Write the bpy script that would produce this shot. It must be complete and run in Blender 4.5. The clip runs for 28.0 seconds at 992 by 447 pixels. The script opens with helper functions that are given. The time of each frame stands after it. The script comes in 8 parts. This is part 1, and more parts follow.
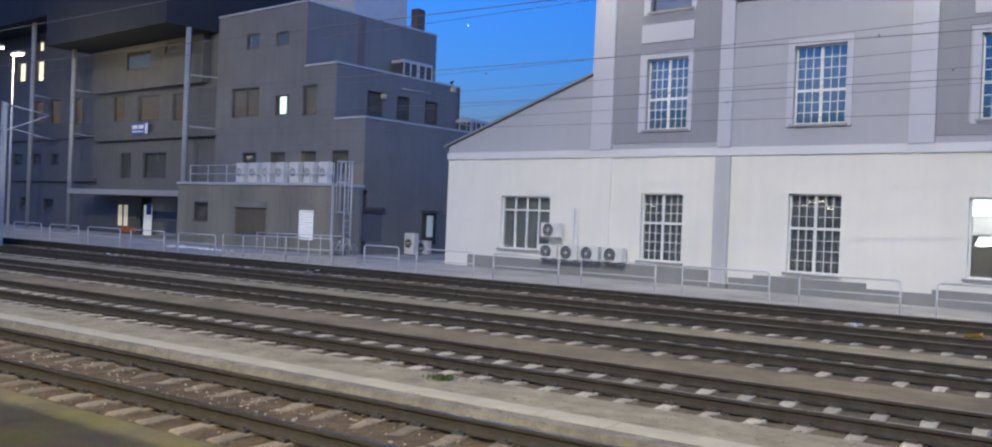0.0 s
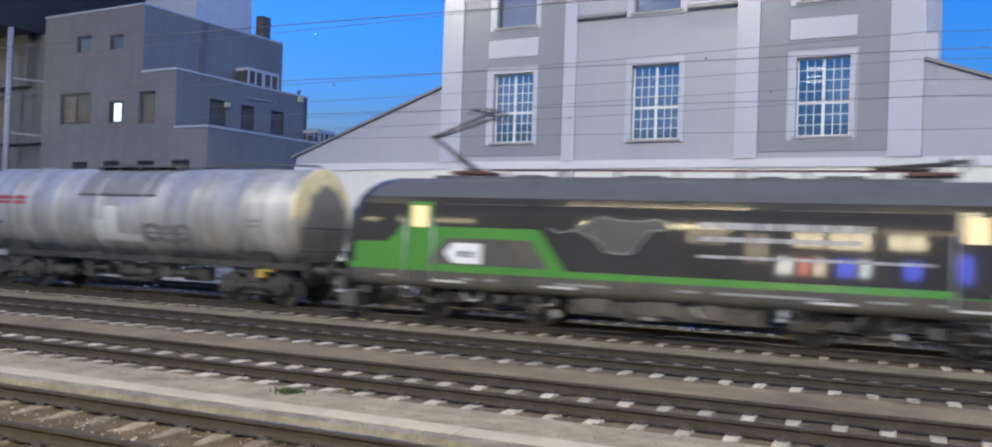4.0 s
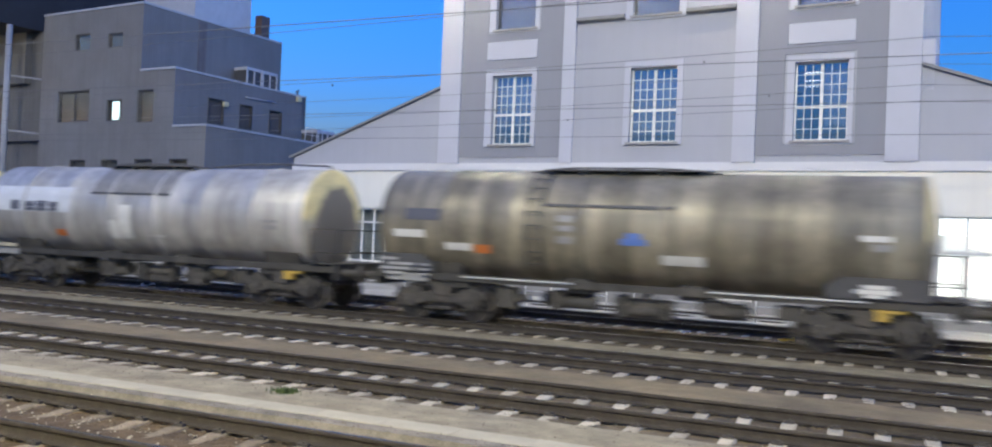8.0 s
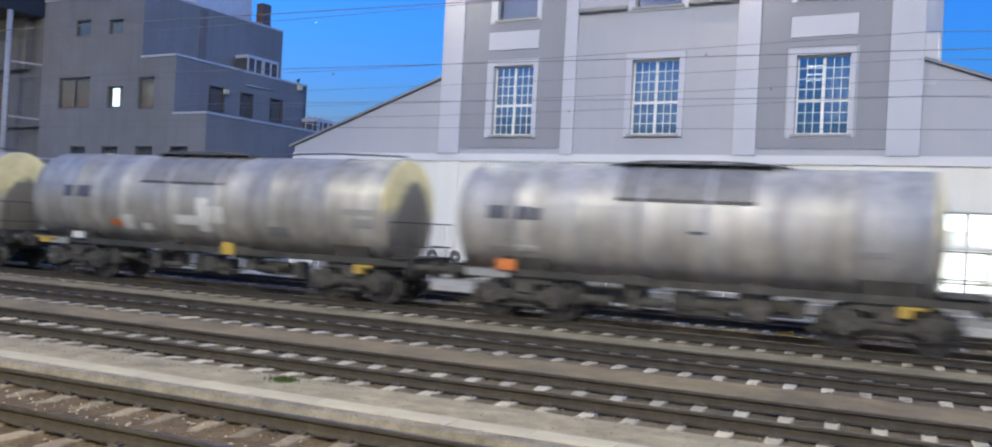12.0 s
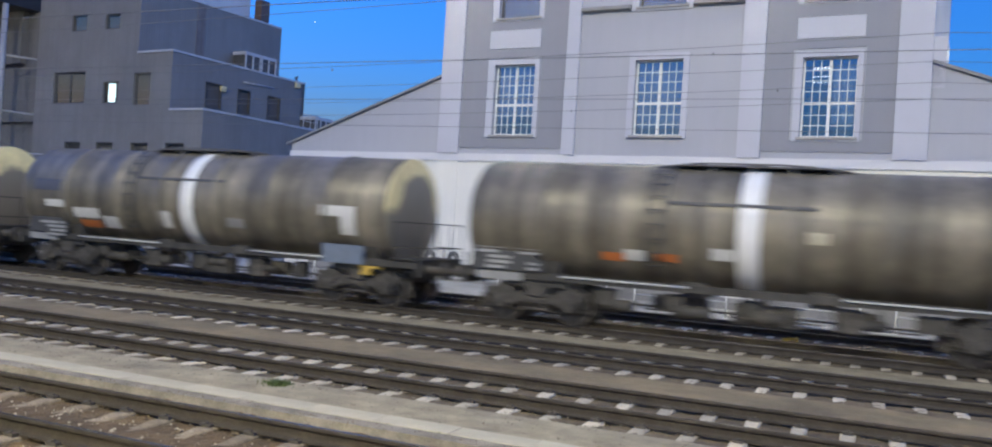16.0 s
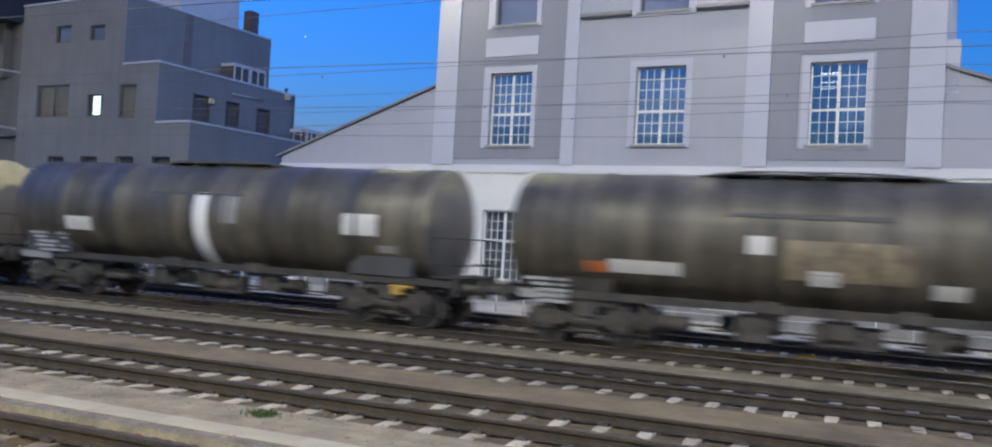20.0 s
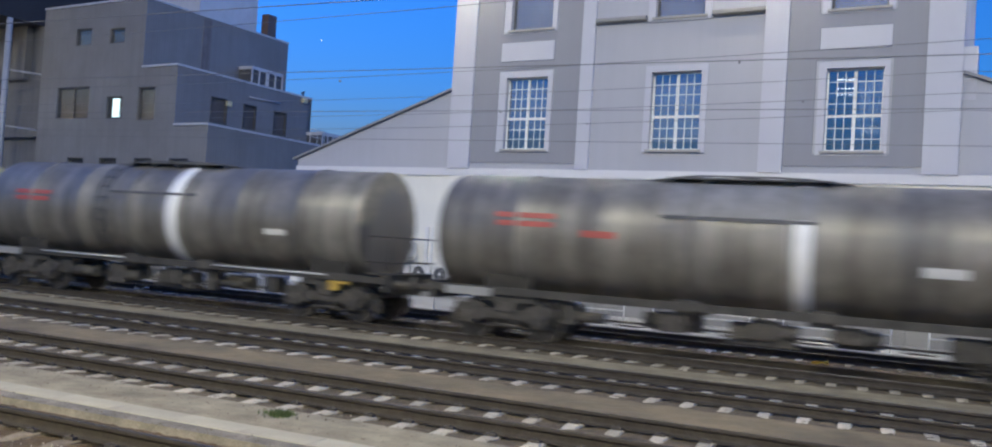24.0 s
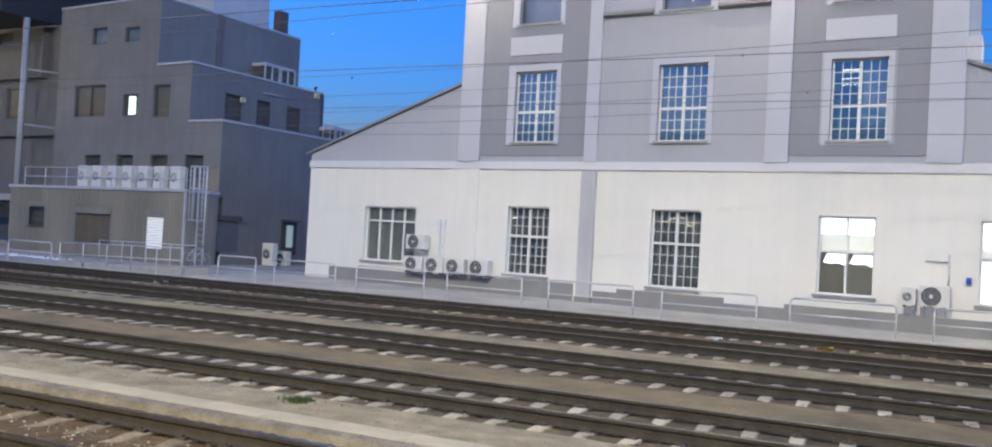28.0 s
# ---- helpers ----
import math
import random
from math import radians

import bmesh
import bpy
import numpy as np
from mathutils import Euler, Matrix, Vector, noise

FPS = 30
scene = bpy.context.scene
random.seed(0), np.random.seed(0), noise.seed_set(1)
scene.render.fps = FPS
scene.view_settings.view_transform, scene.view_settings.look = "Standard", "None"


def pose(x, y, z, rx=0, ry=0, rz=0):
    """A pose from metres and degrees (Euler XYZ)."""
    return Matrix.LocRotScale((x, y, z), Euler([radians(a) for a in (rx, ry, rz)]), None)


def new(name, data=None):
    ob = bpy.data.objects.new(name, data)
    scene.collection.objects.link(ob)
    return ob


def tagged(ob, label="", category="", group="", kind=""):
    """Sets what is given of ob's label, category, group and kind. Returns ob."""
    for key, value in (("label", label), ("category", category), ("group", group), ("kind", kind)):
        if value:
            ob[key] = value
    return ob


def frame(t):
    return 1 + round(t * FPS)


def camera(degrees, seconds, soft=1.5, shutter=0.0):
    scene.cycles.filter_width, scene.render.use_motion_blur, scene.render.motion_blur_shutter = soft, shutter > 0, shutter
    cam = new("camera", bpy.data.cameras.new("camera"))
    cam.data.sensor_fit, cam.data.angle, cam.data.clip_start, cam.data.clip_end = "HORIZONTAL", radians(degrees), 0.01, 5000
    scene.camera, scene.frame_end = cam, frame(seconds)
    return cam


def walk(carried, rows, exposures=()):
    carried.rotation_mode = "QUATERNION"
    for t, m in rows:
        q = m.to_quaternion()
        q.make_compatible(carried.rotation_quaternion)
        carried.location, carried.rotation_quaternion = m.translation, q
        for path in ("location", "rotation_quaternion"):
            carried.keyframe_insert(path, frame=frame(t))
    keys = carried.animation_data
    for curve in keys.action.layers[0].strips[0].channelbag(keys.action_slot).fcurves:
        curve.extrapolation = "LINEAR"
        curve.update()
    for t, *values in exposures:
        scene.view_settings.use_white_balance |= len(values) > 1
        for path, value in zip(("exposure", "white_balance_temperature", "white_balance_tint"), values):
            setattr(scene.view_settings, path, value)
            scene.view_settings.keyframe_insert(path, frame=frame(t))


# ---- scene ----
# ---------------------------------------------------------------- camera
def eye_pose(x, y, z, yaw, pitch, roll):
    """A camera at x, y, z that looks along +y, turned left by yaw, up by pitch and leaned by roll."""
    return pose(x, y, z, 90, 0, yaw) @ pose(0, 0, 0, pitch) @ pose(0, 0, 0, 0, 0, roll)


# seconds, stops, white balance
EXPOSURES = [(0.0, -0.14, 6580, 7), (2.5, -0.14, 6580, 7), (4.5, 0.19, 6580, 5), (13.5, 0.17, 6580, 5), (15.5, 0.07, 6560, 5), (19.0, 0.05, 6560, 5), (20.0, -0.08, 6500, 5), (26.0, -0.05, 6500, 5), (28.0, 0.06, 6900, 5)]
cam = camera(58.5, 28.0, soft=2.0, shutter=0.75)
# rows: seconds, place in metres, yaw to the left, pitch up, roll
walk(cam, [(row[0], eye_pose(*row[1:])) for row in [
    (0, -0.008, 0.010, 2.430, 33.435, -0.361, 2.289),
    (0.5, 0.009, -0.011, 2.431, 33.001, -0.235, 2.384),
    (1, 0.039, -0.048, 2.433, 32.488, 0.021, 2.338),
    (1.5, 0.037, -0.047, 2.432, 31.672, 0.252, 2.428),
    (2, 0.051, -0.062, 2.433, 29.936, 0.483, 2.507),
    (2.5, 0.042, -0.055, 2.433, 26.883, 0.727, 2.488),
    (4.5, 0.169, -0.247, 2.442, 23.633, 0.714, 1.971),
    (5, 0.162, -0.236, 2.441, 23.486, 0.724, 1.928),
    (5.5, 0.168, -0.245, 2.442, 23.531, 0.784, 1.915),
    (6, 0.160, -0.234, 2.441, 23.635, 0.802, 1.987),
    (6.5, 0.161, -0.236, 2.441, 23.712, 0.845, 2.098),
    (7, 0.164, -0.239, 2.441, 23.625, 0.874, 2.157),
    (7.5, 0.164, -0.240, 2.441, 23.553, 0.856, 2.365),
    (8, 0.159, -0.231, 2.441, 23.631, 0.826, 2.465),
    (8.5, 0.162, -0.237, 2.441, 23.677, 0.797, 2.430),
    (9, 0.163, -0.238, 2.441, 23.586, 0.745, 2.490),
    (9.5, 0.161, -0.236, 2.441, 23.449, 0.763, 2.567),
    (10, 0.160, -0.233, 2.441, 23.429, 0.746, 2.686),
    (10.5, 0.164, -0.240, 2.441, 23.418, 0.656, 2.751),
    (11, 0.159, -0.232, 2.441, 23.335, 0.537, 2.928),
    (11.5, 0.148, -0.217, 2.440, 23.389, 0.430, 2.974),
    (12, 0.158, -0.225, 2.444, 23.597, 0.222, 3.047),
    (12.5, 0.158, -0.226, 2.444, 23.687, 0.021, 3.038),
    (13, -0.036, 0.051, 2.427, 23.581, -0.119, 3.120),
    (13.5, -0.047, 0.066, 2.426, 23.561, -0.309, 3.247),
    (15.5, -0.035, 0.050, 2.427, 23.521, 0.215, 3.551),
    (16, -0.125, 0.176, 2.420, 23.392, 0.331, 3.668),
    (16.5, -0.082, 0.116, 2.423, 23.378, 0.471, 3.765),
    (17, -0.018, 0.026, 2.428, 23.427, 0.669, 3.853),
    (17.5, -0.113, 0.155, 2.423, 23.260, 0.830, 4.016),
    (18, -0.124, 0.174, 2.421, 23.132, 0.988, 4.079),
    (18.5, -0.111, 0.155, 2.422, 23.121, 1.188, 4.080),
    (19, -0.113, 0.154, 2.423, 23.172, 1.239, 3.919),
    (19.5, -0.458, 0.662, 2.396, 22.955, 1.287, 3.681),
    (20, -0.758, 1.143, 2.382, 22.921, 1.269, 3.268),
    (20.5, -0.732, 1.105, 2.384, 23.103, 1.256, 3.284),
    (21, -0.745, 1.125, 2.383, 23.050, 1.206, 3.364),
    (21.5, -0.736, 1.111, 2.384, 23.334, 1.367, 3.537),
    (22, -0.730, 1.087, 2.387, 23.462, 1.342, 3.594),
    (22.5, -0.706, 1.039, 2.388, 23.683, 1.404, 3.795),
    (24.5, -0.730, 1.026, 2.392, 23.950, 1.449, 3.605),
    (25, -0.744, 1.037, 2.388, 23.993, 1.395, 3.425),
    (25.5, -0.787, 1.097, 2.386, 24.186, 1.397, 3.434),
    (26, -0.742, 1.036, 2.389, 24.488, 1.392, 3.135),
    (26.5, -0.389, 0.531, 2.404, 24.767, 1.301, 3.122),
    (27, -0.440, 0.600, 2.400, 24.732, 1.187, 3.083),
    (27.5, -0.424, 0.579, 2.402, 24.708, 0.899, 3.100),
    (28, -0.439, 0.600, 2.401, 24.675, 0.856, 3.130),
]], exposures=EXPOSURES)

# ---------------------------------------------------------------- world and light
world = bpy.data.worlds.new("dusk_sky")
scene.world = world
world.use_nodes = True
wn = world.node_tree.nodes
sky = wn.new("ShaderNodeTexSky")
sky.sky_type = "NISHITA"
sky.sun_disc = False
sky.sun_elevation = radians(1.2)
sky.sun_rotation = radians(100)
sky.altitude = 250
sky.air_density = 1.4
sky.dust_density = 0.0
sky.ozone_density = 6.5
tint = wn.new("ShaderNodeVectorMath")
tint.operation = "MULTIPLY"
tint.inputs[1].default_value = (1.14, 1.1, 1.24)
world.node_tree.links.new(sky.outputs["Color"], tint.inputs[0])
world.node_tree.links.new(tint.outputs["Vector"], wn["Background"].inputs["Color"])
wn["Background"].inputs["Strength"].default_value = 1.4

RAIL = 0.18          # top of the rails above the sleepers
TRACKS = (7.42, 12.2, 16.75, 21.55, 25.95)
TRAIN_Y = TRACKS[3]


def area_lamp(name, x, y, z, sx, sy, watts, colour, rx=0.0, rz=0.0):
    data = bpy.data.lights.new(name, "AREA")
    data.shape, data.size, data.size_y = "RECTANGLE", sx, sy
    data.energy, data.color = watts, colour
    ob = new(name, data)
    ob.matrix_world = pose(x, y, z, rx, 0, rz)
    return ob


def point_lamp(name, x, y, z, watts, colour, size=0.12):
    data = bpy.data.lights.new(name, "POINT")
    data.energy, data.color, data.shadow_soft_size = watts, colour, size
    ob = new(name, data)
    ob.location = (x, y, z)
    return ob


# added strip lights under an unseen canopy of the platform where the camera stands
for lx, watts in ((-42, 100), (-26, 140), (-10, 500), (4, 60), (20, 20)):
    area_lamp("added_strip_light", lx, -1.2, 4.28, 9.0, 0.3, watts, (1.0, 0.85, 0.5), rx=34)
# floodlights on the high yard masts behind the platform
for lx, watts in ((-36, 4400), (-8, 17000), (20, 7000)):
    area_lamp("mast_floodlight", lx, -18.0, 34.0, 2.4, 1.2, watts, (0.97, 0.895, 0.7), rx=52)
# added fill lights high on the factory front, above the view, to brighten the pavement
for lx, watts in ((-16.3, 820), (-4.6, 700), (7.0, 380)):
    area_lamp("wall_fill_light", lx, 30.9 - 0.103 * (lx + 15.0), 14.3, 0.6, 0.4, watts, (1.0, 0.89, 0.64), rx=-46)
# ceiling lamp of the lit ground-floor room
point_lamp("room_light", -1.75, 32.1, 3.3, 60, (1.0, 0.88, 0.7), 0.15)
# street lamps beside the far office building
point_lamp("street_lamp_light", -55.5, 29.38, 11.05, 420, (1.0, 0.86, 0.55), 0.2)
point_lamp("street_lamp_light", -58.0, 29.38, 11.6, 800, (1.0, 0.84, 0.5), 0.25)
# two more, added unseen on the right to brighten the wall and pavement
for lx in (9.0, 27.0):
    point_lamp("street_lamp_light", lx + 0.85, 29.39, 8.95, 3600, (1.0, 0.9, 0.6), 0.3)


# ---------------------------------------------------------------- materials
def mat(name, colour, rough=0.7, metal=0.0, vary=0.18, scale=1.5, fine=40.0, bump=0.15, streak=0.0, rand=0.0, spec=0.5, dirt=None):
    """A surface with large stains, fine grain, relief and, where asked, vertical streaks or a change from piece to piece."""
    m = bpy.data.materials.new(name)
    m.use_nodes = True
    nt = m.node_tree
    n, link = nt.nodes, nt.links.new
    b = n["Principled BSDF"]
    b.inputs["Roughness"].default_value = rough
    b.inputs["Metallic"].default_value = metal
    b.inputs["Specular IOR Level"].default_value = spec
    tc = n.new("ShaderNodeTexCoord")
    big = n.new("ShaderNodeTexNoise")
    big.inputs["Scale"].default_value, big.inputs["Detail"].default_value, big.inputs["Roughness"].default_value = scale, 6, 0.65
    link(tc.outputs["Object"], big.inputs["Vector"])
    small = n.new("ShaderNodeTexNoise")
    small.inputs["Scale"].default_value, small.inputs["Detail"].default_value = fine, 3
    link(tc.outputs["Object"], small.inputs["Vector"])
    ramp = n.new("ShaderNodeMapRange")
    ramp.inputs["From Min"].default_value, ramp.inputs["From Max"].default_value = 0.3, 0.7
    ramp.inputs["To Min"].default_value, ramp.inputs["To Max"].default_value = 1 - vary, 1 + vary
    link(big.outputs["Fac"], ramp.inputs["Value"])
    grain = n.new("ShaderNodeMapRange")
    grain.inputs["From Min"].default_value, grain.inputs["From Max"].default_value = 0.3, 0.7
    grain.inputs["To Min"].default_value, grain.inputs["To Max"].default_value = 1 - vary * 0.6, 1 + vary * 0.6
    link(small.outputs["Fac"], grain.inputs["Value"])
    mul = n.new("ShaderNodeMath")
    mul.operation = "MULTIPLY"
    link(ramp.outputs["Result"], mul.inputs[0])
    link(grain.outputs["Result"], mul.inputs[1])
    value = mul.outputs[0]
    if streak:
        mp = n.new("ShaderNodeMapping")
        mp.inputs["Scale"].default_value = (2.2, 2.2, 0.12)
        link(tc.outputs["Object"], mp.inputs["Vector"])
        st = n.new("ShaderNodeTexNoise")
        st.inputs["Scale"].default_value, st.inputs["Detail"].default_value = 1.6, 5
        link(mp.outputs["Vector"], st.inputs["Vector"])
        sr = n.new("ShaderNodeMapRange")
        sr.inputs["From Min"].default_value, sr.inputs["From Max"].default_value = 0.35, 0.65
        sr.inputs["To Min"].default_value, sr.inputs["To Max"].default_value = 1 - streak, 1 + streak * 0.4
        link(st.outputs["Fac"], sr.inputs["Value"])
        m2 = n.new("ShaderNodeMath")
        m2.operation = "MULTIPLY"
        link(value, m2.inputs[0])
        link(sr.outputs["Result"], m2.inputs[1])
        value = m2.outputs[0]
    if rand:
        info = n.new("ShaderNodeObjectInfo")
        rr = n.new("ShaderNodeMapRange")
        rr.inputs["To Min"].default_value, rr.inputs["To Max"].default_value = 1 - rand, 1 + rand
        link(info.outputs["Random"], rr.inputs["Value"])
        m3 = n.new("ShaderNodeMath")
        m3.operation = "MULTIPLY"
        link(value, m3.inputs[0])
        link(rr.outputs["Result"], m3.inputs[1])
        value = m3.outputs[0]
    mix = n.new("ShaderNodeVectorMath")
    mix.operation = "SCALE"
    if dirt:
        blend = n.new("ShaderNodeMix")
        blend.data_type = "RGBA"
        blend.inputs["A"].default_value, blend.inputs["B"].default_value = (*colour, 1), (*dirt, 1)
        dn = n.new("ShaderNodeTexNoise")
        dn.inputs["Scale"].default_value, dn.inputs["Detail"].default_value, dn.inputs["Roughness"].default_value = scale * 0.6, 8, 0.7
        link(tc.outputs["Object"], dn.inputs["Vector"])
        dr = n.new("ShaderNodeMapRange")
        dr.inputs["From Min"].default_value, dr.inputs["From Max"].default_value = 0.42, 0.68
        link(dn.outputs["Fac"], dr.inputs["Value"])
        link(dr.outputs["Result"], blend.inputs["Factor"])
        link(blend.outputs["Result"], mix.inputs[0])
    else:
        mix.inputs[0].default_value = colour
    link(value, mix.inputs["Scale"])
    link(mix.outputs["Vector"], b.inputs["Base Color"])
    if bump:
        bp = n.new("ShaderNodeBump")
        bp.inputs["Strength"].default_value, bp.inputs["Distance"].default_value = bump, 0.02
        link(small.outputs["Fac"], bp.inputs["Height"])
        link(bp.outputs["Normal"], b.inputs["Normal"])
    return m


def glow(name, colour, strength):
    m = bpy.data.materials.new(name)
    m.use_nodes = True
    b = m.node_tree.nodes["Principled BSDF"]
    b.inputs["Base Color"].default_value = (*colour, 1)
    b.inputs["Emission Color"].default_value = (*colour, 1)
    b.inputs["Emission Strength"].default_value = strength
    return m


def glass_mat(name, tint=(0.9, 0.95, 1.0), rough=0.01, ior=1.5):
    m = bpy.data.materials.new(name)
    m.use_nodes = True
    b = m.node_tree.nodes["Principled BSDF"]
    b.inputs["Base Color"].default_value = (*tint, 1)
    b.inputs["Roughness"].default_value = rough
    b.inputs["Transmission Weight"].default_value = 1.0
    b.inputs["IOR"].default_value = ior
    return m


M_ASPHALT = mat("gravelly_asphalt", (0.11, 0.105, 0.09), 0.9, scale=0.6, fine=60, bump=0.4, vary=0.3)
M_BALLAST = mat("oily_ballast", (0.098, 0.073, 0.042), 0.95, scale=2.0, fine=38, bump=1.0, vary=0.45, dirt=(0.134, 0.102, 0.0576))
M_OILYBED = mat("oil_dark_ballast", (0.085, 0.056, 0.028), 0.95, scale=2.5, fine=38, bump=1.0, vary=0.45, dirt=(0.118, 0.08, 0.04))
M_STONE = mat("ballast_stone", (0.125, 0.094, 0.058), 0.9, scale=3, fine=50, vary=0.4)
M_PATH = mat("pale_concrete_path", (0.29, 0.247, 0.162), 0.9, scale=2.2, fine=70, bump=0.5, vary=0.3, dirt=(0.21, 0.178, 0.116))
M_TROUGH = mat("trough_lid_concrete", (0.4, 0.355, 0.26), 0.85, scale=1.5, fine=60, vary=0.14, rand=0.06)
M_FINES = mat("sandy_gravel", (0.275, 0.232, 0.14), 0.95, scale=1.2, fine=55, bump=0.6, vary=0.3, dirt=(0.17, 0.14, 0.085))
M_BROWNFINES = mat("brown_fine_gravel", (0.21, 0.161, 0.088), 0.95, scale=0.8, fine=55, bump=0.6, vary=0.3, dirt=(0.124, 0.099, 0.0585))
M_EDGE = mat("grey_path_edge_concrete", (0.225, 0.2, 0.155), 0.9, scale=3.0, fine=60, bump=0.5, vary=0.35, dirt=(0.14, 0.124, 0.096))
M_MOSS = mat("mossy_platform", (0.11, 0.086, 0.046), 0.95, scale=0.8, fine=45, bump=0.4, vary=0.3, dirt=(0.15, 0.135, 0.012))
M_SLEEPER = mat("sleeper_concrete", (0.46, 0.4, 0.29), 0.9, scale=5, fine=60, vary=0.25, rand=0.25, bump=0.3)
M_OLDSLEEPER = mat("oil_stained_sleeper_concrete", (0.235, 0.19, 0.125), 0.9, scale=5, fine=60, vary=0.3, rand=0.3, bump=0.3, dirt=(0.184, 0.143, 0.0976))
M_RAIL = mat("rail_rust", (0.048, 0.042, 0.035), 0.85, scale=4, fine=60, vary=0.25, spec=0.2)
M_RAILTOP = mat("rail_worn_top", (0.2, 0.185, 0.165), 0.24, metal=0.8, scale=8, fine=70, vary=0.2, bump=0.03)
M_CLIP = mat("rail_clip", (0.05, 0.045, 0.04), 0.7)
M_PAVE = mat("pale_pavement_concrete", (0.4, 0.385, 0.35), 0.9, scale=0.5, fine=60, bump=0.25, vary=0.2, dirt=(0.3, 0.285, 0.255))
M_SALT = mat("pale_lime_deposit", (0.5, 0.49, 0.46), 0.95, scale=4, fine=60, vary=0.3, dirt=(0.3, 0.29, 0.27))
M_KERB = mat("kerb_concrete", (0.36, 0.35, 0.33), 0.9, scale=2, fine=50)
M_WHITE = mat("white_render_wall", (0.77, 0.75, 0.69), 0.92, scale=0.22, fine=90, vary=0.06, bump=0.12, streak=0.02)
M_UPPER = mat("light_grey_render", (0.392, 0.399, 0.445), 0.92, scale=0.22, fine=90, vary=0.05, bump=0.12, streak=0.02)
M_PANEL = mat("mid_grey_render", (0.261, 0.266, 0.304), 0.92, scale=0.25, fine=90, vary=0.05, bump=0.12, streak=0.02)
M_TRIM = mat("white_trim_render", (0.471, 0.481, 0.545), 0.9, scale=0.5, fine=80, vary=0.04, bump=0.1)
M_BAND = mat("white_band_render", (0.62, 0.62, 0.65), 0.9, scale=0.5, fine=80, vary=0.04, bump=0.1)
M_PLINTH = mat("grey_plinth_render", (0.26, 0.255, 0.25), 0.92, scale=0.8, fine=70, vary=0.12)
M_PIER = mat("blue_grey_render", (0.47, 0.472, 0.485), 0.92, scale=0.5, fine=80, vary=0.06, streak=0.05)
M_DARKCLAD = mat("dark_grey_cladding", (0.185, 0.182, 0.184), 0.6, scale=0.4, fine=60, vary=0.07, streak=0.06, dirt=(0.155, 0.147, 0.143))
def ribbed(m, pitch, depth):
    """Fine upright corrugation pressed into a wall sheet."""
    n, link = m.node_tree.nodes, m.node_tree.links.new
    tc, dot, wv = n.new("ShaderNodeTexCoord"), n.new("ShaderNodeVectorMath"), n.new("ShaderNodeMath")
    dot.operation, wv.operation = "DOT_PRODUCT", "SINE"
    k = 2 * math.pi / pitch
    dot.inputs[1].default_value = (k, k, 0)
    link(tc.outputs["Object"], dot.inputs[0])
    link(dot.outputs["Value"], wv.inputs[0])
    bp = n.new("ShaderNodeBump")
    bp.inputs["Strength"].default_value, bp.inputs["Distance"].default_value = 1.0, depth
    link(wv.outputs[0], bp.inputs["Height"])
    b = n["Principled BSDF"]
    old = b.inputs["Normal"].links[0].from_socket
    link(old, bp.inputs["Normal"])
    link(bp.outputs["Normal"], b.inputs["Normal"])
    return m


ribbed(M_DARKCLAD, 0.16, 0.004)
M_ANNEX = mat("grey_corrugated_steel", (0.25, 0.232, 0.2), 0.55, scale=0.5, fine=60, vary=0.07, streak=0.08)
ribbed(M_ANNEX, 0.2, 0.012)
M_OFFICE = mat("weathered_grey_plaster", (0.138, 0.134, 0.13), 0.9, scale=0.5, fine=60, vary=0.1, streak=0.08)
M_EAVES = mat("black_roof_edge", (0.022, 0.024, 0.03), 0.8, scale=0.6, fine=40, vary=0.2)
M_CAP = mat("pale_metal_coping", (0.5, 0.5, 0.52), 0.5, metal=0.2, scale=2, vary=0.08)
M_ROOF = mat("zinc_roof", (0.2, 0.2, 0.215), 0.55, scale=0.8, vary=0.1)
M_FRAME = mat("white_window_frame", (0.72, 0.72, 0.71), 0.5, vary=0.04, bump=0.05)
M_SILL = mat("stone_window_sill", (0.3, 0.295, 0.29), 0.85, vary=0.1)
M_DARKFRAME = mat("dark_window_frame", (0.07, 0.065, 0.06), 0.6, vary=0.1)
M_BLIND = mat("grey_window_blind", (0.06, 0.056, 0.052), 0.8, vary=0.1, streak=0.1)
M_CURTAIN = mat("pale_fabric_curtain", (0.22, 0.24, 0.255), 0.9, vary=0.1, streak=0.15)
M_ROOM = mat("dim_room_paint", (0.384, 0.384, 0.408), 0.9, vary=0.1)
M_DARKSHUTTER = mat("dark_roller_shutter", (0.085, 0.076, 0.07), 0.75, vary=0.12, streak=0.1)
M_SHUTTER = mat("brown_roller_shutter", (0.16, 0.13, 0.085), 0.6, vary=0.12, streak=0.12)
M_GALV = mat("galvanised_steel", (0.56, 0.56, 0.555), 0.5, metal=0.3, scale=4, vary=0.12, bump=0.05)
M_SKIRTGREY = mat("grey_machine_paint", (0.2, 0.2, 0.21), 0.5, vary=0.08)
M_COLUMN = mat("pale_painted_steel", (0.33, 0.33, 0.335), 0.5, vary=0.08)
M_AC = mat("off_white_ac_casing", (0.66, 0.65, 0.62), 0.5, scale=3, vary=0.07, bump=0.05)
M_ACDARK = mat("dark_fan_grille", (0.06, 0.06, 0.062), 0.6, vary=0.15)
M_CONDUIT = mat("white_plastic_duct", (0.7, 0.7, 0.69), 0.5, vary=0.05)
M_WIRE = mat("tarnished_copper_wire", (0.12, 0.12, 0.13), 0.6, vary=0.1)
M_INSUL = mat("brown_insulator", (0.09, 0.05, 0.035), 0.3)
M_SIGN = mat("blue_sign_enamel", (0.02, 0.09, 0.42), 0.4, vary=0.04)
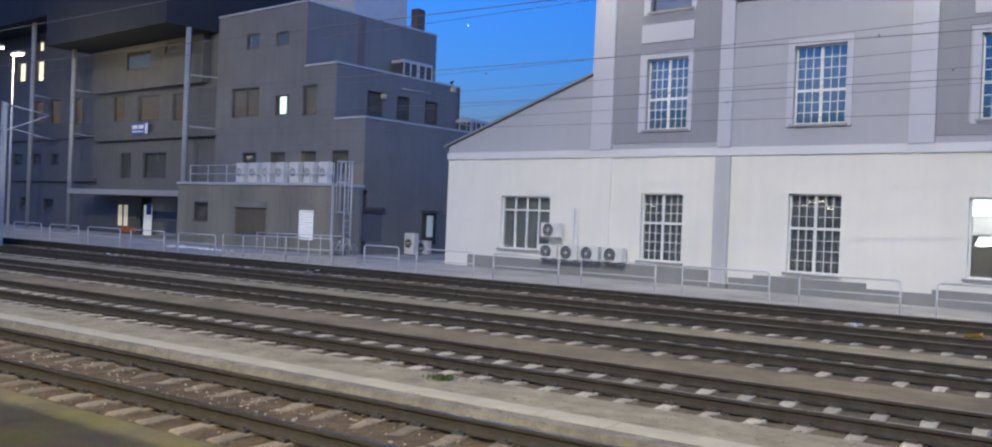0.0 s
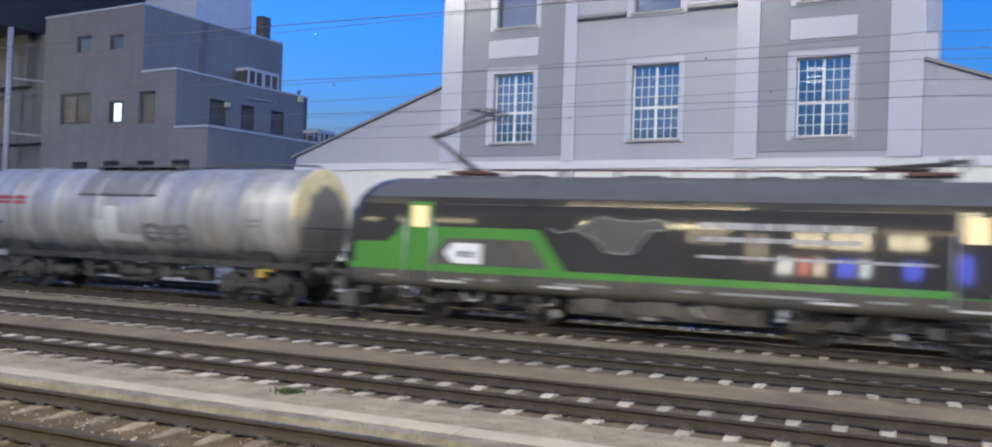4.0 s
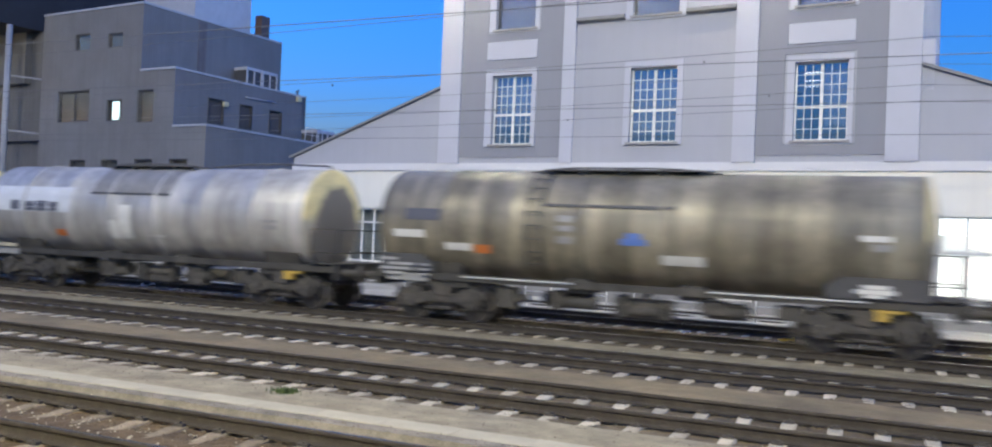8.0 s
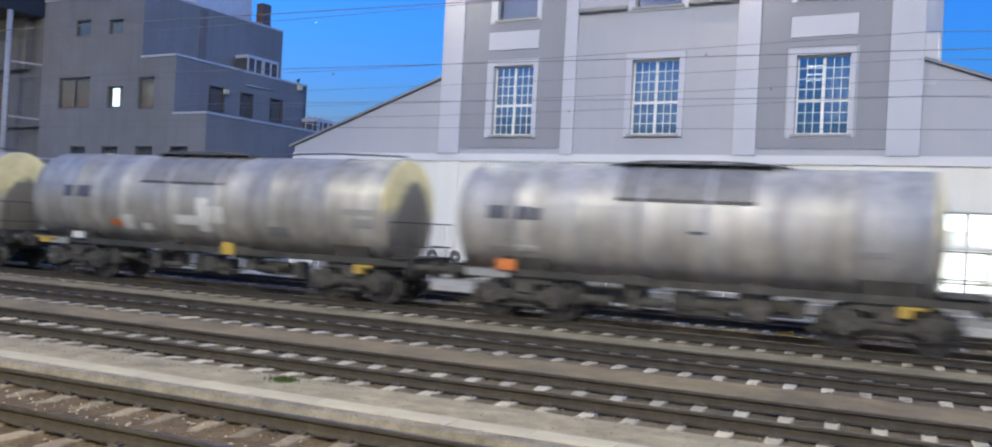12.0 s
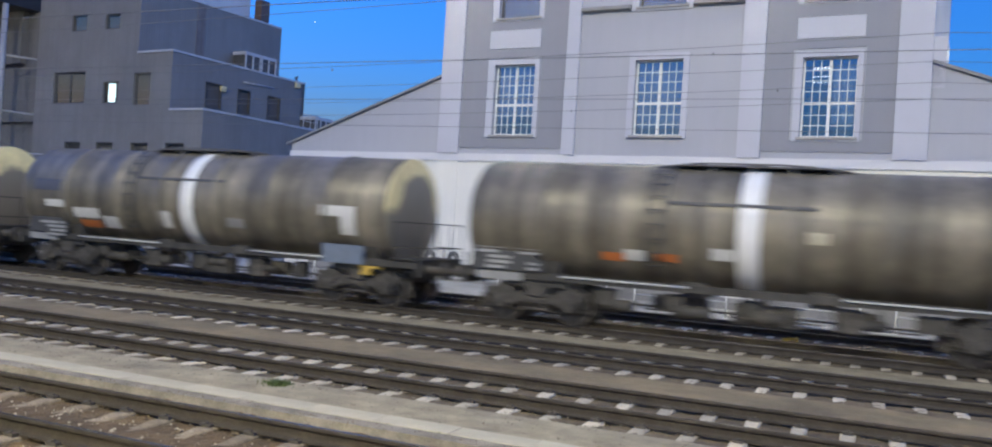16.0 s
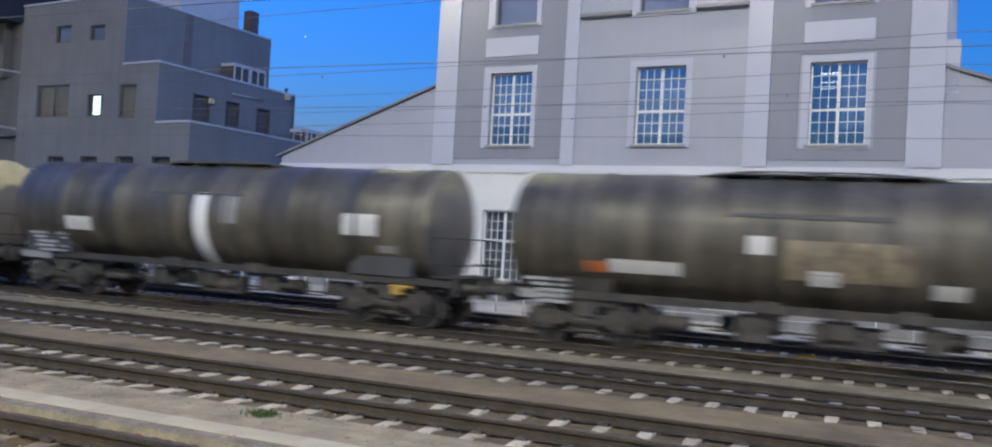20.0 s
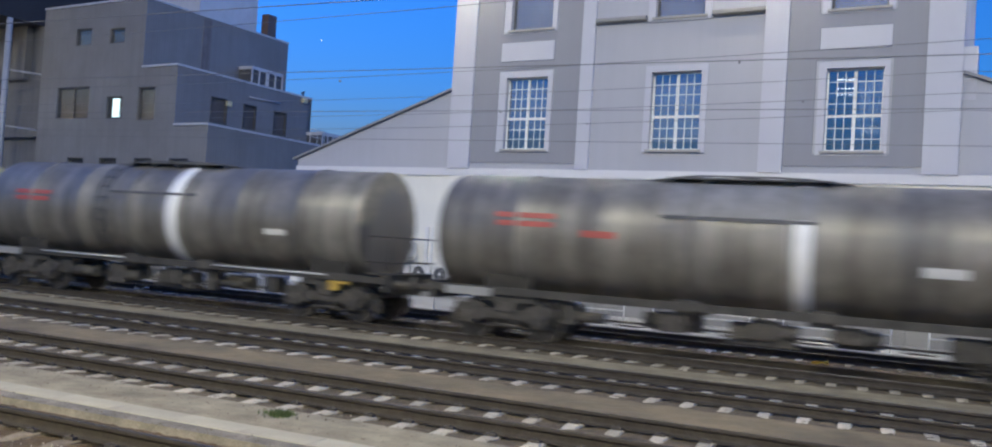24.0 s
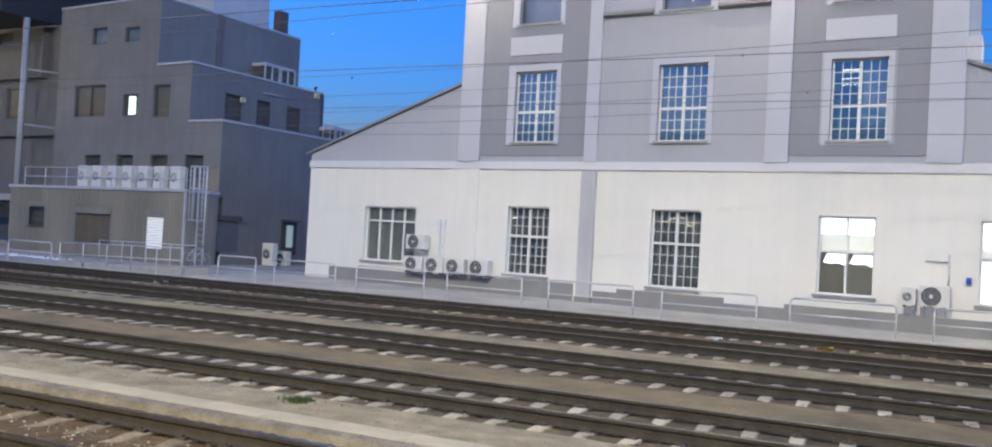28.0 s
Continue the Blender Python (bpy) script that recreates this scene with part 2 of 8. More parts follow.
M_BLUEBAND = mat("dull_blue_paint", (0.1, 0.105, 0.125), 0.6, vary=0.1)
M_SIGNTXT = mat("white_sign_paint", (0.8, 0.8, 0.8), 0.5, vary=0.03)
M_GRASS = mat("grass_blade", (0.075, 0.11, 0.025), 0.8, vary=0.3, rand=0.2)
M_LITTER = mat("white_plastic_litter", (0.8, 0.8, 0.78), 0.5, vary=0.05)
M_YELLOWLIT = mat("yellow_plastic_litter", (0.6, 0.45, 0.1), 0.5, vary=0.1)
M_ORANGE = mat("orange_board", (0.55, 0.16, 0.04), 0.6, vary=0.06)
M_PANE = glass_mat("window_glass")
M_TINTED = glass_mat("coated_window_glass", (0.5, 0.56, 0.64), 0.02, 3.0)
G_LIT = glow("cold_lit_blind", (0.92, 0.96, 1.0), 1.6)
G_LITDIM = glow("lit_lower_blind", (0.95, 0.93, 0.88), 0.8)
G_WARM = glow("warm_lit_window", (1.0, 0.86, 0.55), 1.6)
G_DOOR = glow("lit_doorway", (0.9, 0.92, 0.88), 0.3)
G_NOTICE = glow("lit_notice_case", (1.0, 0.88, 0.6), 0.35)
G_LAMP = glow("lamp_lens", (1.0, 0.9, 0.66), 14.0)
G_TUBE = glow("light_tube", (1.0, 0.93, 0.82), 4.0)


# ---------------------------------------------------------------- mesh helpers
def box(bm, x0, x1, y0, y1, z0, z1, bevel=0.0):
    v = [bm.verts.new(p) for p in ((x0, y0, z0), (x1, y0, z0), (x1, y1, z0), (x0, y1, z0), (x0, y0, z1), (x1, y0, z1), (x1, y1, z1), (x0, y1, z1))]
    fs = [bm.faces.new([v[i] for i in q]) for q in ((3, 2, 1, 0), (4, 5, 6, 7), (0, 1, 5, 4), (1, 2, 6, 5), (2, 3, 7, 6), (3, 0, 4, 7))]
    if bevel:
        es = list({e for f in fs for e in f.edges})
        bmesh.ops.bevel(bm, geom=es, offset=bevel, segments=2, affect="EDGES", profile=0.6)
    return v


def rod(bm, a, b, r, seg=8, r2=None):
    """A round bar from a to b."""
    a, b = Vector(a), Vector(b)
    q = (b - a).to_track_quat("Z", "Y").to_matrix()
    r2 = r if r2 is None else r2
    lo, hi = [], []
    for i in range(seg):
        t = 2 * math.pi * i / seg
        d = q @ Vector((math.cos(t), math.sin(t), 0))
        lo.append(bm.verts.new(a + d * r))
        hi.append(bm.verts.new(b + d * r2))
    for i in range(seg):
        f = bm.faces.new((lo[i], lo[(i + 1) % seg], hi[(i + 1) % seg], hi[i]))
        f.smooth = True
    bm.faces.new(lo[::-1])
    bm.faces.new(hi)


def tube(bm, pts, r, seg=6):
    """A round wire through many points, in one piece."""
    rings = []
    for i, p in enumerate(pts):
        d = Vector(pts[min(i + 1, len(pts) - 1)]) - Vector(pts[max(i - 1, 0)])
        q = d.to_track_quat("Z", "Y").to_matrix()
        rings.append([bm.verts.new(Vector(p) + q @ Vector((r * math.cos(2 * math.pi * k / seg), r * math.sin(2 * math.pi * k / seg), 0))) for k in range(seg)])
    for a, b in zip(rings, rings[1:]):
        for k in range(seg):
            bm.faces.new((a[k], a[(k + 1) % seg], b[(k + 1) % seg], b[k])).smooth = True
    bm.faces.new(rings[0][::-1])
    bm.faces.new(rings[-1])


def prism(bm, pts, x0, x1, axis="x"):
    """A closed outline of (a, b) pairs, drawn out along an axis."""
    def at(p, s):
        return {"x": (s, p[0], p[1]), "y": (p[0], s, p[1]), "z": (p[0], p[1], s)}[axis]
    lo = [bm.verts.new(at(p, x0)) for p in pts]
    hi = [bm.verts.new(at(p, x1)) for p in pts]
    k = len(pts)
    for i in range(k):
        bm.faces.new((lo[i], lo[(i + 1) % k], hi[(i + 1) % k], hi[i]))
    bm.faces.new(lo[::-1])
    bm.faces.new(hi)
    bmesh.ops.recalc_face_normals(bm, faces=bm.faces)


def to_mesh(name, bm, material):
    me = bpy.data.meshes.new(name)
    bmesh.ops.recalc_face_normals(bm, faces=bm.faces)
    bm.to_mesh(me)
    bm.free()
    for m in material if isinstance(material, (list, tuple)) else (material,):
        me.materials.append(m)
    return me


def part(name, bm, material, parent, label="", at=None):
    """One mesh object under a thing or a part; bm may be a finished mesh."""
    me = bm if isinstance(bm, bpy.types.Mesh) else to_mesh(name, bm, material)
    ob = new(name, me)
    ob.parent = parent
    if at is not None:
        ob.matrix_basis = at
    return tagged(ob, label=label)


def thing(name, label, category, m=None, group="", kind=""):
    ob = new(name)
    ob.empty_display_size = 0.3
    if m is not None:
        ob.matrix_basis = m
    return tagged(ob, label, category, group, kind)


def lone(name, bm, material, label, category, m=None, group="", kind=""):
    ob = new(name, to_mesh(name, bm, material))
    if m is not None:
        ob.matrix_basis = m
    return tagged(ob, label, category, group, kind)


def bmnew():
    return bmesh.new()


def boxed(name, material, *boxes, bevel=0.0):
    """A mesh of several boxes."""
    bm = bmnew()
    for b in boxes:
        box(bm, *b, bevel=bevel)
    return to_mesh(name, bm, material)


def holed(bm, u0, u1, z0, z1, v0, v1, holes):
    """A wall of thickness v0 to v1 with rectangular openings (u0, u1, z0, z1), in one piece."""
    us = sorted({u0, u1, *[c for h in holes for c in h[:2] if u0 < c < u1]})
    zs = sorted({z0, z1, *[c for h in holes for c in h[2:] if z0 < c < z1]})

    def solid(i, j):
        if not (0 <= i < len(us) - 1 and 0 <= j < len(zs) - 1):
            return False
        cu, cz = (us[i] + us[i + 1]) / 2, (zs[j] + zs[j + 1]) / 2
        return not any(h[0] < cu < h[1] and h[2] < cz < h[3] for h in holes)
    made = {}

    def at(i, j, v):
        if (i, j, v) not in made:
            made[i, j, v] = bm.verts.new((us[i], v, zs[j]))
        return made[i, j, v]
    for i in range(len(us) - 1):
        for j in range(len(zs) - 1):
            if not solid(i, j):
                continue
            for v in (v0, v1):
                bm.faces.new([at(a, b, v) for a, b in ((i, j), (i + 1, j), (i + 1, j + 1), (i, j + 1))])
            for (p, q), (a, b), (c, d) in (((i - 1, j), (i, j), (i, j + 1)), ((i + 1, j), (i + 1, j), (i + 1, j + 1)),
                                           ((i, j - 1), (i, j), (i + 1, j)), ((i, j + 1), (i, j + 1), (i + 1, j + 1))):
                if not solid(p, q):
                    bm.faces.new((at(a, b, v0), at(c, d, v0), at(c, d, v1), at(a, b, v1)))


# ---------------------------------------------------------------- ground and tracks
bm = bmnew()
box(bm, -2500, 2500, -2500, 2500, -1.0, -0.09)
lone("ground", bm, M_ASPHALT, "dark gravelly railway ground reaching to the horizon", "ground", kind="structure")


def rough_strip(name, x0, x1, y0, y1, z, step, amp, material, label, edge=0.06, profile=()):
    """A strip of loose stone: a fine uneven sheet whose long edges slope down."""
    nx, ny = int((x1 - x0) / step), max(2, int((y1 - y0) / step))
    rng = np.random.default_rng(int(abs(y0) * 100) + 5)
    xs, ys = np.linspace(x0, x1, nx + 1), np.linspace(y0, y1, ny + 1)
    h = rng.normal(0, amp, (ny + 1, nx + 1)).clip(-2 * amp, 1.6 * amp) + z
    if profile:
        off = np.abs(ys - (y0 + y1) / 2)
        h += np.interp(off, [p[0] for p in profile], [p[1] for p in profile])[:, None]
    h[0], h[-1] = z - edge, z - edge
    verts = [(x, y, h[j, i]) for j, y in enumerate(ys) for i, x in enumerate(xs)]
    w = nx + 1
    faces = [(j * w + i, j * w + i + 1, (j + 1) * w + i + 1, (j + 1) * w + i) for j in range(ny) for i in range(nx)]
    me = bpy.data.meshes.new(name)
    me.from_pydata(verts, [], faces)
    me.materials.append(material)
    return tagged(new(name, me), label, "ballast", kind="structure")


# the ballast lies over the middle and the ends of the sleepers and is low beside the rails
OLD_BED = ((0.0, 0.03), (0.14, 0.028), (0.3, 0.006), (0.95, 0.008))
BED = ((0.0, 0.04), (0.2, 0.04), (0.34, 0.014), (0.93, 0.014), (1.05, 0.036), (1.45, 0.03), (1.75, 0.0))
FAR_BED = ((0.0, 0.05), (0.5, 0.046), (0.62, 0.03), (0.9, 0.03), (1.05, 0.046), (1.45, 0.03), (1.75, 0.0))
for k, ty in enumerate(TRACKS):
    near = k < 3
    rough_strip("ballast_bed", -46 if near else -70, 12, ty - 1.75, ty + 1.75, -0.045, 0.09 if near else 0.14, 0.008 if near else 0.012, M_BALLAST if k else M_OILYBED,
                "dark oily crushed stone ballast between rails", profile=(OLD_BED, BED, BED, BED, FAR_BED)[k])
    rough_strip("ballast_bed_far", -160, -46 if near else -70, ty - 1.75, ty + 1.75, -0.045, 0.4, 0.01, M_BALLAST,
                "dark crushed stone ballast in the distance", profile=BED)
rough_strip("gravel_strip", -120, 14, 13.4, 15.5, 0.0, 0.2, 0.008, M_BROWNFINES, "brown fine gravel strip between two tracks")
rough_strip("sandy_strip", -120, 14, 18.05, 20.2, 0.0, 0.2, 0.008, M_FINES, "pale sandy gravel strip between two tracks")
rough_strip("gravel_strip_far", -120, 14, 23.3, 24.2, -0.045, 0.25, 0.008, M_BALLAST, "dark gravel strip between the two far tracks")
rough_strip("kerb_strip", -120, 14, 27.7 - 0.0, 28.2, -0.08, 0.3, 0.004, M_BALLAST, "dirt under the kerb")

bm = bmnew()
prism(bm, [(8.98, -0.06), (9.02, 0.045), (9.27, 0.05), (9.27, -0.06)], -120, 16)
lone("walkway_edge", bm, M_EDGE, "grey concrete edge of the walkway beside the ballast", "kerb", kind="structure")
bm = bmnew()
prism(bm, [(9.70, -0.06), (9.70, 0.05), (10.78, 0.04), (10.86, -0.06)], -120, 16)
path = lone("walkway", bm, M_PATH, "pale concrete walkway between two tracks", "walkway", kind="structure")
lid_mesh = boxed("trough_lid", M_TROUGH, (-0.496, 0.496, -0.205, 0.205, -0.05, 0.02), bevel=0.008)
trough = thing("cable_trough", "pale concrete cable trough with lids along the walkway", "cable trough", kind="structure")
for i in range(62):
    part("lid", lid_mesh, None, trough, at=pose(-50 + i, 9.485, 0.036 + random.uniform(-0.004, 0.004), 0, 0, random.uniform(-0.2, 0.2)))
bm = bmnew()
box(bm, -120, -50.6, 9.28, 9.69, -0.05, 0.06)
part("far_lids", bm, M_TROUGH, trough)

# platform under and behind the camera, mossy towards its edge
bm = bmnew()
prism(bm, [(-14, -0.09), (-14, 0.12), (5.70, 0.10), (5.80, 0.085), (5.84, -0.09)], -90, 40)
lone("platform", bm, M_MOSS, "mossy olive platform surface beside the first track", "platform", kind="structure")

RAIL_OUT = [(-0.075, 0.0), (0.075, 0.0), (0.075, 0.012), (0.018, 0.03), (0.009, 0.05), (0.009, 0.115), (0.036, 0.135), (0.036, 0.163), (0.03, 0.172),
            (-0.03, 0.172), (-0.036, 0.163), (-0.036, 0.135), (-0.009, 0.115), (-0.009, 0.05), (-0.018, 0.03), (-0.075, 0.012)]


def rail_mesh(x0, x1):
    bm = bmnew()
    prism(bm, RAIL_OUT, x0, x1)
    box(bm, x0, x1, -0.027, 0.027, 0.1715, 0.1745)
    for f in bm.faces:
        if all(v.co.z > 0.171 for v in f.verts):
            f.material_index = 1
    return to_mesh("rail", bm, (M_RAIL, M_RAILTOP))


def sleeper_mesh(material):
    """A concrete sleeper: higher and wider under the rails, waisted in the middle, with worn edges."""
    bm = bmnew()
    secs = [(-1.3, 0.095, -0.018), (-1.27, 0.1, -0.004), (-1.0, 0.105, 0.0), (-0.5, 0.1, 0.0), (-0.3, 0.085, -0.022), (0.3, 0.085, -0.022),
            (0.5, 0.1, 0.0), (1.0, 0.105, 0.0), (1.27, 0.1, -0.004), (1.3, 0.095, -0.018)]
    rings = []
    for y, w, top in secs:
        rings.append([bm.verts.new(p) for p in ((-w - 0.03, y, -0.17), (w + 0.03, y, -0.17), (w, y, top - 0.015), (w - 0.02, y, top), (-w + 0.02, y, top), (-w, y, top - 0.015))])
    for a, b in zip(rings, rings[1:]):
        for i in range(6):
            bm.faces.new((a[i], a[(i + 1) % 6], b[(i + 1) % 6], b[i]))
    bm.faces.new(rings[0][::-1])
    bm.faces.new(rings[-1])
    return to_mesh("sleeper", bm, material)


def clip_mesh():
    bm = bmnew()
    for s in (-1, 1):
        box(bm, -0.07, 0.07, s * 0.11 - 0.035, s * 0.11 + 0.035, 0.0, 0.035)
        rod(bm, (-0.03, s * 0.12, 0.03), (0.03, s * 0.12, 0.055), 0.014, 6)
    return to_mesh("rail_clip", bm, M_CLIP)


RAIL_MESH, SLEEPER_MESH, CLIP_MESH = rail_mesh(-170, 60), sleeper_mesh(M_SLEEPER), clip_mesh()
OLD_SLEEPER_MESH = sleeper_mesh(M_OLDSLEEPER)
PHASE = (0.30, 0.24, 0.02, 0.17, 0.36)
SPAN = ((-24, 4), (-34, 6), (-44, 8), (-40, 10), (-36, 10))
for k, ty in enumerate(TRACKS):
    track = thing("railway_track", "straight railway track with rusty rails on pale concrete sleepers", "railway track",
                  pose(0, ty, 0), "parallel railway tracks", "structure")
    for s in (-1, 1):
        part("rail", RAIL_MESH, None, track, "rusty steel rail with a worn top", at=pose(0, s * 0.7535, 0.004))
    x0, x1 = SPAN[k]
    n0, n1 = int(x0 / 0.6), int(x1 / 0.6)
    for i in range(n0, n1):
        x = i * 0.6 + PHASE[k]
        part("sleeper", SLEEPER_MESH if k else OLD_SLEEPER_MESH, None, track, at=pose(x, random.uniform(-0.02, 0.02), random.uniform(-0.006, 0.003), 0, 0, random.uniform(-0.5, 0.5)))
        if k < 2:
            for s in (-1, 1):
                part("rail_clip", CLIP_MESH, None, track, at=pose(x, s * 0.7535, 0.0))
    bm = bmnew()
    for i in range(int(-150 / 0.6), n0):
        x = i * 0.6 + PHASE[k]
        box(bm, x - 0.1, x + 0.1, -1.3, 1.3, -0.17, -0.003)
    tagged(part("far_sleepers", bm, M_SLEEPER, track), kind="stuff")


def scatter(name, count, spots, size, material, label, seed):
    """Loose stones, each a rough lump, as one sheet of stuff."""
    rng = np.random.default_rng(seed)
    base = np.array([(1, 0, 0), (-1, 0, 0), (0, 1, 0), (0, -1, 0), (0, 0, 0.8), (0, 0, -0.6)], float)
    tri = [(0, 2, 4), (2, 1, 4), (1, 3, 4), (3, 0, 4), (2, 0, 5), (1, 2, 5), (3, 1, 5), (0, 3, 5)]
    verts, faces = [], []
    for i in range(count):
        x0, x1, y0, y1, z = spots[i % len(spots)]
        c = np.array([rng.uniform(x0, x1), rng.uniform(y0, y1), z + rng.uniform(-0.012, 0.01)])
        s = size * rng.uniform(0.5, 1.5) * rng.uniform(0.6, 1.4, 3)
        a = rng.uniform(0, 6.28)
        p = base * s * rng.uniform(0.7, 1.2, (6, 1))
        p = np.stack([p[:, 0] * math.cos(a) - p[:, 1] * math.sin(a), p[:, 0] * math.sin(a) + p[:, 1] * math.cos(a), p[:, 2]], 1) + c
        k = len(verts)
        verts += p.tolist()
        faces += [tuple(k + j for j in t) for t in tri]
    me = bpy.data.meshes.new(name)
    me.from_pydata(verts, [], faces)
    me.materials.append(material)
    return tagged(new(name, me), label, "stones", kind="stuff")


scatter("ballast_stones", 7000, [(-16, 2, 6.0, 8.9, -0.038), (-16, 2, 6.0, 8.9, -0.038), (-22, 4, 10.85, 13.9, -0.035)], 0.024, M_STONE,
        "loose grey ballast stones among the sleepers", 3)
scatter("pale_stones", 800, [(-14, 2, 6.0, 8.6, -0.02), (-14, 2, 7.0, 7.85, -0.01), (-18, 4, 10.8, 11.5, -0.03)], 0.017, M_SLEEPER, "pale chips of stone lying in the ballast", 4)
scatter("path_grit", 2600, [(-18, 2, 9.0, 9.27, 0.048), (-18, 2, 9.7, 10.75, 0.046), (-18, 2, 10.5, 10.95, 0.03)], 0.009, M_BALLAST, "dark grit along the walkway edges", 5)


def grass_tuft(x, y, z, sx, sy, count, height, seed):
    rng = random.Random(seed)
    bm = bmnew()
    for _ in range(count):
        px, py = rng.gauss(0, sx), rng.gauss(0, sy)
        a, h = rng.uniform(0, 6.28), height * rng.uniform(0.4, 1.1)
        lean = (rng.uniform(-0.6, 0.6) * h, rng.uniform(-0.6, 0.6) * h)
        w = 0.008
        c, s = math.cos(a) * w, math.sin(a) * w
        p0, p1 = bm.verts.new((px - c, py - s, 0)), bm.verts.new((px + c, py + s, 0))
        p2, p3 = bm.verts.new((px + lean[0] * 0.5 + c * 0.7, py + lean[1] * 0.5 + s * 0.7, h * 0.6)), bm.verts.new((px + lean[0] * 0.5 - c * 0.7, py + lean[1] * 0.5 - s * 0.7, h * 0.6))
        p4 = bm.verts.new((px + lean[0], py + lean[1], h))
        bm.faces.new((p0, p1, p2, p3))
        bm.faces.new((p3, p2, p4))
    lone("grass_tuft", bm, M_GRASS, "small green tuft of grass at the walkway edge", "grass", pose(x, y, z), kind="stuff")


grass_tuft(-7.72, 10.42, 0.03, 0.085, 0.08, 380, 0.085, 1)
grass_tuft(-12.9, 8.75, -0.03, 0.1, 0.08, 60, 0.06, 2)
grass_tuft(-3.4, 10.9, -0.02, 0.12, 0.06, 60, 0.05, 3)


def litter(x, y, z, s, material, label, rz):
    """A crumpled scrap of plastic."""
    bm = bmnew()
    rng = random.Random(int(x * 100))
    g = [[bm.verts.new((i * s / 3 - s / 2, j * s / 4 - s / 4, rng.uniform(0.005, s * 0.35))) for i in range(4)] for j in range(3)]
    for j in range(2):
        for i in range(3):
            bm.faces.new((g[j][i], g[j][i + 1], g[j + 1][i + 1], g[j + 1][i]))
    bmesh.ops.solidify(bm, geom=bm.faces[:], thickness=0.008)
    lone("litter", bm, material, label, "litter", pose(x, y, z, 0, 0, rz))


litter(-4.75, 24.35, -0.02, 0.28, M_LITTER, "crumpled white plastic scrap lying beside the far track", 20)
litter(-2.1, 24.4, -0.02, 0.42, M_YELLOWLIT, "yellowish scrap lying beside the far track", 5)
litter(-36.9, 24.17, 0.0, 0.55, M_LITTER, "white plastic scrap lying between the far rails", 15)
litter(-25.0, 25.0, 0.0, 0.5, M_LITTER, "white plastic scrap lying between the far rails", 60)

# ---------------------------------------------------------------- pavement, kerb and guard rails
bm = bmnew()
prism(bm, [(27.72, -0.09), (27.72, 0.13), (34.5, 0.235), (60.0, 0.24), (60.0, -0.09)], -140, 40)
lone("pavement", bm, M_PAVE, "grey asphalt pavement in front of the buildings", "pavement", kind="structure")
kerb = thing("kerb", "pale concrete kerb along the far pavement", "kerb", kind="structure")
kerb_mesh = boxed("kerb_stone", M_KERB, (-0.496, 0.496, -0.09, 0.09, -0.12, 0.145), bevel=0.012)
for i in range(64):
    part("kerb_stone", kerb_mesh, None, kerb, at=pose(-54 + i, 27.62, random.uniform(-0.006, 0.006)))
bm = bmnew()
box(bm, -140, -54.5, 27.53, 27.71, -0.12, 0.14)
part("far_kerb", bm, M_KERB, kerb)


def guard_rail(x0, x1, y=27.85):
    """A tubular guard rail with two posts, a rounded top rail and a middle rail."""
    g = thing("guard_rail", "galvanised tubular guard rail standing on the pavement edge", "guard rail", pose(x0, y, 0.13), "guard rails along the pavement")
    w, h, r = x1 - x0, 0.95, 0.029
    for x in (0, w):
        bm = bmnew()
        rod(bm, (x, 0, 0), (x, 0, h - 0.09), r)
        box(bm, x - 0.06, x + 0.06, -0.06, 0.06, 0, 0.012)
        part("post", bm, M_GALV, g)
    bm = bmnew()
    rod(bm, (0.09, 0, h), (w - 0.09, 0, h), r)
    for s, x in ((1, 0), (-1, w)):
        rod(bm, (x, 0, h - 0.095), (x + s * 0.03, 0, h - 0.03), r)
        rod(bm, (x + s * 0.028, 0, h - 0.032), (x + s * 0.095, 0, h), r)
    part("top_rail", bm, M_GALV, g)
    bm = bmnew()
    rod(bm, (0, 0, 0.5), (w, 0, 0.5), r * 0.8)
    part("middle_rail", bm, M_GALV, g)


for x0, x1 in ((-52.3, -49.4), (-48.5, -45.7), (-44.81, -41.91), (-40.98, -38.22), (-37.12, -34.34), (-24.91, -23.05), (-22.15, -19.35), (-18.43, -15.62),
               (-14.70, -11.89), (-10.93, -8.07), (-7.15, -4.29), (-3.34, -0.5), (0.45, 3.3)):
    guard_rail(x0, x1)

# low loading ramp with its own double railing
bm = bmnew()
prism(bm, [(-33.9, 0.1), (-26.7, 0.1), (-26.7, 0.46), (-33.9, 0.30)], 27.95, 29.3, "y")
lone("loading_ramp", bm, M_KERB, "low concrete loading ramp before the corrugated annex", "ramp")
ramp_rail = thing("ramp_railing", "galvanised tubular railing along the low loading ramp", "railing", pose(-33.84, 27.88, 0.13))
for i in range(6):
    bm = bmnew()
    rod(bm, (i * 1.41, 0, 0), (i * 1.41, 0, 1.0 + 0.02 * i), 0.024)
    part("post", bm, M_GALV, ramp_rail)
for h in (0.5, 1.0):
    bm = bmnew()
    rod(bm, (0, 0, h), (7.05, 0, h + 0.12), 0.024)
    part("rail", bm, M_GALV, ramp_rail)
bm = bmnew()
for i in range(5):
    rod(bm, (0.7 + i * 1.41, 1.45, 0.15), (0.7 + i * 1.41, 1.45, 1.15), 0.022)
rod(bm, (0.7, 1.45, 1.15), (6.4, 1.45, 1.2), 0.022)
part("rear_railing", bm, M_GALV, ramp_rail)


